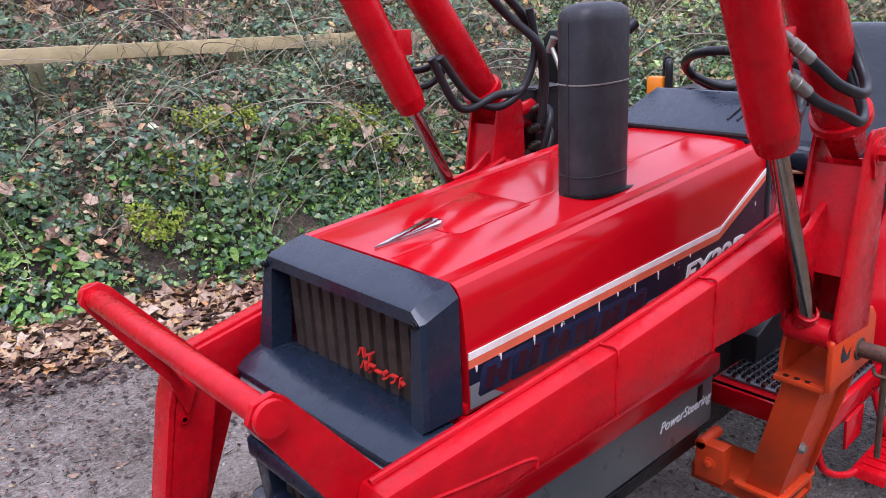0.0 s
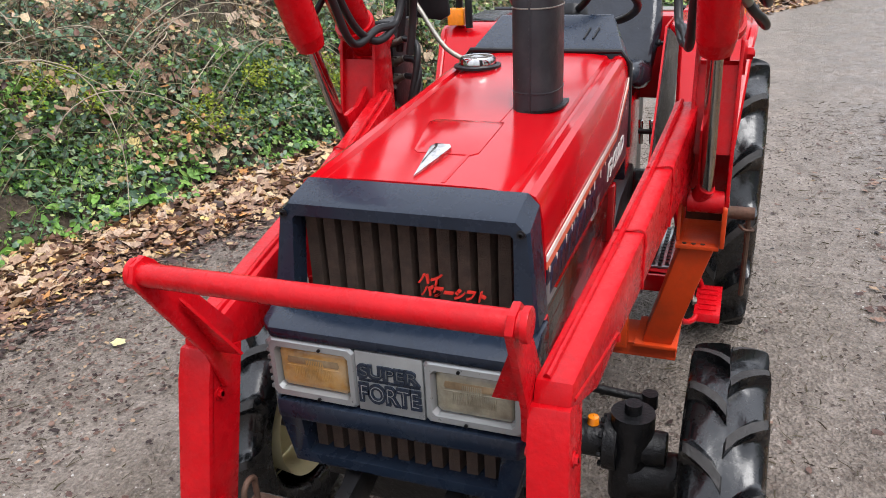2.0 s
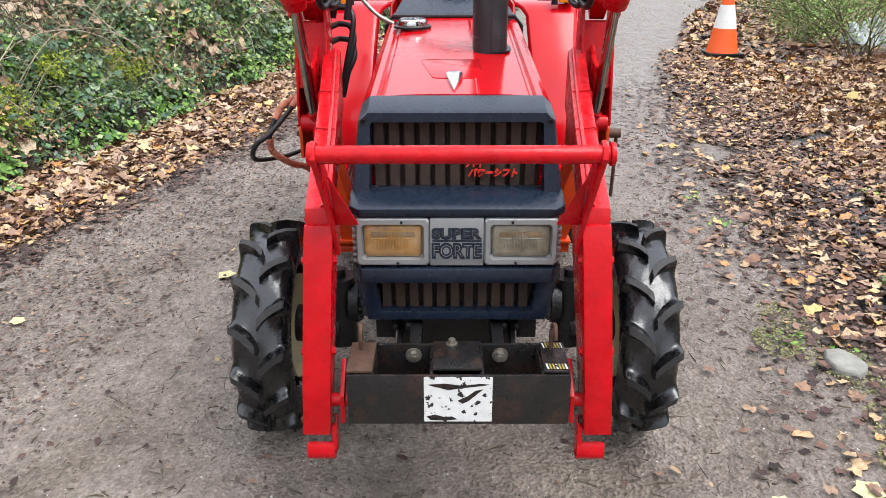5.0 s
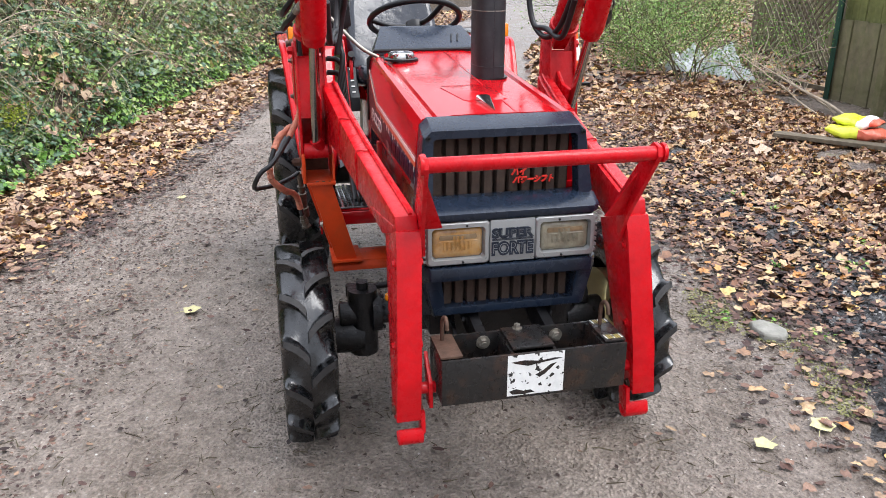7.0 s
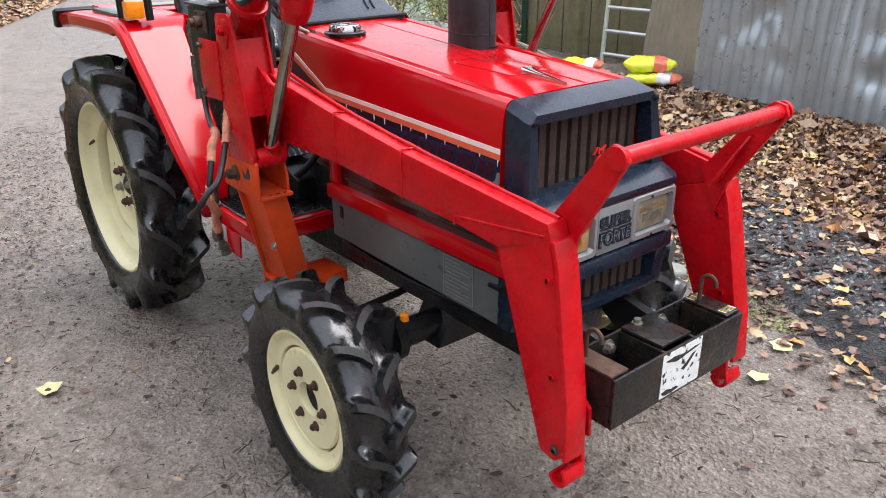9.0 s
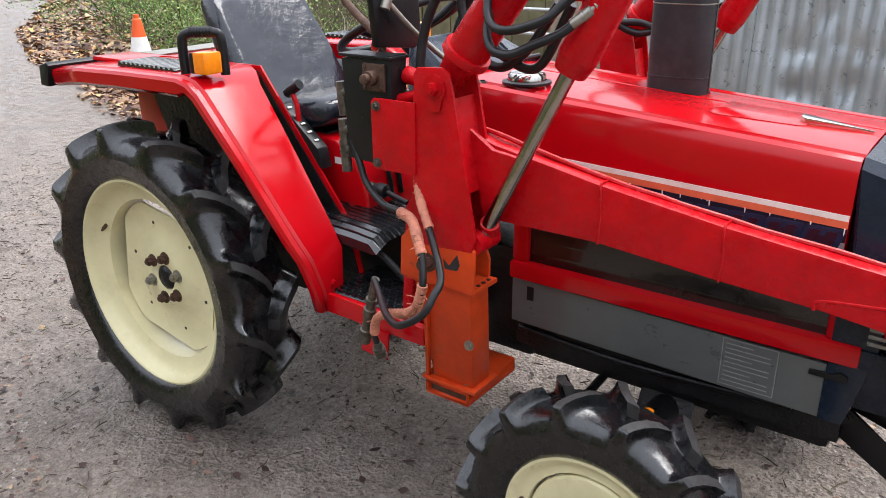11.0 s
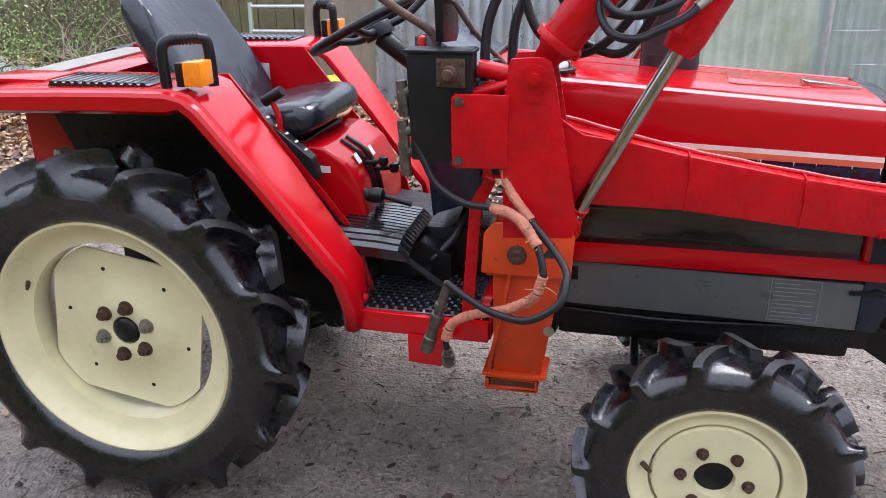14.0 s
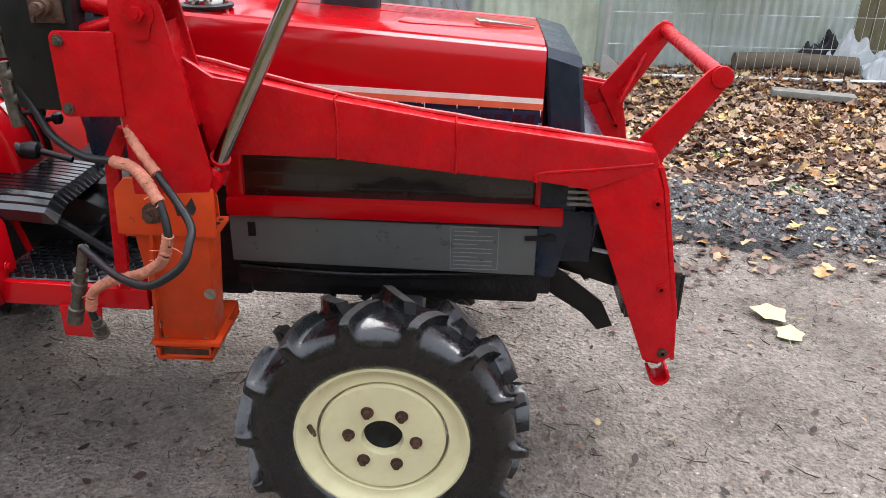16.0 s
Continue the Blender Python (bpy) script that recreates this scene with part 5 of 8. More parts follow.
def wheel(name, c, side, r_tip, r_base, rim_r, half, lugs, label, disc, nut_circle, nut_n, hub_r, sweep, lug_w, fillet, phase, nut_r, nut_phase):
    """side: which way the outer face looks. c: the middle of the tyre."""
    w = thing(name, "", "")
    w.parent = tractor
    w["label"] = label
    h = half
    rear = name == "rear_wheel"
    ty = part("tyre", tyre_mesh(c, rim_r, r_base, r_tip, h, lugs, sweep, lug_w, fillet, phase), RUBBER, w, "black rubber tyre with muddy lugs", sharp=42)
    ty.data.materials.append(RUBBER_MUD)
    bm = bmesh.new()
    o = h * 0.84 * side
    dp = disc if rear else 0.03
    w0 = 0.075 if rear else 0.04
    if rear:
        face = [(0.010, -0.010), (0.009, -0.001), (0.002, 0.001), (-0.006, -0.005), (-0.014, -0.028), (-0.032, -0.045), (-w0 + 0.008, -0.054), (-w0, -dp - 0.02), (-0.04, -2 * h * 0.84)]
    else:
        face = [(0.010, -0.010), (0.009, -0.001), (0.002, 0.001), (-0.006, -0.004), (-0.012, -0.013), (-0.024, -0.019), (-w0 + 0.002, -0.018), (-w0, -0.02), (-w0 - 0.001, -0.036), (-0.03, -2 * h * 0.84)]
    pr = [(rim_r + a, o + b * side) for a, b in face]
    pr2 = [(rim_r + a + 0.0045, o + (b - 0.0045) * side) for a, b in face[::-1]]
    lathe(bm, pr + pr2, c, "y", 64, closed=True)
    part("rim", bm, CREAM, w, "cream painted steel rim", sharp=45)
    bm = bmesh.new()
    d = o - disc * side
    seg, ro = 72, rim_r - w0 - (0.004 if rear else 0.0065)
    prof_d = [(hub_r, 0.0), (nut_circle * 0.72, 0.004), (nut_circle * 1.45, 0.004), (nut_circle * 1.75, -0.012), (ro * 0.9, -0.014), (ro, -0.006)]
    if not rear:
        prof_d = [(hub_r, -0.012), (hub_r + 0.004, 0.0), (nut_circle * 1.3, 0.0), (ro * 0.82, 0.002), (ro * 0.97, 0.0015), (ro, -0.004)]
    vr = []
    for i in range(seg):
        a = 2 * math.pi * i / seg
        k = 1.0
        if rear:
            k = min(1.0, 0.86 / max(0.3, max(math.cos(a - q * math.pi / 2 + 0.17) for q in range(4))))
        vr.append([[bm.verts.new((c[0] + r * (k if j > 3 else 1) * math.cos(a), c[1] + d + (q + t) * side, c[2] + r * (k if j > 3 else 1) * math.sin(a))) for j, (r, q) in enumerate(prof_d)] for t in (0, -0.008)])
    m = len(prof_d)
    for i in range(seg):
        a, b = vr[i], vr[(i + 1) % seg]
        for k in range(m - 1):
            bm.faces.new((a[0][k], b[0][k], b[0][k + 1], a[0][k + 1]))
            bm.faces.new((a[1][k + 1], b[1][k + 1], b[1][k], a[1][k]))
        bm.faces.new((a[0][0], a[1][0], b[1][0], b[0][0]))
        bm.faces.new((a[0][m - 1], b[0][m - 1], b[1][m - 1], a[1][m - 1]))
    part("disc", bm, CREAM, w, "cream painted wheel disc with rust specks")
    bm = bmesh.new()
    if rear:
        lathe(bm, [(0.001, 0.012 * side), (hub_r * 0.6, 0.01 * side), (hub_r * 0.85, 0.004 * side), (hub_r * 0.98, -0.006 * side), (hub_r * 1.0, -0.05 * side), (0.001, -0.06 * side)], (c[0], c[1] + d, c[2]), "y", 28)
    else:
        lathe(bm, [(0.001, -0.03 * side), (hub_r * 0.5, -0.03 * side), (hub_r * 0.75, -0.024 * side), (hub_r * 1.02, -0.02 * side), (hub_r * 1.02, -0.05 * side), (0.001, -0.06 * side)], (c[0], c[1] + d, c[2]), "y", 28)
    part("hub", bm, OILY, w, "greasy dark hub")
    for i in range(nut_n):
        a = 2 * math.pi * i / nut_n + math.radians(nut_phase)
        bm = bmesh.new()
        hexbolt(bm, (c[0] + nut_circle * math.cos(a), c[1] + d + (0.004 if rear else 0.0) * side, c[2] + nut_circle * math.sin(a)), (0, side, 0), nut_r, nut_r * 1.25)
        part("wheel_nut", bm, RUST if (i % 3 or not rear) else STEEL, w, "rusty wheel nut")
    for i in range(6 if rear else 0):
        a = 2 * math.pi * (i + 0.75) / 6
        r = (ro + nut_circle) * 0.55
        bm = bmesh.new()
        p = Vector((c[0] + r * math.cos(a), c[1] + d - 0.0135 * side, c[2] + r * math.sin(a)))
        cyl(bm, p, p + Vector((0, side * 0.0012, 0)), 0.006, seg=10)
        part("bolt_hole", bm, OILY, w)
    bm = bmesh.new()
    a = math.radians(152 if rear else 172)
    r = rim_r - w0 * 0.6
    p = Vector((c[0] + r * math.cos(a), c[1] + o - (0.05 if rear else 0.018) * side, c[2] + r * math.sin(a)))
    q = p + Vector((-0.012 * math.cos(a), side * 0.018, -0.012 * math.sin(a)))
    cyl(bm, p, q, 0.0065, seg=10)
    cyl(bm, q, q + (q - p) * 0.5, 0.0045, seg=8)
    part("tyre_valve", bm, RUST, w, "brown rubber tyre valve")
    return w


for s in (-1, 1):
    wheel("rear_wheel", (0.04, 0.497 * s, 0.514), s, 0.520, 0.472, 0.338, 0.105, 14, "large rear wheel with a cream rim", 0.078, 0.0735, 6, 0.042, 0.24, 0.0150, 0.046, math.radians(73.6), 0.0145, 18)
    wheel("front_wheel", (1.61, 0.556 * s, 0.3325), s, 0.334, 0.304, 0.190, 0.075, 14, "small front wheel with a cream rim", 0.018, 0.0765, 6, 0.044, 0.20, 0.0115, 0.020, math.radians(103), 0.0098, -5)

# -- chassis, axles --
bm = bmesh.new()
box(bm, 1.2, 1.98, -0.15, 0.15, 0.44, 0.9)
P("engine_block", bm, OILY, "oily black engine and frame", 0.02)
bm = bmesh.new()
box(bm, 0.25, 1.2, -0.13, 0.13, 0.42, 0.74)
P("transmission_case", bm, OILY, "dark oily transmission case", 0.02)
bm = bmesh.new()
cyl(bm, (0.04, -0.42, 0.514), (0.04, 0.42, 0.514), 0.075, seg=24)
box(bm, -0.2, 0.3, -0.14, 0.14, 0.4, 0.85)
P("rear_axle", bm, OILY, "dark rear axle housing", 0.01)
bm = bmesh.new()
cyl(bm, (1.6, -0.44, 0.41), (1.6, 0.44, 0.41), 0.042, seg=20)
prism(bm, [(-0.2, 0.36), (0.2, 0.36), (0.12, 0.5), (-0.12, 0.5)], 1.53, 1.67, "x")
P("front_axle", bm, OILY, "oily black front axle beam", 0.006)
for s in (-1, 1):
    bm = bmesh.new()
    cyl(bm, (1.6, 0.36 * s, 0.27), (1.6, 0.36 * s, 0.5), 0.05, seg=18)
    cyl(bm, (1.6, 0.36 * s, 0.5), (1.6, 0.36 * s, 0.525), 0.02, seg=12)
    cyl(bm, (1.6, 0.36 * s, 0.33), (1.595, 0.5 * s, 0.332), 0.06, seg=20)
    cyl(bm, (1.6, 0.3 * s, 0.41), (1.6, 0.33 * s, 0.41), 0.066, seg=20)
    for i in range(8):
        a = i * math.pi / 4
        hexbolt(bm, (1.6 + 0.055 * math.cos(a), 0.3 * s, 0.41 + 0.055 * math.sin(a)), (0, -s, 0), 0.007, 0.008, False)
    P("axle_knuckle", bm, OILY, "black steering knuckle with bolts")
    bm = bmesh.new()
    tube(bm, [(1.42, 0.12 * s, 0.44), (1.42, 0.38 * s, 0.42)], 0.012, smooth=False)
    cyl(bm, (1.42, 0.38 * s, 0.40), (1.42, 0.38 * s, 0.44), 0.02, seg=12)
    P("track_rod", bm, OILY)
    bm = bmesh.new()
    lathe(bm, [(0.001, 0.02), (0.013, 0.018), (0.015, 0.0)], (1.6, 0.27 * s, 0.452), "z", 10)
    P("filler_plug", bm, AMBER, "orange oil filler plug")

# -- bonnet --
BX0, BX1 = 0.995, 1.947
bm = bmesh.new()
rings = []
for i in range(9):
    t = i / 8
    x = BX0 + (BX1 - BX0) * t
    ze, zc = 1.196 - 0.066 * t, 1.2045 - 0.066 * t
    w = 0.226 - 0.001 * t
    half = [(w + 0.012, 0.925), (w + 0.012, 1.0), (w + 0.007, ze - 0.045), (w + 0.002, ze - 0.016), (w - 0.006, ze - 0.002), (w - 0.018, ze + 0.004), (w - 0.032, ze + 0.002), (w - 0.038, ze - 0.007), (w - 0.045, ze - 0.006), (w - 0.052, ze + 0.003), (0.13, zc - 0.001), (0.07, zc)]
    prof = [(-y, z) for y, z in half] + [(y, z) for y, z in half[::-1]]
    rings.append([(x, y, z) for y, z in prof])
loft(bm, rings)
P("bonnet", bm, RED, "glossy red pressed-steel bonnet", sharp=25)


def bonnet_z(x, y=0.0):
    t = (x - BX0) / (BX1 - BX0)
    return 1.2045 - 0.066 * t if abs(y) < 0.13 else 1.201 - 0.066 * t


bm = bmesh.new()
for y in (0.052,):
    prism(bm, [(1.02, bonnet_z(1.02) + 0.0014), (1.94, bonnet_z(1.94) + 0.0014), (1.94, bonnet_z(1.94) - 0.003), (1.02, bonnet_z(1.02) - 0.003)], y - 0.004, y + 0.004)
P("bonnet_ridge", bm, RED, bevel=0.002)
bm = bmesh.new()
hatch = [(1.60, -0.085), (1.605, 0.066), (1.79, 0.07), (1.803, 0.058), (1.803, -0.05), (1.79, -0.062), (1.62, -0.095)]
rings = [[(x, y, bonnet_z(x) + h) for x, y in hatch] for h in (-0.002, 0.0016)]
loft(bm, rings)
P("filler_hatch", bm, RED, "flush red hatch lid in the bonnet", 0.0008)
bm = bmesh.new()
loft(bm, [[(1.931, -0.006, bonnet_z(1.931) + h), (1.795, -0.026, bonnet_z(1.795) + h * 2), (1.785, -0.019, bonnet_z(1.785) + h * 2.4), (1.785, 0.011, bonnet_z(1.785) + h * 2.4), (1.795, 0.017, bonnet_z(1.795) + h * 2)] for h in (-0.001, 0.006)])
P("bonnet_badge", bm, CHROME, "arrow-shaped chrome badge", 0.001)
# filler cap
bm = bmesh.new()
c = (1.157, -0.137, bonnet_z(1.157, 0.2) + 0.004)
lathe(bm, [(0.062, 0.0), (0.062, 0.006), (0.05, 0.009)], c, "z", 32)
P("cap_ring", bm, OILY, "black rubber ring")
bm = bmesh.new()
lathe(bm, [(0.044, 0.004), (0.048, 0.008), (0.048, 0.021), (0.042, 0.028), (0.035, 0.027), (0.001, 0.031)], c, "z", 36)
for v in bm.verts:
    q = Vector((v.co.x - c[0], v.co.y - c[1]))
    if q.length > 0.0455:
        k = 1 - 0.035 * (0.5 + 0.5 * math.cos(18 * math.atan2(q.y, q.x)))
        v.co.x, v.co.y = c[0] + q.x * k, c[1] + q.y * k
P("fuel_cap", bm, CHROME, "ribbed chrome fuel cap")
# stack
bm = bmesh.new()
cx_, cy_ = 1.458, 0.102


def stack_ring(z, a, b):
    return [(cx_ + a * math.copysign(abs(math.cos(q)) ** 0.75, math.cos(q)), cy_ + b * math.copysign(abs(math.sin(q)) ** 0.75, math.sin(q)), z) for q in (2 * math.pi * i / 40 for i in range(40))]


zs = [(1.10, 0.077, 0.05), (1.30, 0.0775, 0.0503), (1.495, 0.077, 0.05), (1.512, 0.073, 0.047), (1.524, 0.06, 0.036), (1.528, 0.03, 0.02)]
loft(bm, [stack_ring(*q) for q in zs])
P("upright_silencer", bm, PIPE, "flattened sooty grey upright silencer", sharp=50)
for a, b, w in ((-0.079, -0.076, 0.006), (0.076, 0.0788, 0.002)):
    bm = bmesh.new()
    box(bm, cx_ + a, cx_ + b, cy_ - w, cy_ + w, 1.17, 1.495)
    P("stack_seam", bm, PIPE, bevel=0.0008)
for z in (1.382, 1.208):
    bm = bmesh.new()
    loft(bm, [stack_ring(z + a, 0.0775 + e, 0.0503 + e) for a, e in ((-0.002, -0.001), (-0.001, 0.0012), (0.001, 0.0012), (0.002, -0.001))], True, False)
    P("weld_ring", bm, STEEL if z > 1.3 else PIPE, "thin pale weld line round the silencer")
bm = bmesh.new()
loft(bm, [stack_ring(bonnet_z(1.458) + h, a, b) for h, a, b in ((-0.004, 0.085, 0.057), (0.0006, 0.085, 0.057), (0.0008, 0.07, 0.043), (-0.004, 0.07, 0.043))], True, False)
for v in bm.verts:
    v.co.x -= 0.007
    v.co.y += 0.005
P("stack_gap", bm, OILY, "dark oval opening round the silencer")

# -- side panels and decals --
for s in (-1, 1):
    bm = bmesh.new()
    for a, b, c0, c1, o in ((1.19, 2.015, 0.714, 0.76, 0.257), (1.19, 1.955, 0.914, 0.934, 0.234), (1.942, 2.015, 0.76, 0.914, 0.243), (1.19, 1.235, 0.76, 0.914, 0.243)):
        box(bm, a, b, s * 0.17, s * o, c0, c1)
    P("side_frame", bm, RED, "glossy red frame round the engine side screen", 0.008)
    bm = bmesh.new()
    box(bm, 1.22, 1.945, s * 0.19, s * 0.228, 0.754, 0.918)
    screen = P("side_screen", bm, WINDOW_BLACK, "dusty black ribbed engine side screen", 0.002)
    for k in range(4):
        bm = bmesh.new()
        z = 0.778 + 0.036 * k
        prism(bm, [(s * 0.227, z), (s * 0.2286, z + 0.006), (s * 0.227, z + 0.012)], 1.24, 1.935, "x")
        part("screen_rib", bm, WINDOW_BLACK, screen)
    bm = bmesh.new()
    prism(bm, [(1.19, 0.584), (1.985, 0.571), (2.015, 0.7), (1.19, 0.71)], s * 0.17, s * 0.24)
    P("lower_panel", bm, GREY_PANEL, "dark grey lower engine panel", 0.005)
    bm = bmesh.new()
    box(bm, 1.236, 1.256, s * 0.2401, s * 0.2415, 0.655, 0.694)
    P("key_slot", bm, OILY, "dark keyhole slot", 0.0005)
    bm = bmesh.new()
    prism(bm, [(1.925, 0.673), (2.0, 0.673), (2.0, 0.687), (1.985, 0.693), (1.97, 0.685), (1.925, 0.682)], s * 0.24, s * 0.25)
    P("panel_latch", bm, BLACK, "black latch handle", 0.001)
    bm = bmesh.new()
    box(bm, 1.19, 2.0, s * 0.16, s * 0.21, 0.505, 0.575)
    tube(bm, [(1.2, s * 0.21, 0.555), (1.5, s * 0.215, 0.545), (1.9, s * 0.21, 0.56)], 0.009)
    P("frame_rail", bm, OILY, "oily black frame rail and pipes", 0.004)
    # decals
    y0, y1 = s * 0.2372, s * 0.2392

    def band(z0, z1, x1, name, material, label, yo=0.0, corner=1.19, rise=0.085, xr=1.0):
        bm = bmesh.new()
        pts = [(x1, z0), (x1, z1), (corner, z1), (xr, z1 + rise), (xr, z0 + rise + 0.0), (corner + 0.01, z0)]
        prism(bm, pts, y0, y1 + s * yo)
        shear(bm.verts, lambda x, z: -s * 0.009 * max(0, (z - 1.03) / 0.1) * 0.4)
        for v in bm.verts:
            v.co.z += 0.036 * (1.945 - v.co.x)
        P(name, bm, material, label)

    band(1.012, 1.024, 1.946, "stripe", STRIPE_CREAM, "cream stripe", 0.0002)
    band(0.997, 1.012, 1.946, "stripe", STRIPE_ORANGE, "orange stripe")
    bm = bmesh.new()
    prism(bm, [(1.946, 0.968), (1.946, 0.9965), (1.20, 1.023), (1.003, 1.115), (1.003, 1.02), (1.02, 0.936), (1.44, 0.936), (1.50, 0.968)], y0, y1)
    P("side_decal", bm, DECAL, "peeling dark blue decal with block lettering shapes")
    bm = bmesh.new()
    prism(bm, [(1.946, 0.927), (1.946, 0.968), (1.925, 0.968), (1.90, 0.945), (1.87, 0.927)], y0, y1 + s * 0.0004)
    P("decal_patch", bm, SILVER, "worn silver decal patch")
    bm = bmesh.new()
    prism(bm, [(1.52, 0.927), (1.46, 0.927), (1.42, 0.962), (1.46, 0.962)], y0, y1 + s * 0.0004)
    P("decal_patch", bm, SILVER, "worn silver decal patch")
    for k in range(6):
        x = 1.893 - k * 0.0755
        w, z0, z1 = 0.0385, 0.942, 0.995
        bm = bmesh.new()
        prism(bm, [(x - w, z0 + 0.006), (x - w + 0.006, z0), (x + w - 0.006, z0), (x + w, z0 + 0.006), (x + w, z1 - 0.006), (x + w - 0.006, z1), (x - w + 0.006, z1), (x - w, z1 - 0.006)], y0, y1 + s * 0.0008)
        for v in bm.verts:
            v.co.x -= s * 0.28 * (v.co.z - z0)
        block = P("lettering_block", bm, DECAL_EDGE, "dark blue outlined block shape", 0.0004)
        for a, b, c0, c1 in ((-0.026, -0.006, z0 + 0.008, z1 - 0.008), (0.006, 0.026, z0 + 0.008, z1 - 0.008), (-0.006, 0.006, (z0 + z1) / 2 - 0.004 + 0.006 * (k % 2), (z0 + z1) / 2 + 0.008)):
            bm = bmesh.new()
            box(bm, x + a, x + b, y0, y1 + s * 0.0016, c0, c1)
            for v in bm.verts:
                v.co.x -= s * 0.28 * (v.co.z - z0)
            part("block_face", bm, DECAL_LETTER, block)
    # torn flecks of pale backing under the stripe
    for k in range(11):
        x = 1.93 - k * 0.062 + rng.uniform(-0.012, 0.012)
        z = 0.997 + 0.036 * (1.945 - x)
        w, drop = rng.uniform(0.0008, 0.0019), rng.uniform(0.005, 0.018)
        bm = bmesh.new()
        prism(bm, [(x - w, z + 0.001), (x + w, z + 0.001), (x + w * 0.7, z - drop * 0.5), (x + w * 0.2, z - drop), (x - w * 0.5, z - drop * 0.7)], y0, y1 + s * 0.0019)
        P("torn_fleck", bm, STRIPE_CREAM, "torn pale fleck of decal")
    slant = Matrix(((1, 0.3, 0, 0), (0, 1, 0, 0), (0, 0, 1, 0), (0, 0, 0, 1)))
    bmt = text_mesh("FX22D", 0.05, 0.0012, pose(1.203, s * 0.2402, 0.986, 90, 0, 180 if s > 0 else 0) @ pose(0, 0, 0, 0, 0, 3.5 * s) @ slant, 0.0012, (0.245, 0.042))
    P("lettering", bmt, WHITE, "pale slanted model lettering")
# instruction plate, one side
bm = bmesh.new()
box(bm, 1.742, 1.862, -0.2415, -0.2401, 0.585, 0.7)
P("instruction_label", bm, GREY_PANEL, "grey label with fine unreadable lines")
for x0, x1, z0, z1 in ((1.742, 1.862, 0.6985, 0.7005), (1.742, 1.862, 0.5845, 0.5865), (1.742, 1.744, 0.5866, 0.6984), (1.860, 1.862, 0.5866, 0.6984)):
    bm = bmesh.new()
    box(bm, x0, x1, -0.2421, -0.2416, z0, z1)
    P("label_border", bm, LABEL_INK, "faint printed border")
for k in range(9):
    bm = bmesh.new()
    z = 0.688 - k * 0.0115
    box(bm, 1.75, 1.75 + (0.098 if k % 3 else 0.06), -0.2421, -0.2416, z - 0.0012, z + 0.0012)
    P("label_line", bm, LABEL_INK, "faint printed line")
P("lettering", text_mesh("PowerSteering", 0.034, 0.0006, pose(1.30, 0.2412, 0.65, 90, 0, 180) @ Matrix(((1, 0.3, 0, 0), (0, 1, 0, 0), (0, 0, 1, 0), (0, 0, 0, 1)))), WHITE, "white lettering")

# -- front cowl --
def ring_rect(x, w, z0, z1, c=0.014, flare=0.02):
    """A rounded frame outline, wider and further forward at its foot."""
    k = 0.1 * (z1 - z0)
    b = w + flare
    return [(x + k, -b + c, z0), (x + k, b - c, z0), (x + k, b, z0 + c), (x, w, z1 - c), (x, w - c, z1), (x, -w + c, z1), (x, -w, z1 - c), (x + k, -b, z0 + c)]


bm = bmesh.new()
loft(bm, [ring_rect(1.985, 0.21, 0.922, 1.096), ring_rect(1.946, 0.221, 0.912, 1.11), ring_rect(1.95, 0.2265, 0.912, 1.136, 0.02), ring_rect(2.02, 0.229, 0.912, 1.118, 0.022), ring_rect(2.029, 0.225, 0.914, 1.112, 0.018), ring_rect(2.028, 0.2025, 0.922, 1.09, 0.006, 0.006), ring_rect(1.985, 0.2005, 0.922, 1.088, 0.006, 0.006)], True, False)
P("grille_frame", bm, NAVY, "dark blue-grey painted grille surround", sharp=25)
for s in (-1, 1):
    bm = bmesh.new()
    prism(bm, [(1.955, 0.57), (2.005, 0.57), (2.045, 0.75), (2.045, 0.912), (1.955, 0.912)], s * 0.2, s * 0.2445)
    P("cowl_side", bm, NAVY, bevel=0.006)
    bm = bmesh.new()
    hexbolt(bm, (2.031, s * 0.2165, 1.094), (1, 0, 0), 0.005, 0.004)
    P("cowl_screw", bm, OILY)
bm = bmesh.new()
loft(bm, [[(1.99, w, 0.884), (x1, w, 0.884), (x1 + 0.004, w, 0.906), (2.046, w, 0.926), (1.99, w, 0.926)] for w, x1 in ((-0.254, 2.085), (-0.23, 2.108), (0.23, 2.108), (0.254, 2.085))])
P("grille_lip", bm, NAVY, "sloping blue-grey lip above the headlamps", 0.006)
bm = bmesh.new()
loft(bm, [[(1.99, w, 0.716), (x1, w, 0.716), (x1, w, 0.755), (1.99, w, 0.757)] for w, x1 in ((-0.252, 2.085), (-0.23, 2.113), (0.23, 2.113), (0.252, 2.085))])
P("lower_trim", bm, NAVY, bevel=0.005)
bm = bmesh.new()


def trap(x, e, i):
    return [(x, -0.246 + e, 0.718), (x, 0.246 - e, 0.718), (x, 0.22 - e, 0.607 + i), (x, -0.22 + e, 0.607 + i)]


loft(bm, [trap(2.0, 0, 0), trap(2.09, 0, 0), trap(2.097, 0.004, 0.003), [(2.095, -0.196, 0.713), (2.095, 0.196, 0.713), (2.095, 0.186, 0.631), (2.095, -0.186, 0.631)], [(2.03, -0.194, 0.713), (2.03, 0.194, 0.713), (2.03, 0.184, 0.631), (2.03, -0.184, 0.631)]], True, False)
P("lower_grille_frame", bm, NAVY, "dark blue-grey lower grille surround", 0.002)


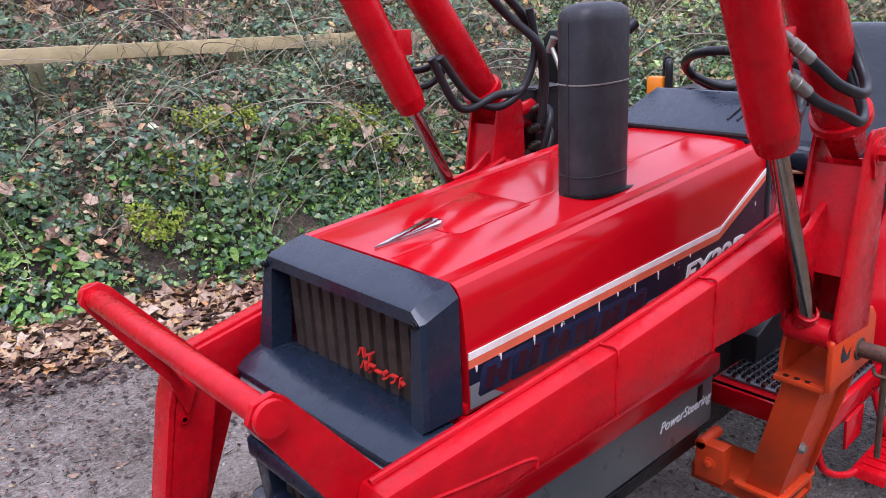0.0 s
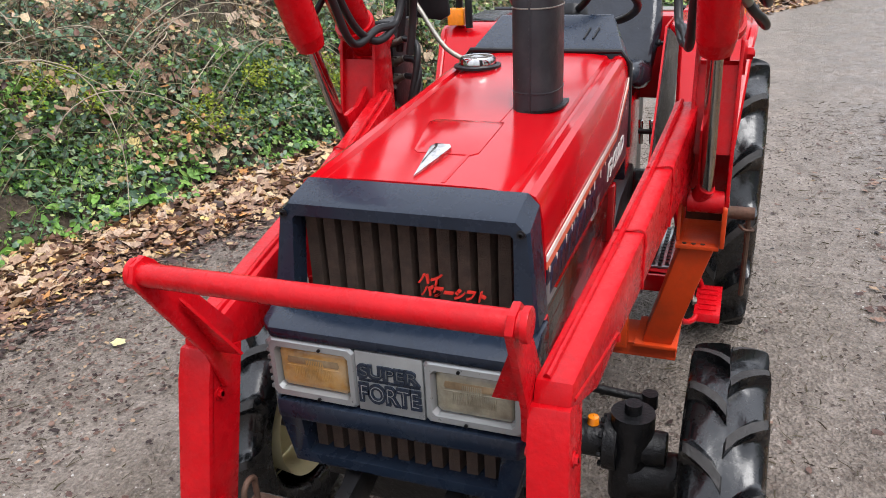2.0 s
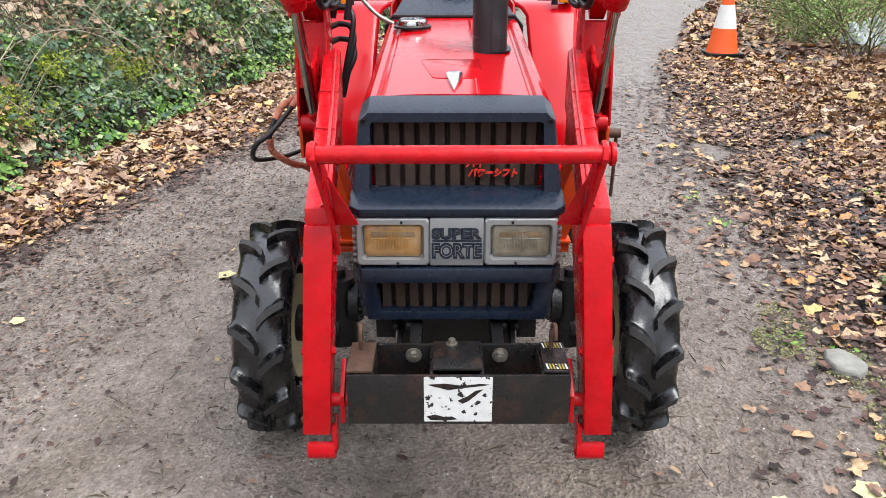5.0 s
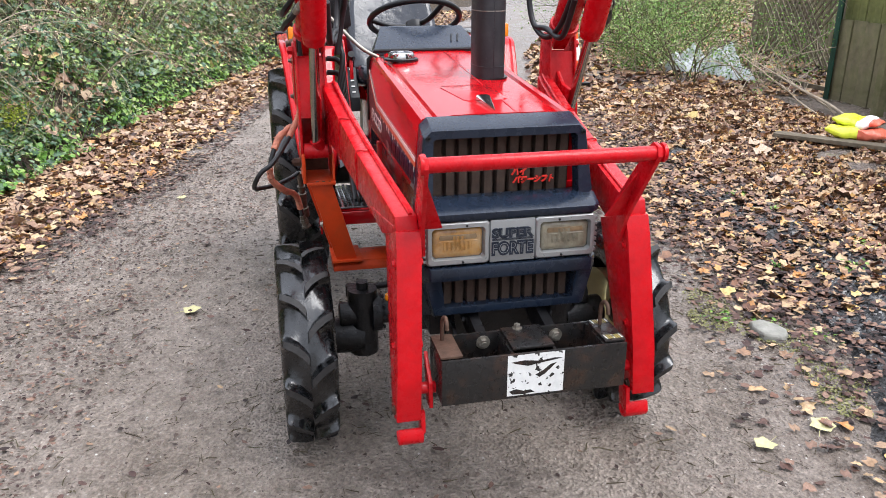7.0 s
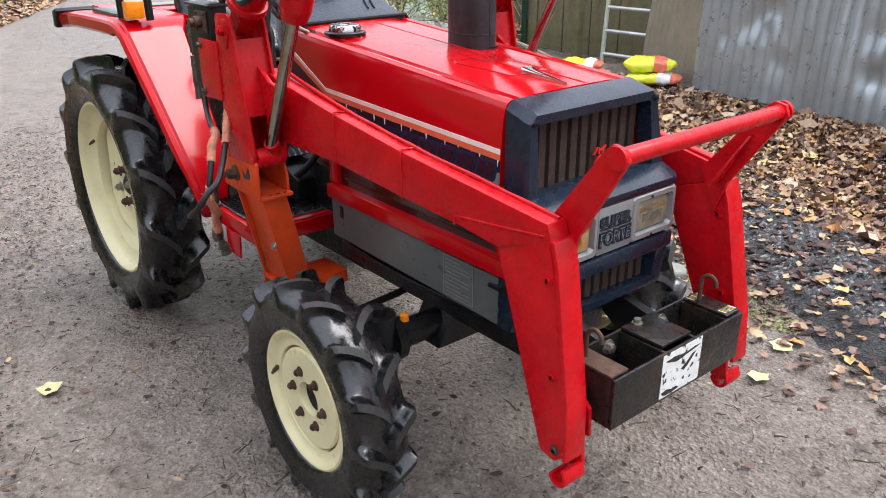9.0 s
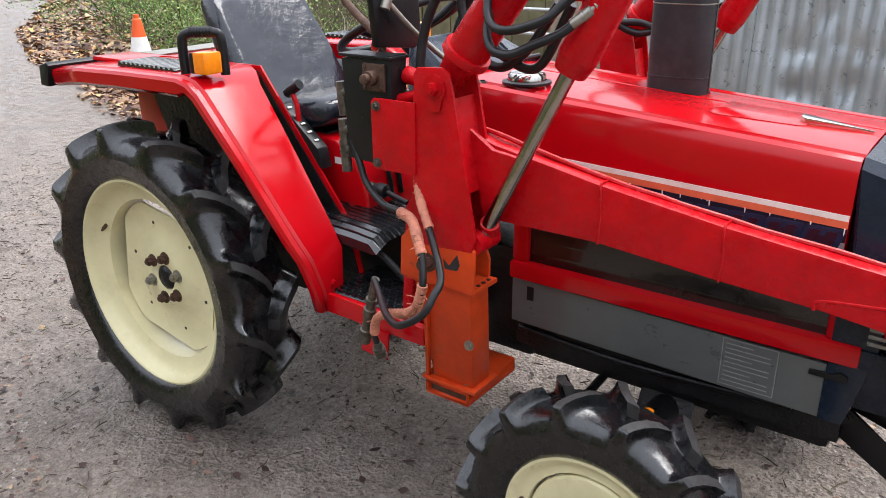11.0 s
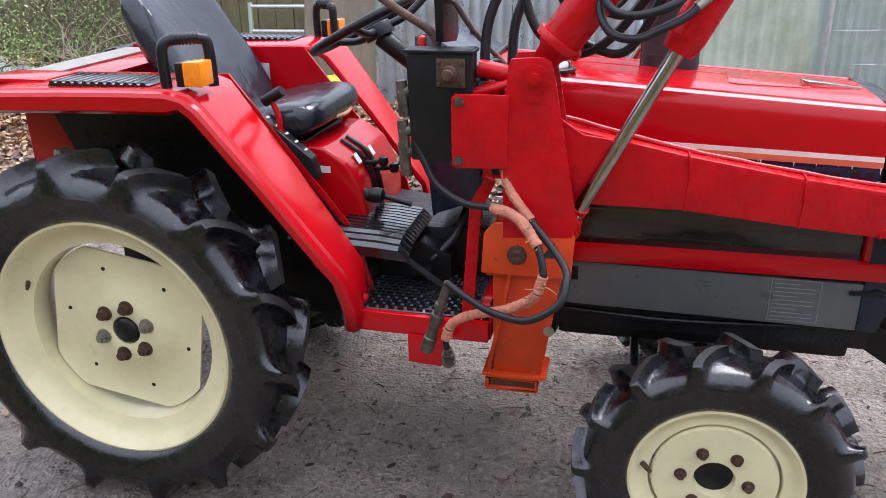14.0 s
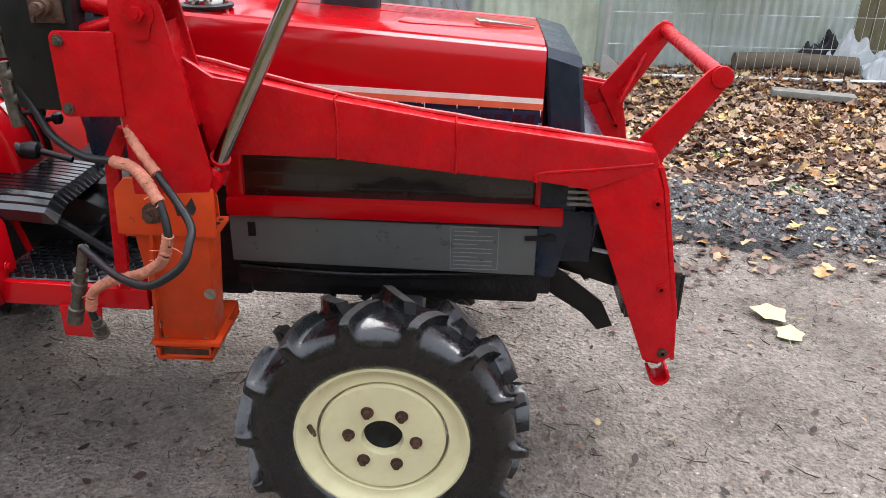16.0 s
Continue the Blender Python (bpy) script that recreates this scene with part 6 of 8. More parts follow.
def pleats(name, x, y0, y1, z0, z1, n, amp):
    holder = None
    for k in range(n):
        bm = bmesh.new()
        w = (y1 - y0) / n
        a = y0 + k * w
        pts = [(x, a), (x + amp, a + w * 0.08), (x + amp, a + w * 0.7), (x - amp * 0.3, a + w * 0.86), (x - amp * 0.3, a + w), (x - amp * 0.3 - 0.003, a + w), (x - amp * 0.3 - 0.003, a + w * 0.84), (x + amp - 0.003, a + w * 0.66), (x + amp - 0.003, a + w * 0.12), (x - 0.003, a)]
        prism(bm, pts, z0, z1, "z")
        P(name, bm, GRILLE)


bm = bmesh.new()
box(bm, 1.95, 1.962, -0.204, 0.204, 0.925, 1.095)
P("radiator_back", bm, OILY)
bm = bmesh.new()
box(bm, 2.02, 2.03, -0.19, 0.19, 0.625, 0.72)
P("radiator_back", bm, OILY)
pleats("grille_pleat", 1.975, -0.2, 0.2, 0.918, 1.092, 11, 0.019)
pleats("grille_pleat", 2.045, -0.186, 0.186, 0.628, 0.716, 11, 0.021)


def kana(body, w, h, y, z):
    return text_mesh(body, 0.03, 0.003, pose(2.004, y, z, 90, 0, 90) @ Matrix(((1, 0.25, 0, 0), (0, 1, 0, 0), (0, 0, 1, 0), (0, 0, 0, 1))), 0.0012, (w, h))


P("grille_badge", kana("ハイ", 0.042, 0.021, 0.045, 0.984), RED_PLASTIC, "red plastic script badge")
P("grille_badge", kana("パワーシフト", 0.118, 0.021, 0.088, 0.961), RED_PLASTIC, "red plastic script badge")

# headlamps
FX = 2.098
for s in (-1, 1):
    lamp = thing("headlamp", "", "")
    lamp.parent = tractor
    lamp["label"] = "rectangular headlamp with yellowed lens" if s < 0 else "rectangular headlamp with clouded clear lens"
    ya, yb = 0.0645, 0.2385
    bm = bmesh.new()

    def rr(x, a, b, z0, z1):
        lo, hi = min(s * a, s * b), max(s * a, s * b)
        c = 0.007
        return [(x, lo + c, z0), (x, hi - c, z0), (x, hi, z0 + c), (x, hi, z1 - c), (x, hi - c, z1), (x, lo + c, z1), (x, lo, z1 - c), (x, lo, z0 + c)]

    loft(bm, [rr(FX - 0.03, ya, yb, 0.7605, 0.8815), rr(FX + 0.005, ya, yb, 0.7605, 0.8815), rr(FX + 0.010, ya + 0.004, yb - 0.004, 0.7645, 0.8775), rr(FX + 0.010, ya + 0.013, yb - 0.013, 0.776, 0.866), rr(FX - 0.006, ya + 0.019, yb - 0.018, 0.781, 0.861)], True, False)
    part("bezel", bm, SILVER, lamp, "silver plastic bezel", sharp=30)
    bm = bmesh.new()
    rings = []
    for k, (x, g) in enumerate(((FX - 0.012, 0.0), (FX - 0.002, 0.001), (FX + 0.002, 0.006), (FX + 0.0028, 0.014))):
        rings.append(rr(x, ya + 0.018 + g, yb - 0.017 - g, 0.78 + g, 0.862 - g))
    loft(bm, rings)
    part("lens", bm, LENS_YEL if s < 0 else LENS, lamp, "yellowed lens" if s < 0 else "clouded glass lens", sharp=60)
    glass = LENS_YEL if s < 0 else LENS
    bm = bmesh.new()
    lo, hi = min(s * (ya + 0.034), s * (yb - 0.034)), max(s * (ya + 0.034), s * (yb - 0.034))
    prism(bm, [(lo + 0.004, 0.832), (hi - 0.004, 0.832), (hi, 0.836), (hi - 0.003, 0.846), (lo + 0.003, 0.846), (lo, 0.836)], FX + 0.0012, FX + 0.0036, "x")
    part("lens_window", bm, LENS_CLEAR, lamp, "clear upper band of the lens", 0.001)
    bm = bmesh.new()
    cyl(bm, (FX + 0.0026, lo, 0.8275), (FX + 0.0026, hi, 0.8275), 0.0011, seg=8)
    part("lens_bar", bm, glass, lamp)
    for k in range(22):
        bm = bmesh.new()
        y = s * (ya + 0.05 + k * 0.0036)
        top = 0.842 if 4 < k < 15 else 0.826
        cyl(bm, (FX + 0.0026, y, 0.802), (FX + 0.0032, y, top), 0.0012, seg=6)
        part("lens_flute", bm, glass, lamp)
    for z, y in ((0.8725, 0.13), (0.7695, 0.14)):
        bm = bmesh.new()
        hexbolt(bm, (FX + 0.01, s * y, z), (1, 0, 0), 0.0035, 0.003, False)
        part("screw", bm, OILY, lamp)
    for k in range(7):
        bm = bmesh.new()
        z = 0.768 + k * 0.0155
        prism(bm, [(2.02, z), (2.1, z), (2.1, z + 0.0085), (2.02, z + 0.0085)], s * 0.226, s * 0.2475)
        P("side_rib", bm, SILVER, "silver side rib", 0.002)
bm = bmesh.new()
box(bm, 2.03, FX + 0.008, -0.0635, 0.0635, 0.7605, 0.8815)
P("name_plate", bm, SILVER, "silver plate with raised dark letters", 0.003)
for body, z, hh in (("SUPER", 0.8435, 0.029), ("FORTE", 0.7995, 0.041)):
    P("lettering", text_mesh(body, 0.043, 0.002, pose(FX + 0.0092, 0, z, 90, 0, 90), 0.003, (0.119, hh)), NAVY, "dark blue raised letter outlines")
    P("lettering", text_mesh(body, 0.043, 0.001, pose(FX + 0.0107, 0, z, 90, 0, 90), -0.0014, (0.109, hh - 0.011)), SILVER if body == "FORTE" else GREY_PANEL, "grey letter faces")
bm = bmesh.new()
for z in (0.8265, 0.8235):
    box(bm, FX + 0.008, FX + 0.0095, -0.058, 0.058, z - 0.001, z + 0.001)
P("plate_line", bm, NAVY)
bm = bmesh.new()
box(bm, 2.0, 2.08, -0.226, 0.226, 0.755, 0.886)
P("lamp_backing", bm, OILY)

# -- front weight box --
wb = thing("weight_box", "", "")
wb.parent = tractor
wb["label"] = "open black steel weight box, chipped and rusty"
bm = bmesh.new()
box(bm, 2.322, 2.33, -0.247, 0.252, 0.466, 0.594)
part("front_plate", bm, BOX_STEEL, wb, "", 0.002)
bm = bmesh.new()
box(bm, 2.184, 2.192, -0.247, 0.252, 0.478, 0.594)
part("rear_plate", bm, BOX_STEEL, wb, "", 0.002)
for y in (-0.247, 0.244, -0.197, 0.188, -0.062, 0.052):
    bm = bmesh.new()
    box(bm, 2.193, 2.321, y, y + 0.008, 0.468, 0.592)
    part("divider", bm, BOX_STEEL, wb, "", 0.001)
bm = bmesh.new()
box(bm, 2.193, 2.321, -0.245, 0.25, 0.466, 0.472)
part("floor_plate", bm, RUST, wb)
bm = bmesh.new()
box(bm, 2.19, 2.312, -0.056, 0.056, 0.594, 0.603)
part("cover_plate", bm, BOX_STEEL, wb, "worn black cover plate", 0.003)
for y, m, lab in ((-0.219, RUST, "rusty end plate"), (0.222, BOX_STEEL, "black end plate with yellow warning stickers")):
    bm = bmesh.new()
    box(bm, 2.193, 2.321, y - 0.029, y + 0.029, 0.594, 0.601)
    part("end_plate", bm, m, wb, lab, 0.002)
    bm = bmesh.new()
    tube(bm, [(2.225, y - 0.004, 0.588), (2.225, y - 0.004, 0.645), (2.228, y - 0.002, 0.665), (2.245, y, 0.674), (2.261, y, 0.665), (2.265, y, 0.648)], 0.0055, seg=10, steps=5)
    part("lifting_hook", bm, RUST, wb, "bent rusty rod hook")
for y in (-0.103, 0.103):
    bm = bmesh.new()
    hexbolt(bm, (2.193, y, 0.566), (1, 0, 0), 0.013, 0.012)
    part("bolt", bm, STEEL, wb, "zinc bolt")
bm = bmesh.new()
hexbolt(bm, (2.205, -0.012, 0.603), (0, 0, 1), 0.009, 0.01)
part("bolt", bm, STEEL, wb, "brass-coloured bolt")
for k, x in enumerate((2.21, 2.303)):
    bm = bmesh.new()
    box(bm, x - 0.012, x + 0.012, 0.196, 0.249, 0.6012, 0.6018)
    sticker = part("sticker", bm, OILY, wb, "torn yellow and black warning sticker")
    for q in range(7):
        bm = bmesh.new()
        y = 0.1985 + q * 0.007
        prism(bm, [(x - 0.011, y), (x - 0.011, y + 0.0035), (x + 0.011, y + 0.006), (x + 0.011, y + 0.0025)], 0.6019, 0.6022, "z")
        part("sticker_stripe", bm, STICKER if q % 3 else LABEL, sticker)
bm = bmesh.new()
box(bm, 2.3302, 2.3312, -0.075, 0.078, 0.474, 0.591)
torn = part("label", bm, LABEL, wb, "torn white label on black steel")
for pts in ([(-0.066, 0.572), (-0.03, 0.575), (0.012, 0.569), (0.05, 0.574), (0.074, 0.572), (0.05, 0.568), (0.01, 0.563), (-0.02, 0.558), (-0.05, 0.566)],
            [(0.0, 0.53), (0.022, 0.541), (0.04, 0.556), (0.058, 0.56), (0.044, 0.547), (0.026, 0.53), (0.012, 0.522)],
            [(-0.07, 0.488), (-0.05, 0.493), (-0.03, 0.486), (-0.012, 0.488), (0.0, 0.48), (-0.03, 0.477), (-0.06, 0.478)]):
    bm = bmesh.new()
    prism(bm, pts, 2.3313, 2.3318, "x")
    part("torn_patch", bm, BOX_STEEL, torn, "bare black steel where the label is torn")
for s in (-1, 1):
    bm = bmesh.new()
    loft(bm, [[(1.95, s * 0.1 - 0.014, 0.56), (1.95, s * 0.1 + 0.014, 0.56), (1.95, s * 0.1 + 0.014, 0.62), (1.95, s * 0.1 - 0.014, 0.62)], [(2.184, s * 0.1 - 0.014, 0.485), (2.184, s * 0.1 + 0.014, 0.485), (2.184, s * 0.1 + 0.014, 0.575), (2.184, s * 0.1 - 0.014, 0.575)]])
    hexbolt(bm, (2.05, s * 0.114, 0.57), (0, s, 0), 0.01, 0.01)
    P("weight_bracket", bm, BLACK, "black bracket carrying the weight box", 0.003)
    bm = bmesh.new()
    prism(bm, [(1.93, 0.575), (1.99, 0.575), (2.15, 0.455), (2.185, 0.385), (2.145, 0.37), (2.1, 0.42), (1.93, 0.53)], s * 0.14, s * 0.152)
    hexbolt(bm, (2.0, s * 0.152, 0.54), (0, s, 0), 0.01, 0.008)
    P("gusset", bm, BLACK, "black steel gusset under the radiator", 0.003)


# -- loader frame --
def arm_y(x):
    return 0.308 + (2.2 - x) * 0.093


for s in (-1, 1):
    bm = bmesh.new()
    vs = prism(bm, [(1.19, 1.128), (1.245, 1.108), (1.49, 1.052), (1.75, 1.004), (2.195, 0.939), (2.208, 0.9), (2.055, 0.848), (1.95, 0.866), (1.745, 0.888), (1.49, 0.921), (1.255, 0.93), (1.19, 0.933)], -0.029, 0.029)
    shear(bm.verts, lambda x, z: s * arm_y(x))
    arm = P("loader_arm", bm, RED_ARM, "thick red painted loader side beam with weld seams", 0.007)
    for x0, z0, z1 in ((1.497, 0.92, 1.05), (1.752, 0.887, 1.003)):
        bm = bmesh.new()
        tube(bm, [(x0, s * (arm_y(x0) + 0.029), z0), (x0 + 0.003, s * (arm_y(x0) + 0.0295), (z0 + z1) / 2), (x0, s * (arm_y(x0) + 0.029), z1), (x0, s * arm_y(x0), z1 + 0.003), (x0, s * (arm_y(x0) - 0.026), z1 + 0.001)], 0.0027, seg=7, steps=6)
        for v in bm.verts:
            v.co += 0.0022 * Vector((bumps(v.co.z * 60, x0, 1), bumps(v.co.z * 70, 3, 1), 0))
        part("weld_seam", bm, RED_ARM, arm)
    bm = bmesh.new()
    tube(bm, [(1.2, s * (arm_y(1.2) - 0.012), 1.13), (1.49, s * (arm_y(1.49) - 0.012), 1.056), (1.75, s * (arm_y(1.75) - 0.012), 1.007), (2.19, s * (arm_y(2.19) - 0.012), 0.941)], 0.006, seg=8, steps=6)
    for v in bm.verts:
        v.co.z += 0.003 * bumps(v.co.x * 14, s, 1)
    part("weld_seam", bm, RED_ARM, arm, "rough weld bead")
    bm = bmesh.new()
    tube(bm, [(1.93, s * (arm_y(1.93) + 0.029), 0.868), (1.94, s * (arm_y(1.94) + 0.028), 0.888), (2.05, s * (arm_y(2.05) + 0.028), 0.897), (2.19, s * (arm_y(2.19) + 0.028), 0.91)], 0.004, seg=7, steps=5)
    part("weld_seam", bm, RED_ARM, arm)
    # front leg
    bm = bmesh.new()
    prism(bm, [(2.05, 0.849), (2.208, 0.905), (2.226, 0.85), (2.284, 0.55), (2.294, 0.425), (2.268, 0.405), (2.226, 0.412)], -0.032, -0.023)
    prism(bm, [(2.198, 0.905), (2.216, 0.905), (2.234, 0.85), (2.292, 0.55), (2.302, 0.415), (2.292, 0.415), (2.276, 0.55), (2.217, 0.85)], -0.032, 0.032)
    prism(bm, [(2.13, 0.88), (2.208, 0.905), (2.226, 0.85), (2.284, 0.55), (2.294, 0.425), (2.268, 0.405), (2.236, 0.412)], 0.023, 0.032)
    shear(bm.verts, lambda x, z: s * (0.306 + 0.045 * (0.9 - z)))
    leg = P("loader_leg", bm, RED_ARM, "tapered red steel leg of the loader frame", 0.003)
    for x, z in ((2.245, 0.607), (2.21, 0.82), (2.27, 0.435)):
        yy = s * (0.306 + 0.045 * (0.9 - z))
        for q in (-1, 1):
            bm = bmesh.new()
            hexbolt(bm, (x, yy + q * 0.032, z), (0, q, 0), 0.0085, 0.005)
            part("bolt", bm, RED_ARM if z > 0.6 else RUST, leg, "painted bolt")
    # plate that runs down into a curled hook
    yy = s * 0.318
    bm = bmesh.new()
    prism(bm, [(2.238, 0.43), (2.29, 0.43), (2.296, 0.372), (2.284, 0.358), (2.25, 0.364)], yy - s * 0.03 - 0.006, yy - s * 0.03 + 0.006)
    arc = [(2.294, 0.384)] + [(2.276 + 0.026 * math.cos(a), 0.36 - 0.026 * math.sin(a)) for a in [0.1 * math.pi * k for k in range(0, 11)]]
    inner = [(2.276 + 0.017 * math.cos(a), 0.36 - 0.017 * math.sin(a)) for a in [0.1 * math.pi * k for k in range(10, -1, -1)]] + [(2.284, 0.384)]
    prism(bm, arc + inner, yy - 0.036, yy + 0.03)
    part("hook", bm, RED_ARM, leg, "bent steel hook at the foot", 0.003)
    bm = bmesh.new()
    prism(bm, [(2.215, 0.57), (2.285, 0.51), (2.29, 0.44), (2.24, 0.44)], s * 0.266 - 0.005, s * 0.266 + 0.005)
    cyl(bm, (2.262, s * 0.25, 0.487), (2.262, s * 0.31, 0.487), 0.016, seg=16)
    part("pin_tube", bm, RED_ARM, leg, "short red pin tube", 0.001)
    # strut of the front bar
    bm = bmesh.new()
    prism(bm, [(2.15, 0.93), (2.205, 0.83), (2.228, 0.905), (2.348, 1.093), (2.338, 1.117), (2.31, 1.123), (2.292, 1.109)], -0.006, 0.006)
    shear(bm.verts, lambda x, z: s * (0.272 + 0.014 * (z - 0.9) / 0.2))
    P("bar_strut", bm, RED_ARM, "flat red strut carrying the front bar", 0.003)
    bm = bmesh.new()
    prism(bm, [(0.0, 0.0), (0.05, 0.0), (0.0, 0.13)], 2.199, 2.207, "x")
    for v in bm.verts:
        v.co.y = s * (0.268 - v.co.y)
        v.co.z += 0.905
        v.co.x += 0.5 * (v.co.z - 0.9)
    P("strut_rib", bm, RED_ARM, bevel=0.001)
bm = bmesh.new()
cyl(bm, (2.322, -0.288, 1.097), (2.322, 0.298, 1.097), 0.0185, seg=24)
for y, q in ((-0.288, -1), (0.298, 1)):
    cyl(bm, (2.322, y, 1.098), (2.322, y + q * 0.01, 1.098), 0.024, seg=20)
P("front_bar", bm, RED_ARM, "round red cross bar in front of the grille", 0.002)

# posts, brackets, cylinders
for s in (-1, 1):
    post = thing("loader_post", "", "", at=(0.006, s * 0.058, 0.009))
    post.parent = tractor
    post["label"] = "red welded loader post on an orange bracket"
    outline = [(1.086, 0.86), (1.084, 1.02), (1.088, 1.19), (1.092, 1.255), (1.1, 1.268), (1.165, 1.272), (1.184, 1.262), (1.194, 1.224), (1.254, 0.905), (1.244, 0.87)]
    for y, th, nm in ((0.452, 0.009, "outer_plate"), (0.355, 0.009, "inner_plate")):
        bm = bmesh.new()
        prism(bm, outline, s * y, s * (y + th))
        part(nm, bm, RED_ARM, post, "", 0.003)
    bm = bmesh.new()
    box(bm, 1.084, 1.094, s * 0.364, s * 0.452, 0.87, 1.2)
    loft(bm, [[(1.175, s * 0.364, 1.2), (1.183, s * 0.364, 1.205), (1.183, s * 0.452, 1.205), (1.175, s * 0.452, 1.2)], [(1.212, s * 0.364, 1.0), (1.222, s * 0.364, 1.0), (1.222, s * 0.452, 1.0), (1.212, s * 0.452, 1.0)]])
    part("web_plate", bm, RED_ARM, post)
    bm = bmesh.new()
    lathe(bm, [(0.03, 0), (0.03, 0.006), (0.02, 0.006)], (1.149, 0, 1.227), "y", 24)
    for v in bm.verts:
        v.co.y = s * (0.461 + v.co.y)
        if v.co.z < 1.205:
            v.co.z -= 0.02
    hexbolt(bm, (1.149, s * 0.465, 1.227), (0, s, 0), 0.015, 0.013)
    part("pivot_bolt", bm, RED_ARM, post, "painted pivot bolt and keeper plate")
    # gusset plate towards the bonnet beam
    bm = bmesh.new()
    prism(bm, [(1.195, 1.135), (1.255, 1.095), (1.33, 1.085), (1.26, 0.93), (1.235, 0.93)], s * 0.385, s * 0.4)
    part("gusset", bm, RED_ARM, post, "", 0.003)
    # orange bracket
    bm = bmesh.new()
    prism(bm, [(1.035, 0.768), (1.041, 0.868), (1.066, 0.896), (1.228, 0.896), (1.251, 0.872), (1.246, 0.766)], s * 0.448, s * 0.46)
    part("bracket_plate", bm, ORANGE, post, "chipped orange steel plate", 0.004)
    bm = bmesh.new()
    prism(bm, [(1.165, 0.84), (1.182, 0.826), (1.205, 0.858), (1.212, 0.833), (1.205, 0.818), (1.17, 0.815)], s * 0.4602, s * 0.4608)
    part("torn_sticker", bm, PIPE, post, "torn grey sticker remains")
    bm = bmesh.new()
    box(bm, 1.045, 1.24, s * 0.343, s * 0.4475, 0.757, 0.768)
    part("bracket_floor", bm, ORANGE, post, "rust-stained orange tray floor", 0.002)
    bm = bmesh.new()
    prism(bm, [(1.05, 0.769), (1.22, 0.769), (1.22, 0.815), (1.2, 0.868), (1.05, 0.878)], s * 0.343, s * 0.352)
    part("bracket_cheek", bm, ORANGE, post, "orange inner cheek plate", 0.002)
    bm = bmesh.new()
    box(bm, 1.045, 1.055, s * 0.353, s * 0.447, 0.769, 0.87)
    part("bracket_back", bm, RUST, post, "rusty back plate of the tray", 0.002)
    for k in range(3):
        bm = bmesh.new()
        cyl(bm, (1.228, s * (0.365 + k * 0.022), 0.768), (1.228, s * (0.365 + k * 0.022), 0.7692), 0.006, seg=10)
        part("tray_hole", bm, OILY, post)
    bm = bmesh.new()
    loft(bm, [[(1.06, s * 0.36, 0.77), (1.225, s * 0.36, 0.77), (1.225, s * 0.44, 0.77), (1.06, s * 0.44, 0.77)], [(1.05, s * 0.27, 0.44), (1.175, s * 0.27, 0.44), (1.175, s * 0.35, 0.44), (1.05, s * 0.35, 0.44)]])
    part("bracket_column", bm, ORANGE, post, "scratched orange column", 0.004)
    bm = bmesh.new()
    loft(bm, [[(1.03, s * 0.348, 0.435), (1.04, s * 0.348, 0.435), (1.04, s * 0.36, 0.435), (1.03, s * 0.36, 0.435)], [(1.098, s * 0.436, 0.768), (1.108, s * 0.436, 0.768), (1.108, s * 0.455, 0.768), (1.098, s * 0.455, 0.768)]])
    box(bm, 1.022, 1.19, s * 0.25, s * 0.365, 0.43, 0.44)
    part("foot_plate", bm, ORANGE, post, "", 0.002)
    bm = bmesh.new()
    # hollow beam end, slightly open
    for a in ((1.032, 1.168, 0.388, 0.395), (1.032, 1.168, 0.423, 0.430), (1.032, 1.039, 0.395, 0.423), (1.161, 1.168, 0.395, 0.423)):
        box(bm, a[0], a[1], s * 0.13, s * 0.362, a[2], a[3])
    part("cross_beam", bm, ORANGE, post, "orange hollow cross beam", 0.002)
    bm = bmesh.new()
    box(bm, 1.041, 1.159, s * 0.34, s * 0.35, 0.396, 0.422)
    part("beam_plug", bm, RUST, post, "rust inside the beam end")
    for x, z, y in ((1.12, 0.82, 0.46), (1.195, 0.595, 0.396), (1.155, 0.445, 0.34), (1.055, 0.445, 0.34)):
        bm = bmesh.new()
        big = z > 0.7
        hexbolt(bm, (x, s * y, z), (0, s, 0) if z > 0.5 else (0, 0, 1), 0.016 if big else 0.009, 0.022 if big else 0.007)
        part("bracket_bolt", bm, RUST if big else STEEL, post, "rusty bolt")
    # cylinder
    pin, d = Vector((1.234, s * 0.407, 0.885)), Vector((0.46, 0, 0.888)).normalized()
    cy0 = pin + d * 0.445
    bm = bmesh.new()
    cyl(bm, pin, cy0 + d * 0.02, 0.0165, seg=20)
    part("piston_rod", bm, ROD, post, "worn bright piston rod")
    bm = bmesh.new()
    cyl(bm, cy0, cy0 + d * 0.035, 0.034, 0.041, seg=24)
    cyl(bm, cy0 + d * 0.035, cy0 + d * 0.62, 0.041, seg=24)
    part("cylinder_body", bm, RED_ARM, post, "red hydraulic cylinder body")
    bm = bmesh.new()
    bp = cy0 + d * 0.16 + Vector((-0.05, 0, 0.02))
    box(bm, bp.x - 0.02, bp.x + 0.025, s * 0.407 - 0.018, s * 0.407 + 0.018, bp.z - 0.03, bp.z + 0.03, None)
    part("port_block", bm, RED_ARM, post, "", 0.003)
    bm = bmesh.new()
    cyl(bm, (pin.x, s * 0.366, pin.z), (pin.x, s * 0.45, pin.z), 0.028, seg=20)
    cyl(bm, (pin.x, s * 0.385, pin.z), pin + d * 0.05 - Vector((0, s * 0.0, 0)), 0.022, seg=16)
    part("rod_eye", bm, RED_ARM, post)
    bm = bmesh.new()
    cyl(bm, (pin.x, s * 0.352, pin.z), (pin.x, s * 0.462, pin.z), 0.013, seg=14)
    part("lower_pin", bm, RED_ARM, post, "red painted lower pin")
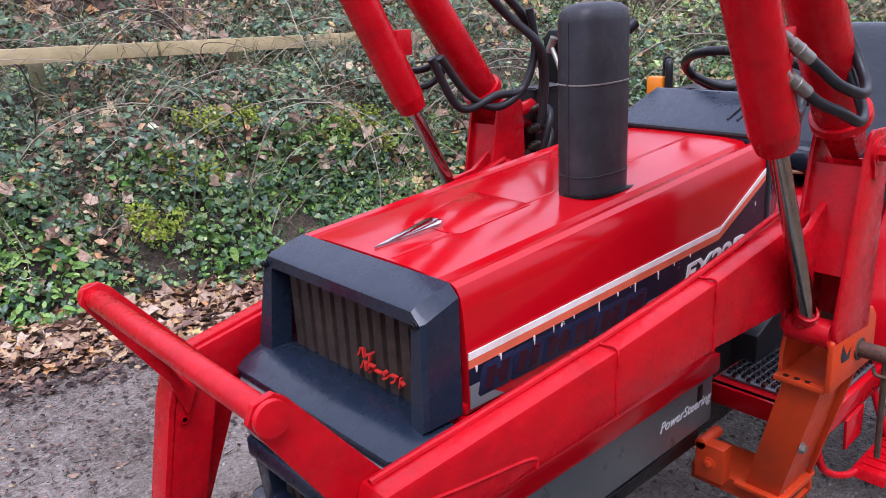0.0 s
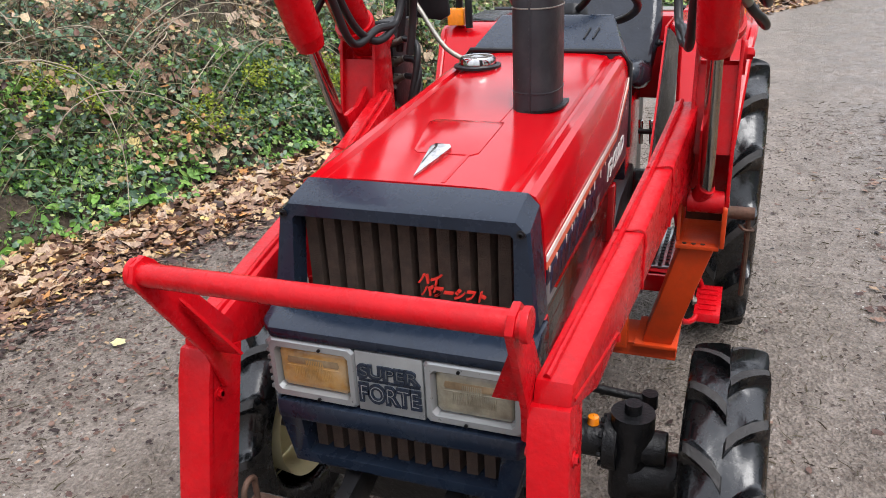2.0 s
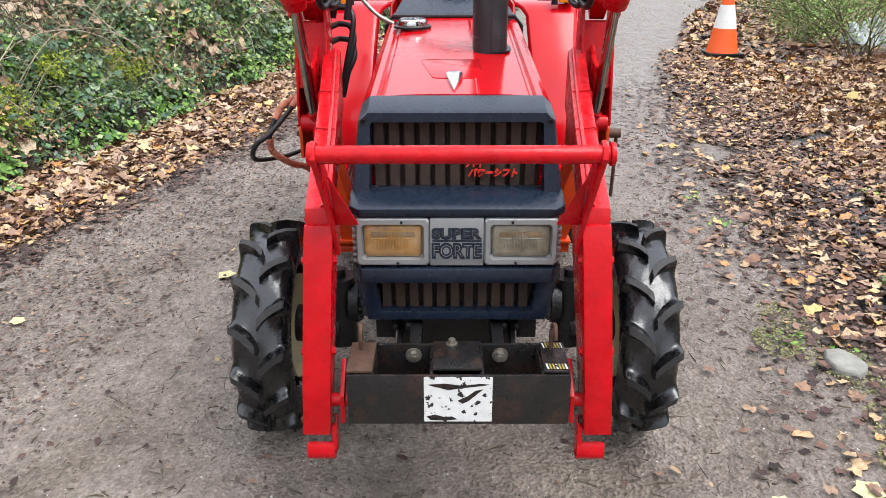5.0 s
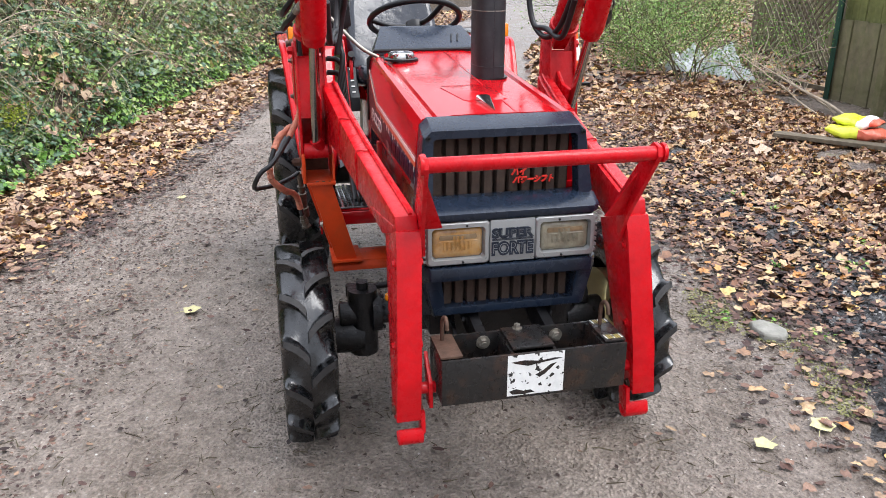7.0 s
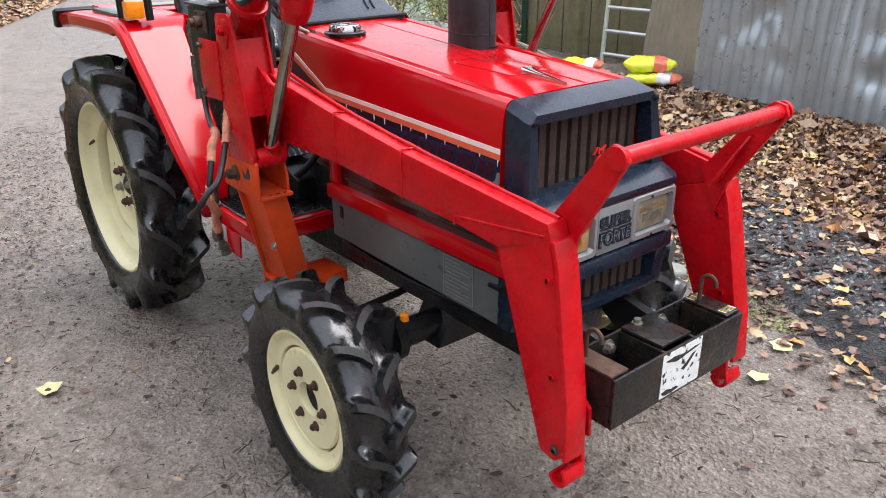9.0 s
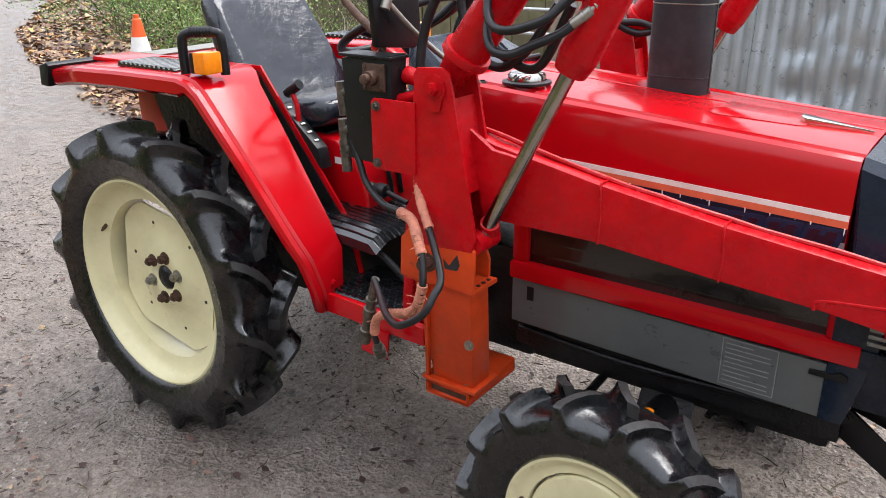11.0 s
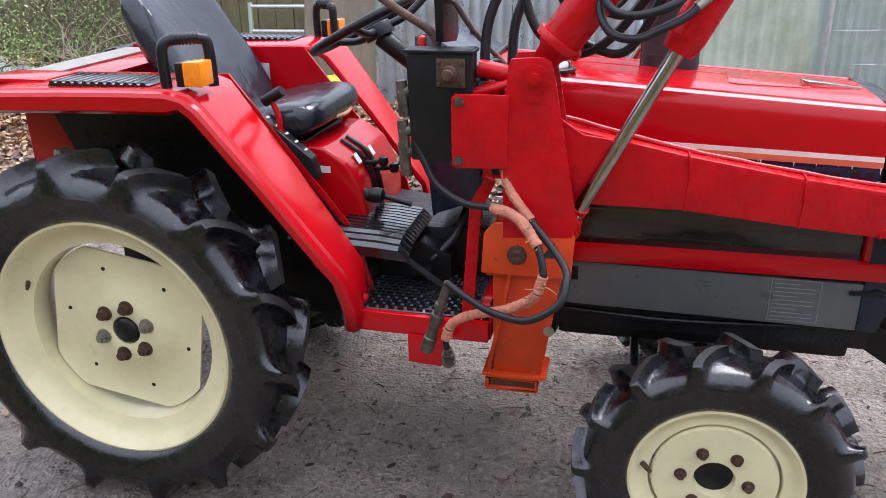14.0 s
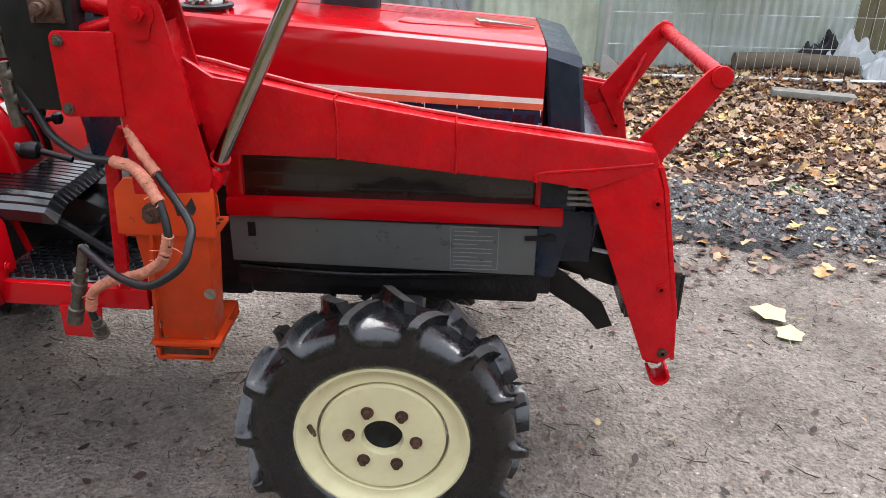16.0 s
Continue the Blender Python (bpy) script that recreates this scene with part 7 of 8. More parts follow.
    # boom
    b0, bd = Vector((1.155, s * 0.407, 1.245)), Vector((0.60, 0, 0.80)).normalized()
    bm = bmesh.new()
    side = Vector((bd.z, 0, -bd.x))
    rings = []
    for t, w, h in ((-0.03, 0.022, 0.03), (0.04, 0.03, 0.036), (0.06, 0.045, 0.05)):
        q = b0 + bd * t
        rings.append([q + side * w + Vector((0, h * 0.8, 0)), q + side * w - Vector((0, h * 0.8, 0)), q - side * w - Vector((0, h * 0.8, 0)), q - side * w + Vector((0, h * 0.8, 0))])
    loft(bm, rings)
    part("boom_foot", bm, RED_ARM, post, "", 0.004)
    bm = bmesh.new()
    cyl(bm, b0 + bd * 0.055, b0 + bd * 0.075, 0.054, seg=28)
    cyl(bm, b0 + bd * 0.075, b0 + bd * 0.9, 0.046, seg=28)
    part("boom_tube", bm, RED_ARM, post, "red loader boom tube with a welded collar", 0.002)

# -- rear fenders --
for s in (-1, 1):
    fender = thing("rear_fender", "", "")
    fender.parent = tractor
    fender["label"] = "glossy red rear wheel fender"
    path = [(-0.36, 1.158, 0.26, 0.55), (-0.2, 1.176, 0.26, 0.552), (0.0, 1.183, 0.26, 0.553), (0.2, 1.187, 0.26, 0.554), (0.29, 1.187, 0.27, 0.554), (0.335, 1.176, 0.29, 0.552), (0.37, 1.146, 0.31, 0.547), (0.51, 0.963, 0.322, 0.53), (0.652, 0.765, 0.332, 0.51), (0.688, 0.715, 0.338, 0.502), (0.706, 0.62, 0.36, 0.48), (0.702, 0.55, 0.37, 0.462)]
    bm = bmesh.new()
    outer = []
    for i, (x, z, yi, yo) in enumerate(path):
        a, b = path[max(i - 1, 0)], path[min(i + 1, len(path) - 1)]
        t = Vector((b[0] - a[0], 0, b[1] - a[1])).normalized()
        nrm = Vector((-t.z, 0, t.x))
        p = Vector((x, 0, z))
        drop = 0.045 if i < 5 else 0.03
        sec = [(yo - 0.012, -drop - 0.01), (yo - 0.002, -drop), (yo, -0.012), (yo - 0.006, -0.003), (yo - 0.02, 0.0), (yo - 0.026, -0.003), (yo - 0.034, 0.003), (yi + 0.03, 0.003), (yi + 0.012, 0.0), (yi, -0.012)]
        outer.append([p + nrm * h + Vector((0, s * y, 0)) for y, h in sec])
    vr = loft(bm, outer, False, False)
    ob = part("fender_shell", bm, RED, fender, sharp=35)
    sol = ob.modifiers.new("thickness", "SOLIDIFY")
    sol.thickness = 0.006
    bm = bmesh.new()
    prism(bm, [(-0.3, 1.18), (0.31, 1.185), (0.645, 0.755), (0.685, 0.6), (0.2, 0.6), (-0.1, 0.75)], s * 0.258, s * 0.265)
    part("inner_wall", bm, RED, fender)
    # black sheet added over the red wall: the arch's shade and dirt as colour
    bm = bmesh.new()
    prism(bm, [(-0.3, 1.165), (0.3, 1.17), (0.63, 0.75), (0.67, 0.6), (0.2, 0.6), (-0.1, 0.75)], s * 0.2655, s * 0.27)
    part("arch_shade_sheet", bm, OILY, fender, "black sheet added for the shade and dirt inside the wheel arch")
    bm = bmesh.new()
    prism(bm, [(-0.43, 1.1), (-0.385, 1.098), (-0.36, 1.168), (-0.375, 1.178), (-0.42, 1.165)], s * 0.24, s * 0.557)
    part("end_cap", bm, BLACK, fender, "black plastic end cap", 0.008)
    bm = bmesh.new()
    prof = [(-0.06, 1.185)]
    for k in range(12):
        x = -0.055 + k * 0.023
        prof += [(x, 1.194), (x + 0.003, 1.2), (x + 0.013, 1.2), (x + 0.016, 1.194)]
    prism(bm, prof + [(0.225, 1.194), (0.225, 1.187)], s * 0.375, s * 0.5)
    part("rubber_pad", bm, MAT_RUBBER, fender, "ribbed black rubber pad", 0.001)
    bm = bmesh.new()
    box(bm, -0.33, -0.13, s * 0.28, s * 0.42, 1.172, 1.186)
    part("cover_lid", bm, RED, fender, "flat red cover lid", 0.005)
    bm = bmesh.new()
    tube(bm, [(0.27, s * 0.497, 1.18), (0.268, s * 0.497, 1.24), (0.27, s * 0.496, 1.283), (0.283, s * 0.486, 1.298), (0.312, s * 0.464, 1.302), (0.341, s * 0.442, 1.299), (0.354, s * 0.432, 1.284), (0.357, s * 0.43, 1.185)], 0.0135, seg=12, steps=6)
    grab = part("grab_handle", bm, BLACK, fender, "black ribbed grab handle")
    for k in range(8):
        bm = bmesh.new()
        q = Vector((0.288 + k * 0.0066, s * (0.482 - k * 0.005), 1.301))
        cyl(bm, q, q + Vector((0.003, -s * 0.0023, 0)), 0.0155, seg=12)
        part("grip_ring", bm, BLACK, grab)
    bm = bmesh.new()
    box(bm, 0.3, 0.322, s * 0.452, s * 0.506, 1.192, 1.25)
    part("lamp_body", bm, BLACK, fender, "", 0.006)
    bm = bmesh.new()
    box(bm, 0.322, 0.37, s * 0.448, s * 0.51, 1.193, 1.253)
    part("indicator_lens", bm, AMBER, fender, "amber indicator lens", 0.007)
    bm = bmesh.new()
    hexbolt(bm, (0.71, s * 0.415, 0.634), (1, 0, 0), 0.008, 0.006)
    part("bolt", bm, RED, fender)
bm = bmesh.new()
box(bm, -0.36, -0.08, -0.257, 0.257, 0.85, 1.172)
P("rear_deck", bm, RED, "red deck panel behind the seat", 0.01)
bm = bmesh.new()
box(bm, -0.33, -0.22, -0.24, 0.24, 1.172, 1.178)
P("deck_plate", bm, STEEL, "dull grey steel plate along the deck", 0.002)

# -- footplates --
for s in (-1, 1):
    bm = bmesh.new()
    loft(bm, [[(0.665, s * 0.40, 0.545), (0.665, s * 0.418, 0.545), (0.672, s * 0.418, 0.604), (0.672, s * 0.40, 0.604)], [(1.04, s * 0.40, 0.54), (1.04, s * 0.418, 0.54), (1.04, s * 0.418, 0.592), (1.04, s * 0.40, 0.592)]])
    box(bm, 0.66, 1.04, s * 0.13, s * 0.4, 0.575, 0.592)
    box(bm, 1.02, 1.045, s * 0.13, s * 0.4, 0.54, 0.592)
    step = P("footplate", bm, RED, "red steel footplate", 0.004)
    step.location = (0.006, s * 0.02, 0.004)
    bm = bmesh.new()
    box(bm, 0.675, 1.0, s * 0.14, s * 0.398, 0.5925, 0.6)
    part("rubber_mat", bm, FLOOR_MAT, step, "black studded rubber mat", 0.002)
    bm = bmesh.new()
    for i in range(12):
        for j in range(13):
            x, y = 0.69 + i * 0.0255 + (0.0125 if j % 2 else 0), 0.15 + j * 0.0192
            box(bm, x, x + 0.0165, s * y, s * (y + 0.0105), 0.6, 0.6085)
    st = part("mat_studs", bm, MAT_RUBBER, step)
    st["kind"] = "stuff"
    bm = bmesh.new()
    prism(bm, [(0.828, 0.468), (0.918, 0.462), (0.928, 0.545), (0.828, 0.55)], s * 0.419, s * 0.427)
    part("coupling_plate", bm, RED, step, "", 0.003)
    bm = bmesh.new()
    prism(bm, [(0.968, 0.592), (0.998, 0.592), (1.022, 0.9), (1.055, 0.972), (1.032, 0.985), (0.992, 0.915)], s * 0.40, s * 0.416)
    part("upright_strap", bm, RED_ARM, step, "red steel strap", 0.003)
bm = bmesh.new()
tube(bm, [(0.97, 0.39, 0.56), (0.975, 0.405, 0.46), (0.955, 0.42, 0.41), (0.9, 0.445, 0.385), (0.84, 0.46, 0.385)], 0.0095, seg=10)
P("step_hanger", bm, RED_ARM, "bent red step rod")
bm = bmesh.new()
tube(bm, [(0.70, 0.41, 0.56), (0.69, 0.44, 0.46), (0.68, 0.46, 0.40)], 0.0095, seg=10)
P("step_hanger", bm, RED_ARM, "bent red step rod")
bm = bmesh.new()
prism(bm, [(0.665, 0.392), (0.86, 0.386), (0.868, 0.368), (0.872, 0.37), (0.864, 0.394), (0.665, 0.40)], 0.447, 0.525)
plate = P("step_plate", bm, RED_ARM, "small red step plate with raised ribs", 0.001)
for k in range(5):
    bm = bmesh.new()
    x = 0.695 + k * 0.034
    box(bm, x, x + 0.008, 0.458, 0.512, 0.394, 0.4035, Matrix.Translation((0, 0, -0.0012 * k)))
    part("step_rib", bm, RED_ARM, plate)

# raised tunnel with ribbed mat, and the gear housing under the seat
bm = bmesh.new()
prism(bm, [(0.5, 0.56), (0.9, 0.56), (0.9, 0.68), (0.79, 0.725), (0.5, 0.755)], -0.2, 0.2)
P("tunnel", bm, BLACK, "black painted tunnel", 0.01)
bm = bmesh.new()
rings = []
ys_ = []
for k in range(13):
    y = -0.345 + k * 0.0224
    ys_ += [(y, 0.006), (y + 0.0155, 0.006), (y + 0.0175, 0.0), (y + 0.021, 0.0)]
for y, rib in ys_[:-2]:
    e = max(0, abs(y) - 0.285)
    sag = 0.3 * e + 2 * e * e
    wav = 0.006 * bumps(y, 0, 9, 2)
    rings.append([(0.47, y, 0.776 + rib - sag), (0.565, y, 0.775 + rib - sag), (0.573, y, 0.770 + min(rib, 0.001) - sag), (0.587, y, 0.770 + min(rib, 0.001) - sag), (0.595, y, 0.774 + rib - sag), (0.655, y, 0.771 + rib - sag + wav), (0.725, y, 0.768 + rib - sag + wav), (0.785, y, 0.762 + rib - sag), (0.812, y, 0.742 - sag), (0.8, y, 0.739 - sag), (0.485, y, 0.764 - sag)])
loft(bm, rings)
P("tunnel_mat", bm, MAT_RUBBER, "black ribbed rubber mat", sharp=25)
for s in (-1,):
    bm = bmesh.new()
    tube(bm, [(0.93, s * 0.3, 0.606), (0.81, s * 0.3, 0.69), (0.755, s * 0.3, 0.722)], 0.011, seg=8, smooth=False)
    P("mat_brace", bm, OILY, "black diagonal brace under the mat")
bm = bmesh.new()
prism(bm, [(0.3, 0.6), (0.65, 0.6), (0.65, 0.78), (0.635, 0.86), (0.598, 0.93), (0.53, 0.975), (0.3, 0.985)], -0.185, 0.185)
P("gear_housing", bm, RED, "red gear housing under the seat", 0.015, segments=3)
for s in (-1,):
    quad = thing("lever_quadrant", "", "", at=(-0.035, s * 0.02, 0.0))
    quad.parent = tractor
    quad["label"] = "black lever quadrant with white marks"
    bm = bmesh.new()
    prism(bm, [(0.36, 1.06), (0.42, 1.075), (0.56, 0.96), (0.575, 0.90), (0.55, 0.905), (0.40, 1.0)], s * 0.198, s * 0.24)
    part("body", bm, BLACK, quad, "", 0.004)
    for k in range(5):
        bm = bmesh.new()
        a = Vector((0.435 + k * 0.026, 0, 1.064 - k * 0.0215))
        box(bm, -0.003, 0.003, min(s * 0.214, s * 0.23), max(s * 0.214, s * 0.23), -0.0002, 0.002, Matrix.Translation(a + Vector((0, 0, 0.002))) @ pose(0, 0, 0, 0, 39, 0))
        part("scale_mark", bm, WHITE, quad, "white scale mark")
    bm = bmesh.new()
    tube(bm, [(0.47, s * 0.222, 1.0), (0.468, s * 0.222, 1.07), (0.45, s * 0.222, 1.115)], 0.008, seg=10)
    part("lever", bm, RED_ARM, quad, "red lever stem")
    bm = bmesh.new()
    tube(bm, [(0.43, s * 0.222, 1.108), (0.455, s * 0.222, 1.123), (0.485, s * 0.222, 1.14)], 0.015, seg=12)
    part("knob", bm, BLACK, quad, "black lever knob")
bm = bmesh.new()
box(bm, 0.11, 0.186, 0.2515, 0.2545, 1.078, 1.132)
knob_plate = P("knob_plate", bm, LABEL_GREY, "pale grey plate on the inner fender wall", 0.002)
bm = bmesh.new()
lathe(bm, [(0.006, 0.0), (0.006, 0.02), (0.013, 0.024), (0.014, 0.04), (0.009, 0.047), (0.001, 0.048)], (0.148, 0, 1.103), "y", 16)
for v in bm.verts:
    v.co.y = 0.2515 - v.co.y
part("knob", bm, BLACK, knob_plate, "black round knob")
for y in (-0.03, -0.075):
    bm = bmesh.new()
    tube(bm, [(0.545, y, 0.968), (0.603, y, 0.928), (0.637, y, 0.861), (0.651, y, 0.79)], 0.008, seg=8)
    P("gear_slot", bm, OILY, "dark curved gear slot")
for y, x, z in ((-0.03, 0.638, 0.87), (-0.075, 0.62, 0.9)):
    bm = bmesh.new()
    tube(bm, [(x - 0.03, y, z), (x + 0.05, y - 0.01, z + 0.012)], 0.007, smooth=False)
    lathe(bm, [(0.001, 0.018), (0.012, 0.013), (0.016, 0.0), (0.011, -0.013), (0.001, -0.016)], (x + 0.055, y - 0.01, z + 0.012), "z", 14)
    P("gear_knob", bm, BLACK, "black round gear knob")
bm = bmesh.new()
tube(bm, [(0.60, -0.15, 0.87), (0.625, -0.155, 0.84), (0.655, -0.15, 0.825)], 0.017, seg=10)
lathe(bm, [(0.001, 0.03), (0.02, 0.02), (0.024, 0.0), (0.02, -0.02), (0.001, -0.03)], (0.67, -0.15, 0.83), "x", 12)
tube(bm, [(0.685, -0.15, 0.83), (0.775, -0.155, 0.81)], 0.008, smooth=False)
P("control_lever", bm, BLACK, "black control lever with a long rod")
for y, z in ((-0.11, 0.9), (0.02, 0.89)):
    bm = bmesh.new()
    x = 0.604
    box(bm, -0.016, 0.016, y - 0.012, y + 0.012, 0, 0.0025, pose(x, 0, z + 0.025, 0, 58, 0))
    P("sticker", bm, WHITE, "small white gear chart sticker")
for x, z in ((0.52, 0.9), (0.58, 0.74), (0.47, 0.78)):
    bm = bmesh.new()
    box(bm, x, x + 0.03, -0.1862, -0.1854, z, z + 0.02)
    P("warning_sticker", bm, WHITE, "small pale sticker")

# -- seat --
seat = thing("driver_seat", "", "", at=(0.0, 0.0, 0.0))
seat.parent = tractor
seat["label"] = "worn black vinyl driver seat"


def cushion(bm, c, size, m, n=14, puff=3.2, crease=()):
    rings = []
    for i in range(n + 1):
        t = -1 + 2 * i / n
        k = max(0.0, 1 - abs(t) ** puff) ** (1 / puff)
        ring = []
        for j in range(28):
            q = 2 * math.pi * j / 28
            a, b = math.copysign(abs(math.cos(q)) ** 0.55, math.cos(q)), math.copysign(abs(math.sin(q)) ** 0.7, math.sin(q))
            dent = sum(0.1 * math.exp(-((a - u) / 0.07) ** 2) for u in crease) if b > 0 else 0
            ring.append(m @ Vector((c[0] + a * size[0] * (0.25 + 0.75 * k), c[1] + t * size[1], c[2] + (b - dent) * size[2] * (0.45 + 0.55 * k))))
        rings.append(ring)
    loft(bm, rings)


bm = bmesh.new()
cushion(bm, (0, 0, 0), (0.178, 0.222, 0.052), pose(0.352, 0, 1.03, 0, -9, 0), n=22, puff=4.5, crease=(-0.45, 0.1))
part("seat_cushion", bm, VINYL, seat, "cracked black vinyl cushion", sharp=60)
bm = bmesh.new()
cushion(bm, (0, 0, 0), (0.245, 0.225, 0.05), pose(0.098, 0, 1.185, 0, 59, 0), n=24, puff=5.5, crease=(-0.42, 0.12))
for v in bm.verts:
    v.co.y *= 1.0 - 0.42 * max(0.0, v.co.z - 1.17)
    v.co.x -= 0.025 * max(0.0, 1 - (v.co.y / 0.2) ** 2) * (1 if v.co.z > 1.05 else 0)
part("seat_back", bm, VINYL, seat, "padded black vinyl backrest with creases", sharp=60)
bm = bmesh.new()
box(bm, 0.2, 0.47, -0.16, 0.16, 0.95, 0.985)
part("seat_base", bm, OILY, seat, "", 0.01)
bm = bmesh.new()
tube(bm, [(0.523, -0.05, 1.03), (0.53, 0.02, 1.026), (0.518, 0.1, 1.028), (0.485, 0.16, 1.03)], 0.006, seg=8)
part("torn_edge", bm, CARD, seat, "torn foam edge showing through")

# -- dashboard and steering --
bm = bmesh.new()
loft(bm, [[(0.99, -0.236, 0.85), (0.99, 0.236, 0.85), (0.99, 0.232, 1.175), (0.99, 0.21, 1.206), (0.99, -0.21, 1.206), (0.99, -0.232, 1.175)],
          [(0.965, -0.232, 0.85), (0.965, 0.232, 0.85), (0.965, 0.23, 1.185), (0.955, 0.205, 1.222), (0.955, -0.205, 1.222), (0.965, -0.23, 1.185)],
          [(0.86, -0.19, 0.8), (0.86, 0.19, 0.8), (0.86, 0.205, 1.19), (0.835, 0.165, 1.288), (0.835, -0.165, 1.288), (0.86, -0.205, 1.19)],
          [(0.84, -0.17, 0.78), (0.84, 0.17, 0.78), (0.81, 0.185, 1.17), (0.795, 0.155, 1.275), (0.795, -0.155, 1.275), (0.81, -0.185, 1.17)]])
P("dashboard", bm, NAVY, "dark blue-black dashboard cowl", 0.008, sharp=30)
for y in (0.1, 0.125):
    bm = bmesh.new()
    tube(bm, [(0.935, y, 1.234), (0.895, y + 0.01, 1.258)], 0.003, smooth=False)
    P("dash_groove", bm, BLACK)
bm = bmesh.new()
tube(bm, [(0.99, -0.239, 0.95), (0.99, -0.236, 1.178), (0.99, -0.212, 1.21), (0.99, 0.212, 1.21), (0.99, 0.236, 1.178), (0.99, 0.239, 0.95)], 0.007, seg=8, smooth=False)
P("dash_seal", bm, HOSE, "black rubber edge seal")
sw = thing("steering_wheel", "", "")
sw.parent = tractor
sw["label"] = "black four-spoke steering wheel"
swm = pose(0.632, 0.012, 1.296, 0, -27, 0)
bm = bmesh.new()
tube(bm, [swm @ Vector((0.19 * math.cos(a), 0.19 * math.sin(a), 0)) for a in (2 * math.pi * i / 48 for i in range(49))], 0.0125, seg=12, smooth=False)
part("rim", bm, BLACK, sw, "black rim")
for k in range(3):
    a = math.pi / 2 + k * 2 * math.pi / 3 + math.pi
    bm = bmesh.new()
    tube(bm, [swm @ Vector((0.03 * math.cos(a), 0.03 * math.sin(a), -0.03)), swm @ Vector((0.1 * math.cos(a), 0.1 * math.sin(a), -0.028)), swm @ Vector((0.186 * math.cos(a), 0.186 * math.sin(a), 0))], 0.011, seg=10)
    part("spoke", bm, BLACK, sw)
bm = bmesh.new()
cyl(bm, swm @ Vector((0, 0, -0.05)), swm @ Vector((0, 0, -0.012)), 0.045, 0.04, seg=24)
part("hub", bm, BLACK, sw, "", 0.004)
bm = bmesh.new()
cyl(bm, swm @ Vector((0, 0, -0.05)), (0.84, 0.0, 1.12), 0.028, seg=18)
P("steering_column", bm, BLACK, "black steering column")
bm = bmesh.new()
tube(bm, [(0.93, -0.1, 0.8), (0.9, -0.16, 0.72), (0.84, -0.2, 0.66)], 0.013, seg=8)
box(bm, 0.79, 0.85, -0.26, -0.16, 0.635, 0.65)
P("brake_pedal", bm, BLACK, "black pedal on a bent arm", 0.003)

bm = bmesh.new()
tube(bm, [(0.9, 0.15, 0.94), (0.91, 0.2, 0.965), (0.915, 0.235, 0.975)], 0.008, seg=8)
P("hand_lever", bm, BLACK, "short black hand lever beside the dashboard")
for y in (0.206, 0.242):
    bm = bmesh.new()
    box(bm, -0.004, 0.004, y - 0.008, y + 0.008, -0.052, 0.052, pose(0.41, 0, 0.84, 0, 24, 0))
    P("lever_plate", bm, CHROME, "bright worn lever plate", 0.003)
bm = bmesh.new()
cyl(bm, (0.42, 0.198, 0.845), (0.42, 0.25, 0.845), 0.009, seg=12)
P("lever_pivot", bm, OILY, "dark lever pivot")

# -- mirror --
mirror = thing("mirror", "", "")
mirror.parent = tractor
mirror["label"] = "black-backed rectangular driving mirror on a bent arm"
bm = bmesh.new()
prism(bm, [(-0.455, 1.30), (-0.315, 1.285), (-0.29, 1.30), (-0.3, 1.43), (-0.325, 1.445), (-0.45, 1.445), (-0.47, 1.42)], 0.925, 0.945, "x")
part("shell", bm, BLACK, mirror, "", 0.006)
bm = bmesh.new()
tube(bm, [(0.955, -0.43, 1.40), (0.99, -0.36, 1.32), (1.05, -0.27, 1.23), (1.06, -0.2, 1.19)], 0.007, seg=10)
cyl(bm, (0.955, -0.44, 1.385), (0.955, -0.42, 1.425), 0.012, seg=10)
part("arm", bm, STEEL, mirror, "dull steel mirror arm")
bm = bmesh.new()
lathe(bm, [(0.02, 0), (0.017, 0.02), (0.009, 0.035)], (1.06, -0.195, 1.165), "z", 14)
part("socket", bm, HOSE, mirror)

# -- control valve on the right post --
vb = thing("valve_box", "", "", at=(0.012, -0.058, 0.01))
vb.parent = tractor
vb["label"] = "black steel valve box on the loader post"
bm = bmesh.new()
prism(bm, [(0.862, 1.03), (0.965, 1.025), (1.0, 1.05), (1.006, 1.283), (0.855, 1.268)], -0.44, -0.385)
box(bm, 0.85, 1.01, -0.446, -0.378, 1.268, 1.276, pose(0, 0, 0.0035, 0, 0, 0))
part("casing", bm, BLACK, vb, "black painted casing", 0.004)
bm = bmesh.new()
box(bm, 0.925, 0.99, -0.448, -0.441, 1.2, 1.262)
cyl(bm, (0.957, -0.448, 1.231), (0.957, -0.468, 1.231), 0.017, seg=18)
cyl(bm, (0.957, -0.468, 1.231), (0.957, -0.482, 1.231), 0.012, seg=14)
for a in (-1, 1):
    for b in (-1, 1):
        cyl(bm, (0.957 + a * 0.025, -0.448, 1.231 + b * 0.023), (0.957 + a * 0.025, -0.452, 1.231 + b * 0.023), 0.005, seg=8)
part("spool_end", bm, RUST, vb, "dull brown valve end flange", 0.002)
bm = bmesh.new()
tube(bm, [(0.906, -0.352, 1.26), (0.903, -0.35, 1.29), (0.88, -0.345, 1.315), (0.80, -0.325, 1.358), (0.70, -0.295, 1.42)], 0.01, seg=10)
part("lever", bm, RUST, vb, "bent brown control lever")
bm = bmesh.new()
tube(bm, [(0.70, -0.295, 1.42), (0.672, -0.288, 1.437)], 0.02, smooth=False)
part("lever_knob", bm, BLACK, vb)
bm = bmesh.new()
lathe(bm, [(0.001, 0.016), (0.009, 0.011), (0.0115, 0.0), (0.009, -0.009), (0.001, -0.012)], (0.866, -0.33, 1.282), "z", 16)
part("red_knob", bm, RED_PLASTIC, vb, "round red knob")
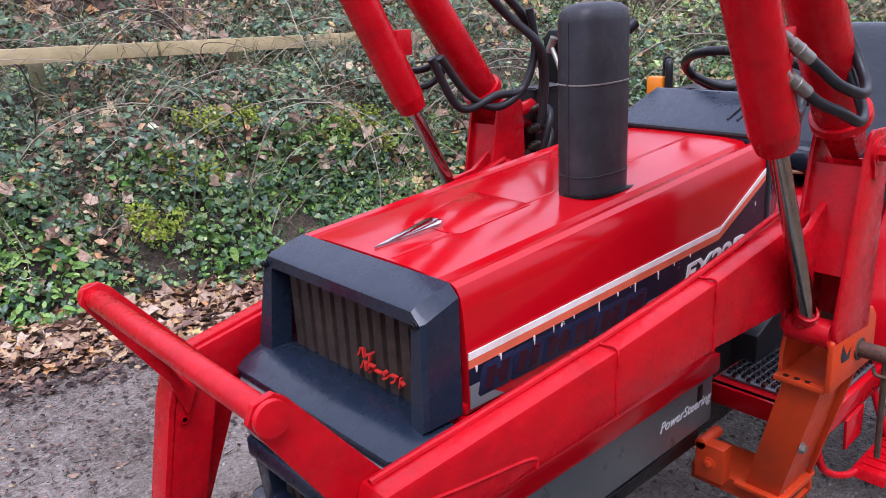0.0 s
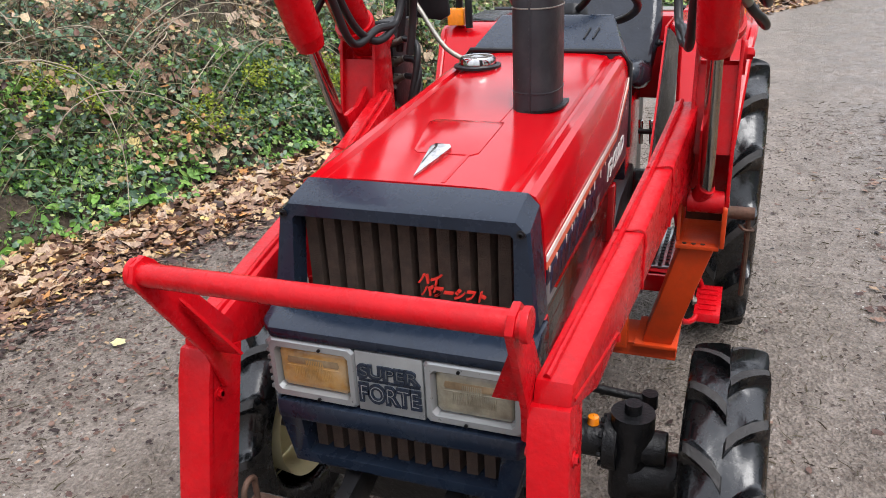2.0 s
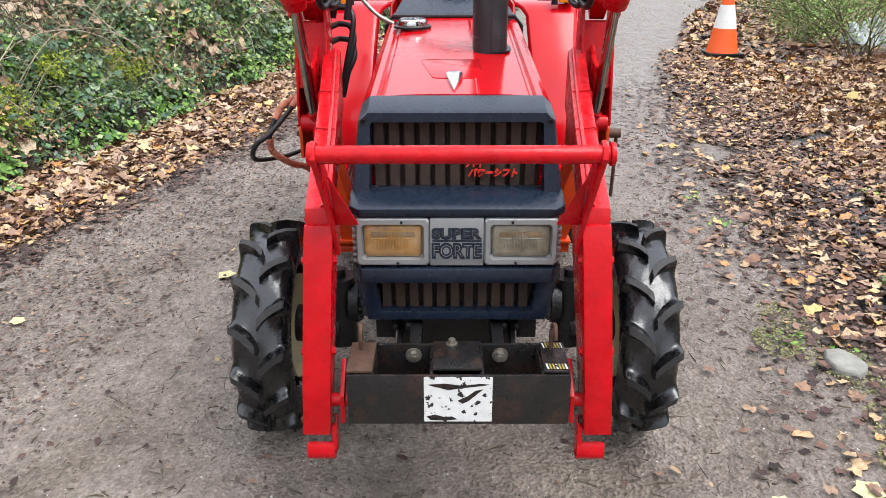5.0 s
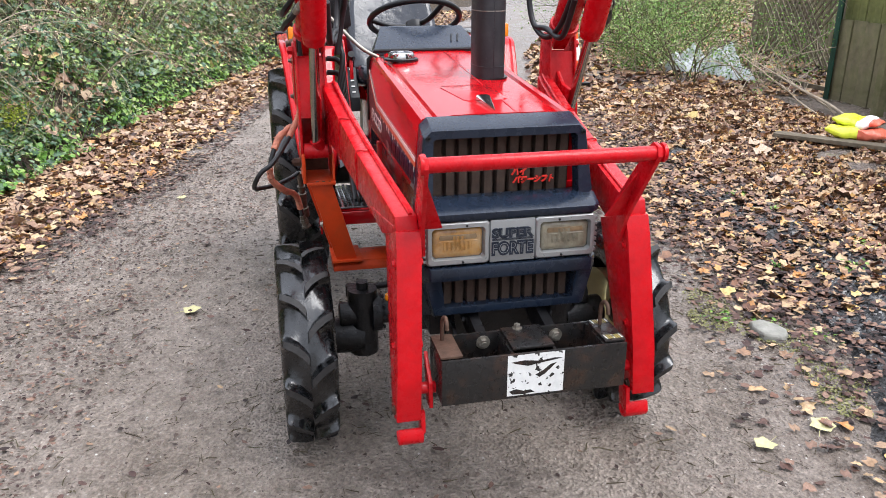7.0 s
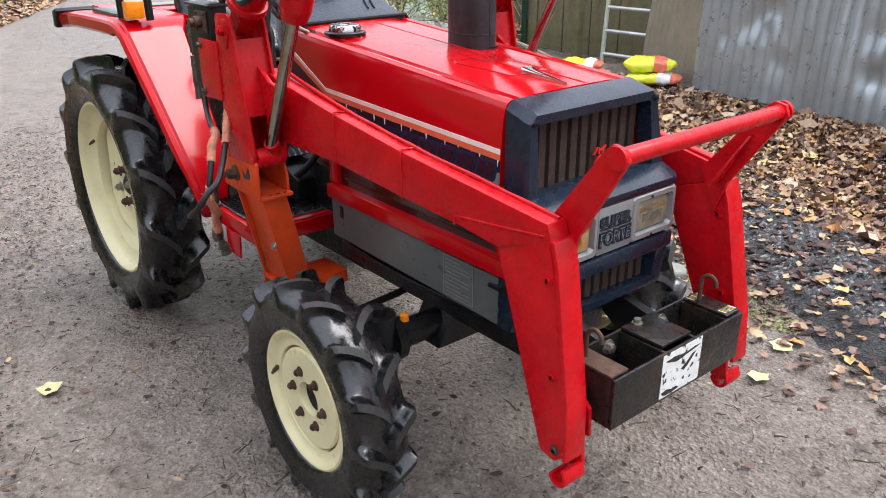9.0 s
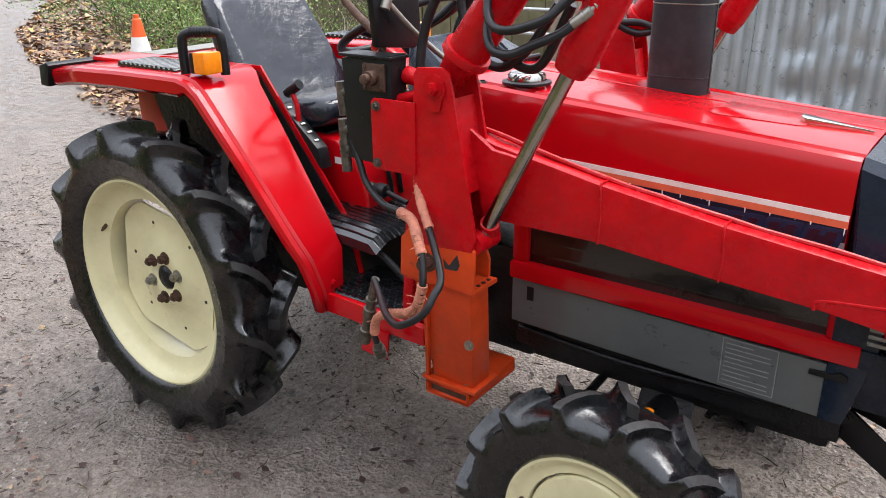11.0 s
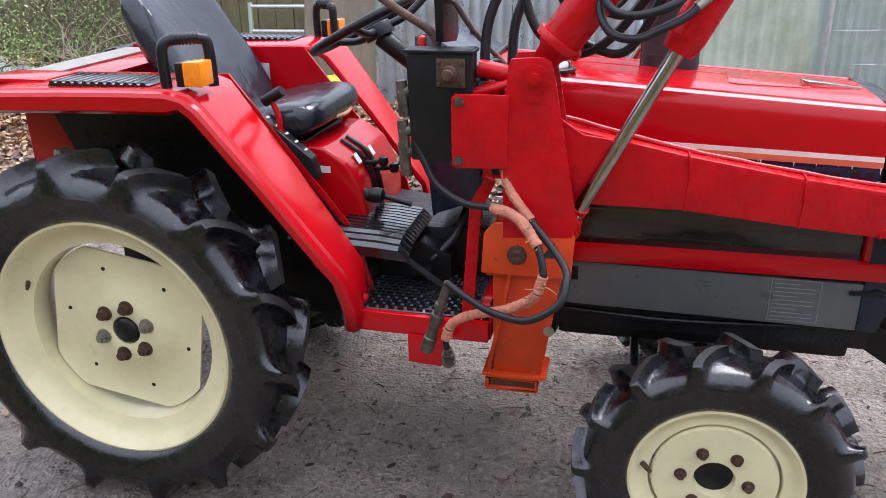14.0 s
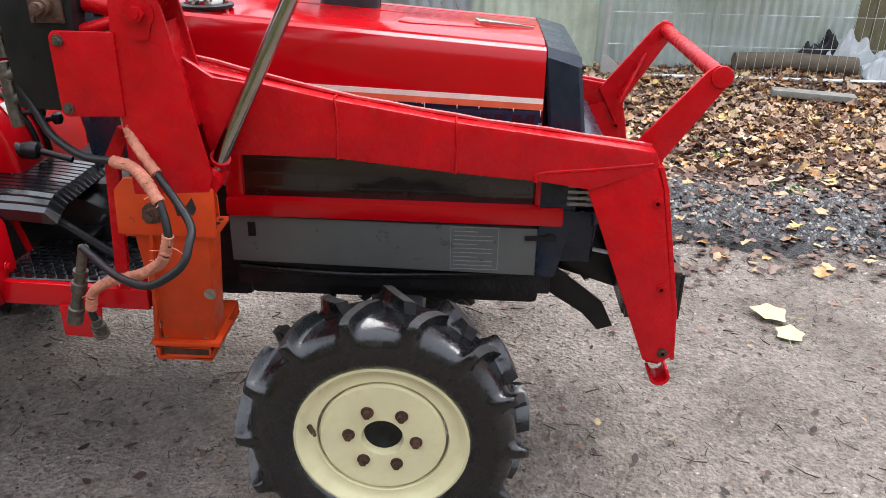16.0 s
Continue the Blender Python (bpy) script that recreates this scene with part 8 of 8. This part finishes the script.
bm = bmesh.new()
prism(bm, [(0.962, 1.03), (0.972, 1.022), (1.088, 1.026), (1.09, 1.19), (0.972, 1.19), (0.962, 1.18)], -0.466, -0.459)
part("mounting_plate", bm, RED_ARM, vb, "red mounting plate", 0.003)
for x, z in ((0.98, 1.172), (0.978, 1.04)):
    bm = bmesh.new()
    hexbolt(bm, (x, -0.466, z), (0, -1, 0), 0.0075, 0.008)
    part("bolt", bm, GREASY, vb, "greasy steel bolt")
for z in (1.19, 1.10, 1.05):
    bm = bmesh.new()
    cyl(bm, (0.865, -0.425, z), (0.835, -0.43, z - 0.01), 0.014, seg=10)
    cyl(bm, (0.84, -0.43, z + 0.02), (0.846, -0.43, z - 0.06), 0.013, seg=10)
    part("hose_union", bm, GREASY, vb, "greasy steel hose union")
bm = bmesh.new()
cyl(bm, (1.01, -0.39, 1.235), (1.09, -0.39, 1.22), 0.02, seg=14)
cyl(bm, (1.0, -0.41, 1.18), (1.09, -0.41, 1.205), 0.013, seg=12)
part("linkage", bm, RED_ARM, vb)


for y, z in ((-0.375, 1.12), (-0.375, 1.17), (-0.375, 1.225), (-0.41, 1.09)):
    bm = bmesh.new()
    cyl(bm, (1.0, y, z), (1.02, y, z), 0.016, seg=6)
    cyl(bm, (1.02, y, z), (1.036, y, z), 0.011, seg=12)
    cyl(bm, (1.03, y, z - 0.004), (1.03, y + 0.035, z + 0.012), 0.010, seg=10)
    part("front_union", bm, GREASY, vb, "greasy steel hose union")


def hose(pts, r, material, label, steps=8, shift=(0.008, 0.056, 0.01)):
    bm = bmesh.new()
    tube(bm, [(x + shift[0], y + math.copysign(shift[1], y), z + shift[2]) for x, y, z in pts], r, seg=12, steps=steps)
    return P("hose", bm, material, label, sharp=60)


STILL = (0, 0, 0)
UPPER = [(1.088, -0.495, 1.075), (1.09, -0.5, 1.03), (1.108, -0.52, 0.985), (1.16, -0.555, 0.93), (1.239, -0.62, 0.858), (1.25, -0.662, 0.828), (1.237, -0.685, 0.79), (1.179, -0.69, 0.751), (1.12, -0.656, 0.736), (1.06, -0.607, 0.73), (0.995, -0.55, 0.737), (0.962, -0.525, 0.745)]
LOWER = [(0.878, -0.49, 1.085), (0.906, -0.495, 1.03), (0.935, -0.505, 0.985), (1.0, -0.525, 0.952), (1.07, -0.545, 0.95), (1.115, -0.562, 0.945), (1.15, -0.59, 0.93), (1.182, -0.612, 0.892), (1.199, -0.632, 0.831), (1.185, -0.63, 0.785), (1.157, -0.61, 0.752), (1.1, -0.58, 0.712), (1.029, -0.552, 0.682), (0.975, -0.535, 0.645), (0.955, -0.525, 0.596), (0.956, -0.52, 0.565)]
hose(UPPER, 0.0085, HOSE, "black hydraulic hose", shift=STILL)
hose(LOWER, 0.0085, HOSE, "black hydraulic hose", shift=STILL)


def turned(bm, a, b, prof, seg=16):
    """A turned steel body between two points, in one piece."""
    d, u, v = basis((b - a).normalized())
    loft(bm, [[a + (b - a) * t + (u * math.cos(g) + v * math.sin(g)) * r for g in (2 * math.pi * i / seg for i in range(seg))] for t, r in prof])


def wrap(pts, r):
    """Frayed tape round a hose: uneven turns and a torn edge."""
    path = smooth_path([Vector(p) for p in pts], 14)
    bm = bmesh.new()
    rings = []
    for k, p in enumerate(path):
        a, b = path[max(k - 1, 0)], path[min(k + 1, len(path) - 1)]
        u, v = basis((b - a).normalized())[1:]
        q = r * (1 + 0.07 * math.sin(k * 1.9) + 0.12 * bumps(p.x * 30, p.z * 30, 1, 5))
        rings.append([p + (u * math.cos(g) + v * math.sin(g)) * q * (1 + 0.06 * bumps(g * 2, k * 0.5, 1, 2)) for g in (2 * math.pi * i / 14 for i in range(14))])
    loft(bm, rings)
    for k in range(2, len(path), 5):
        p = path[k]
        e = p + Vector((rng.normal(0, 0.012), -0.014, rng.uniform(-0.014, 0.012)))
        tube(bm, [p, (p + e) / 2 + Vector((0.003, 0, 0.003)), e], 0.0022, seg=4, steps=2, taper=0.4)
    return P("hose_wrapping", bm, PINK, "frayed pink tape wrapped round a hose", sharp=60)


wrap(UPPER[1:4], 0.0112)
wrap(LOWER[4:8], 0.0122)
wrap(LOWER[8:15], 0.0118)
for x0 in ((0.962, 0.745, 0.9, 0.547), (0.958, 0.565, 0.957, 0.515)):
    bm = bmesh.new()
    a, b = Vector((x0[0], -0.52, x0[1])), Vector((x0[2], -0.505, x0[3]))
    turned(bm, a, b, ((0, 0.011), (0.3, 0.011), (0.301, 0.0158), (0.36, 0.0158), (0.361, 0.012), (0.45, 0.0125), (0.46, 0.0172), (0.56, 0.0172), (0.57, 0.0135), (0.79, 0.0138), (0.8, 0.0178), (0.86, 0.0182), (0.88, 0.0165), (0.91, 0.0182), (1, 0.0175)))
    P("hose_coupling", bm, GREASY, "greasy steel quick coupling", sharp=30)
for s in (-1, 1):
    for k in range(2):
        o = k * 0.03
        hose([(1.38 + o, s * 0.36, 1.40), (1.30 + o, s * 0.35, 1.30 - o), (1.22, s * 0.33, 1.26 + o), (1.14, s * 0.31, 1.30), (1.1, s * 0.3, 1.40), (1.12, s * 0.3, 1.5)], 0.0105, HOSE, "black hydraulic hose looped beside the boom")
for o in (0, 0.055):
    hose([(1.02 + o, -0.36 + o, 1.20), (1.025 + o, -0.34 + o, 1.32), (1.06 + o, -0.33 + o, 1.41), (1.12 + o, -0.33, 1.49), (1.2 + o, -0.34, 1.56)], 0.0115, HOSE, "black hydraulic hose rising from the valve box")
for s in (-1, 1):
    for z in (1.455, 1.405):
        g = (z - 1.405) * 0.9
        hose([(1.47, s * 0.458, z - 0.026), (1.445, s * 0.472, z - 0.048), (1.40 + g * 0.4, s * 0.492, 1.335 + g), (1.35, s * 0.50, 1.315 + g), (1.30, s * 0.485, 1.325 + g), (1.275, s * 0.455, 1.37 + g), (1.29, s * 0.425, 1.44 + g), (1.35, s * 0.41, 1.52 + g)], 0.009, HOSE, "black hydraulic hose looped beside the cylinder")
    for z in (1.455, 1.405):
        bm = bmesh.new()
        a, b = Vector((1.523, s * 0.491, z + 0.022)), Vector((1.47, s * 0.518, z - 0.022))
        turned(bm, a, b, ((0, 0.0095), (0.28, 0.0095), (0.29, 0.007), (0.4, 0.007), (0.41, 0.0108), (0.61, 0.0108), (0.62, 0.0118), (0.68, 0.0118), (0.69, 0.0104), (1.0, 0.0104)))
        P("hose_fitting", bm, STEEL, "bright steel hose ferrule", sharp=30)
    # locking pin and clamp of one bracket
    if s < 0:
        continue
    bm = bmesh.new()
    cyl(bm, (1.126, s * 0.518, 0.829), (1.126, s * 0.583, 0.829), 0.0165, seg=16)
    tube(bm, [(1.126, s * 0.569, 0.826), (1.122, s * 0.571, 0.73), (1.107, s * 0.571, 0.59)], 0.0065, seg=8, smooth=False)
    tube(bm, [(1.107, s * 0.561, 0.791), (1.126, s * 0.583, 0.784), (1.144, s * 0.561, 0.791), (1.126, s * 0.549, 0.796)], 0.004, seg=6)
    P("locking_pin", bm, RUST, "rusty hanging locking pin")
    bm = bmesh.new()
    box(bm, 1.18, 1.215, s * 0.22, s * 0.29, 0.44, 0.53)
    cyl(bm, (1.135, s * 0.23, 0.525), (1.215, s * 0.23, 0.525), 0.014, seg=12)
    hexbolt(bm, (1.215, s * 0.255, 0.485), (1, 0, 0), 0.010, 0.008)
    P("clamp_block", bm, ORANGE, "rusty orange clamp on the frame rail", 0.004)

for z0, y0, drop in ((1.12, -0.34, 0.1), (1.17, -0.34, 0.13), (1.225, -0.34, 0.16)):
    hose([(1.03, y0, z0 + 0.012), (1.045, y0 + 0.04, z0 + 0.005), (1.07, y0 + 0.055, z0 - 0.04), (1.08, y0 + 0.03, z0 - drop), (1.075, y0 + 0.01, z0 - drop - 0.08)], 0.0095, HOSE, "black hydraulic hose from the valve box")
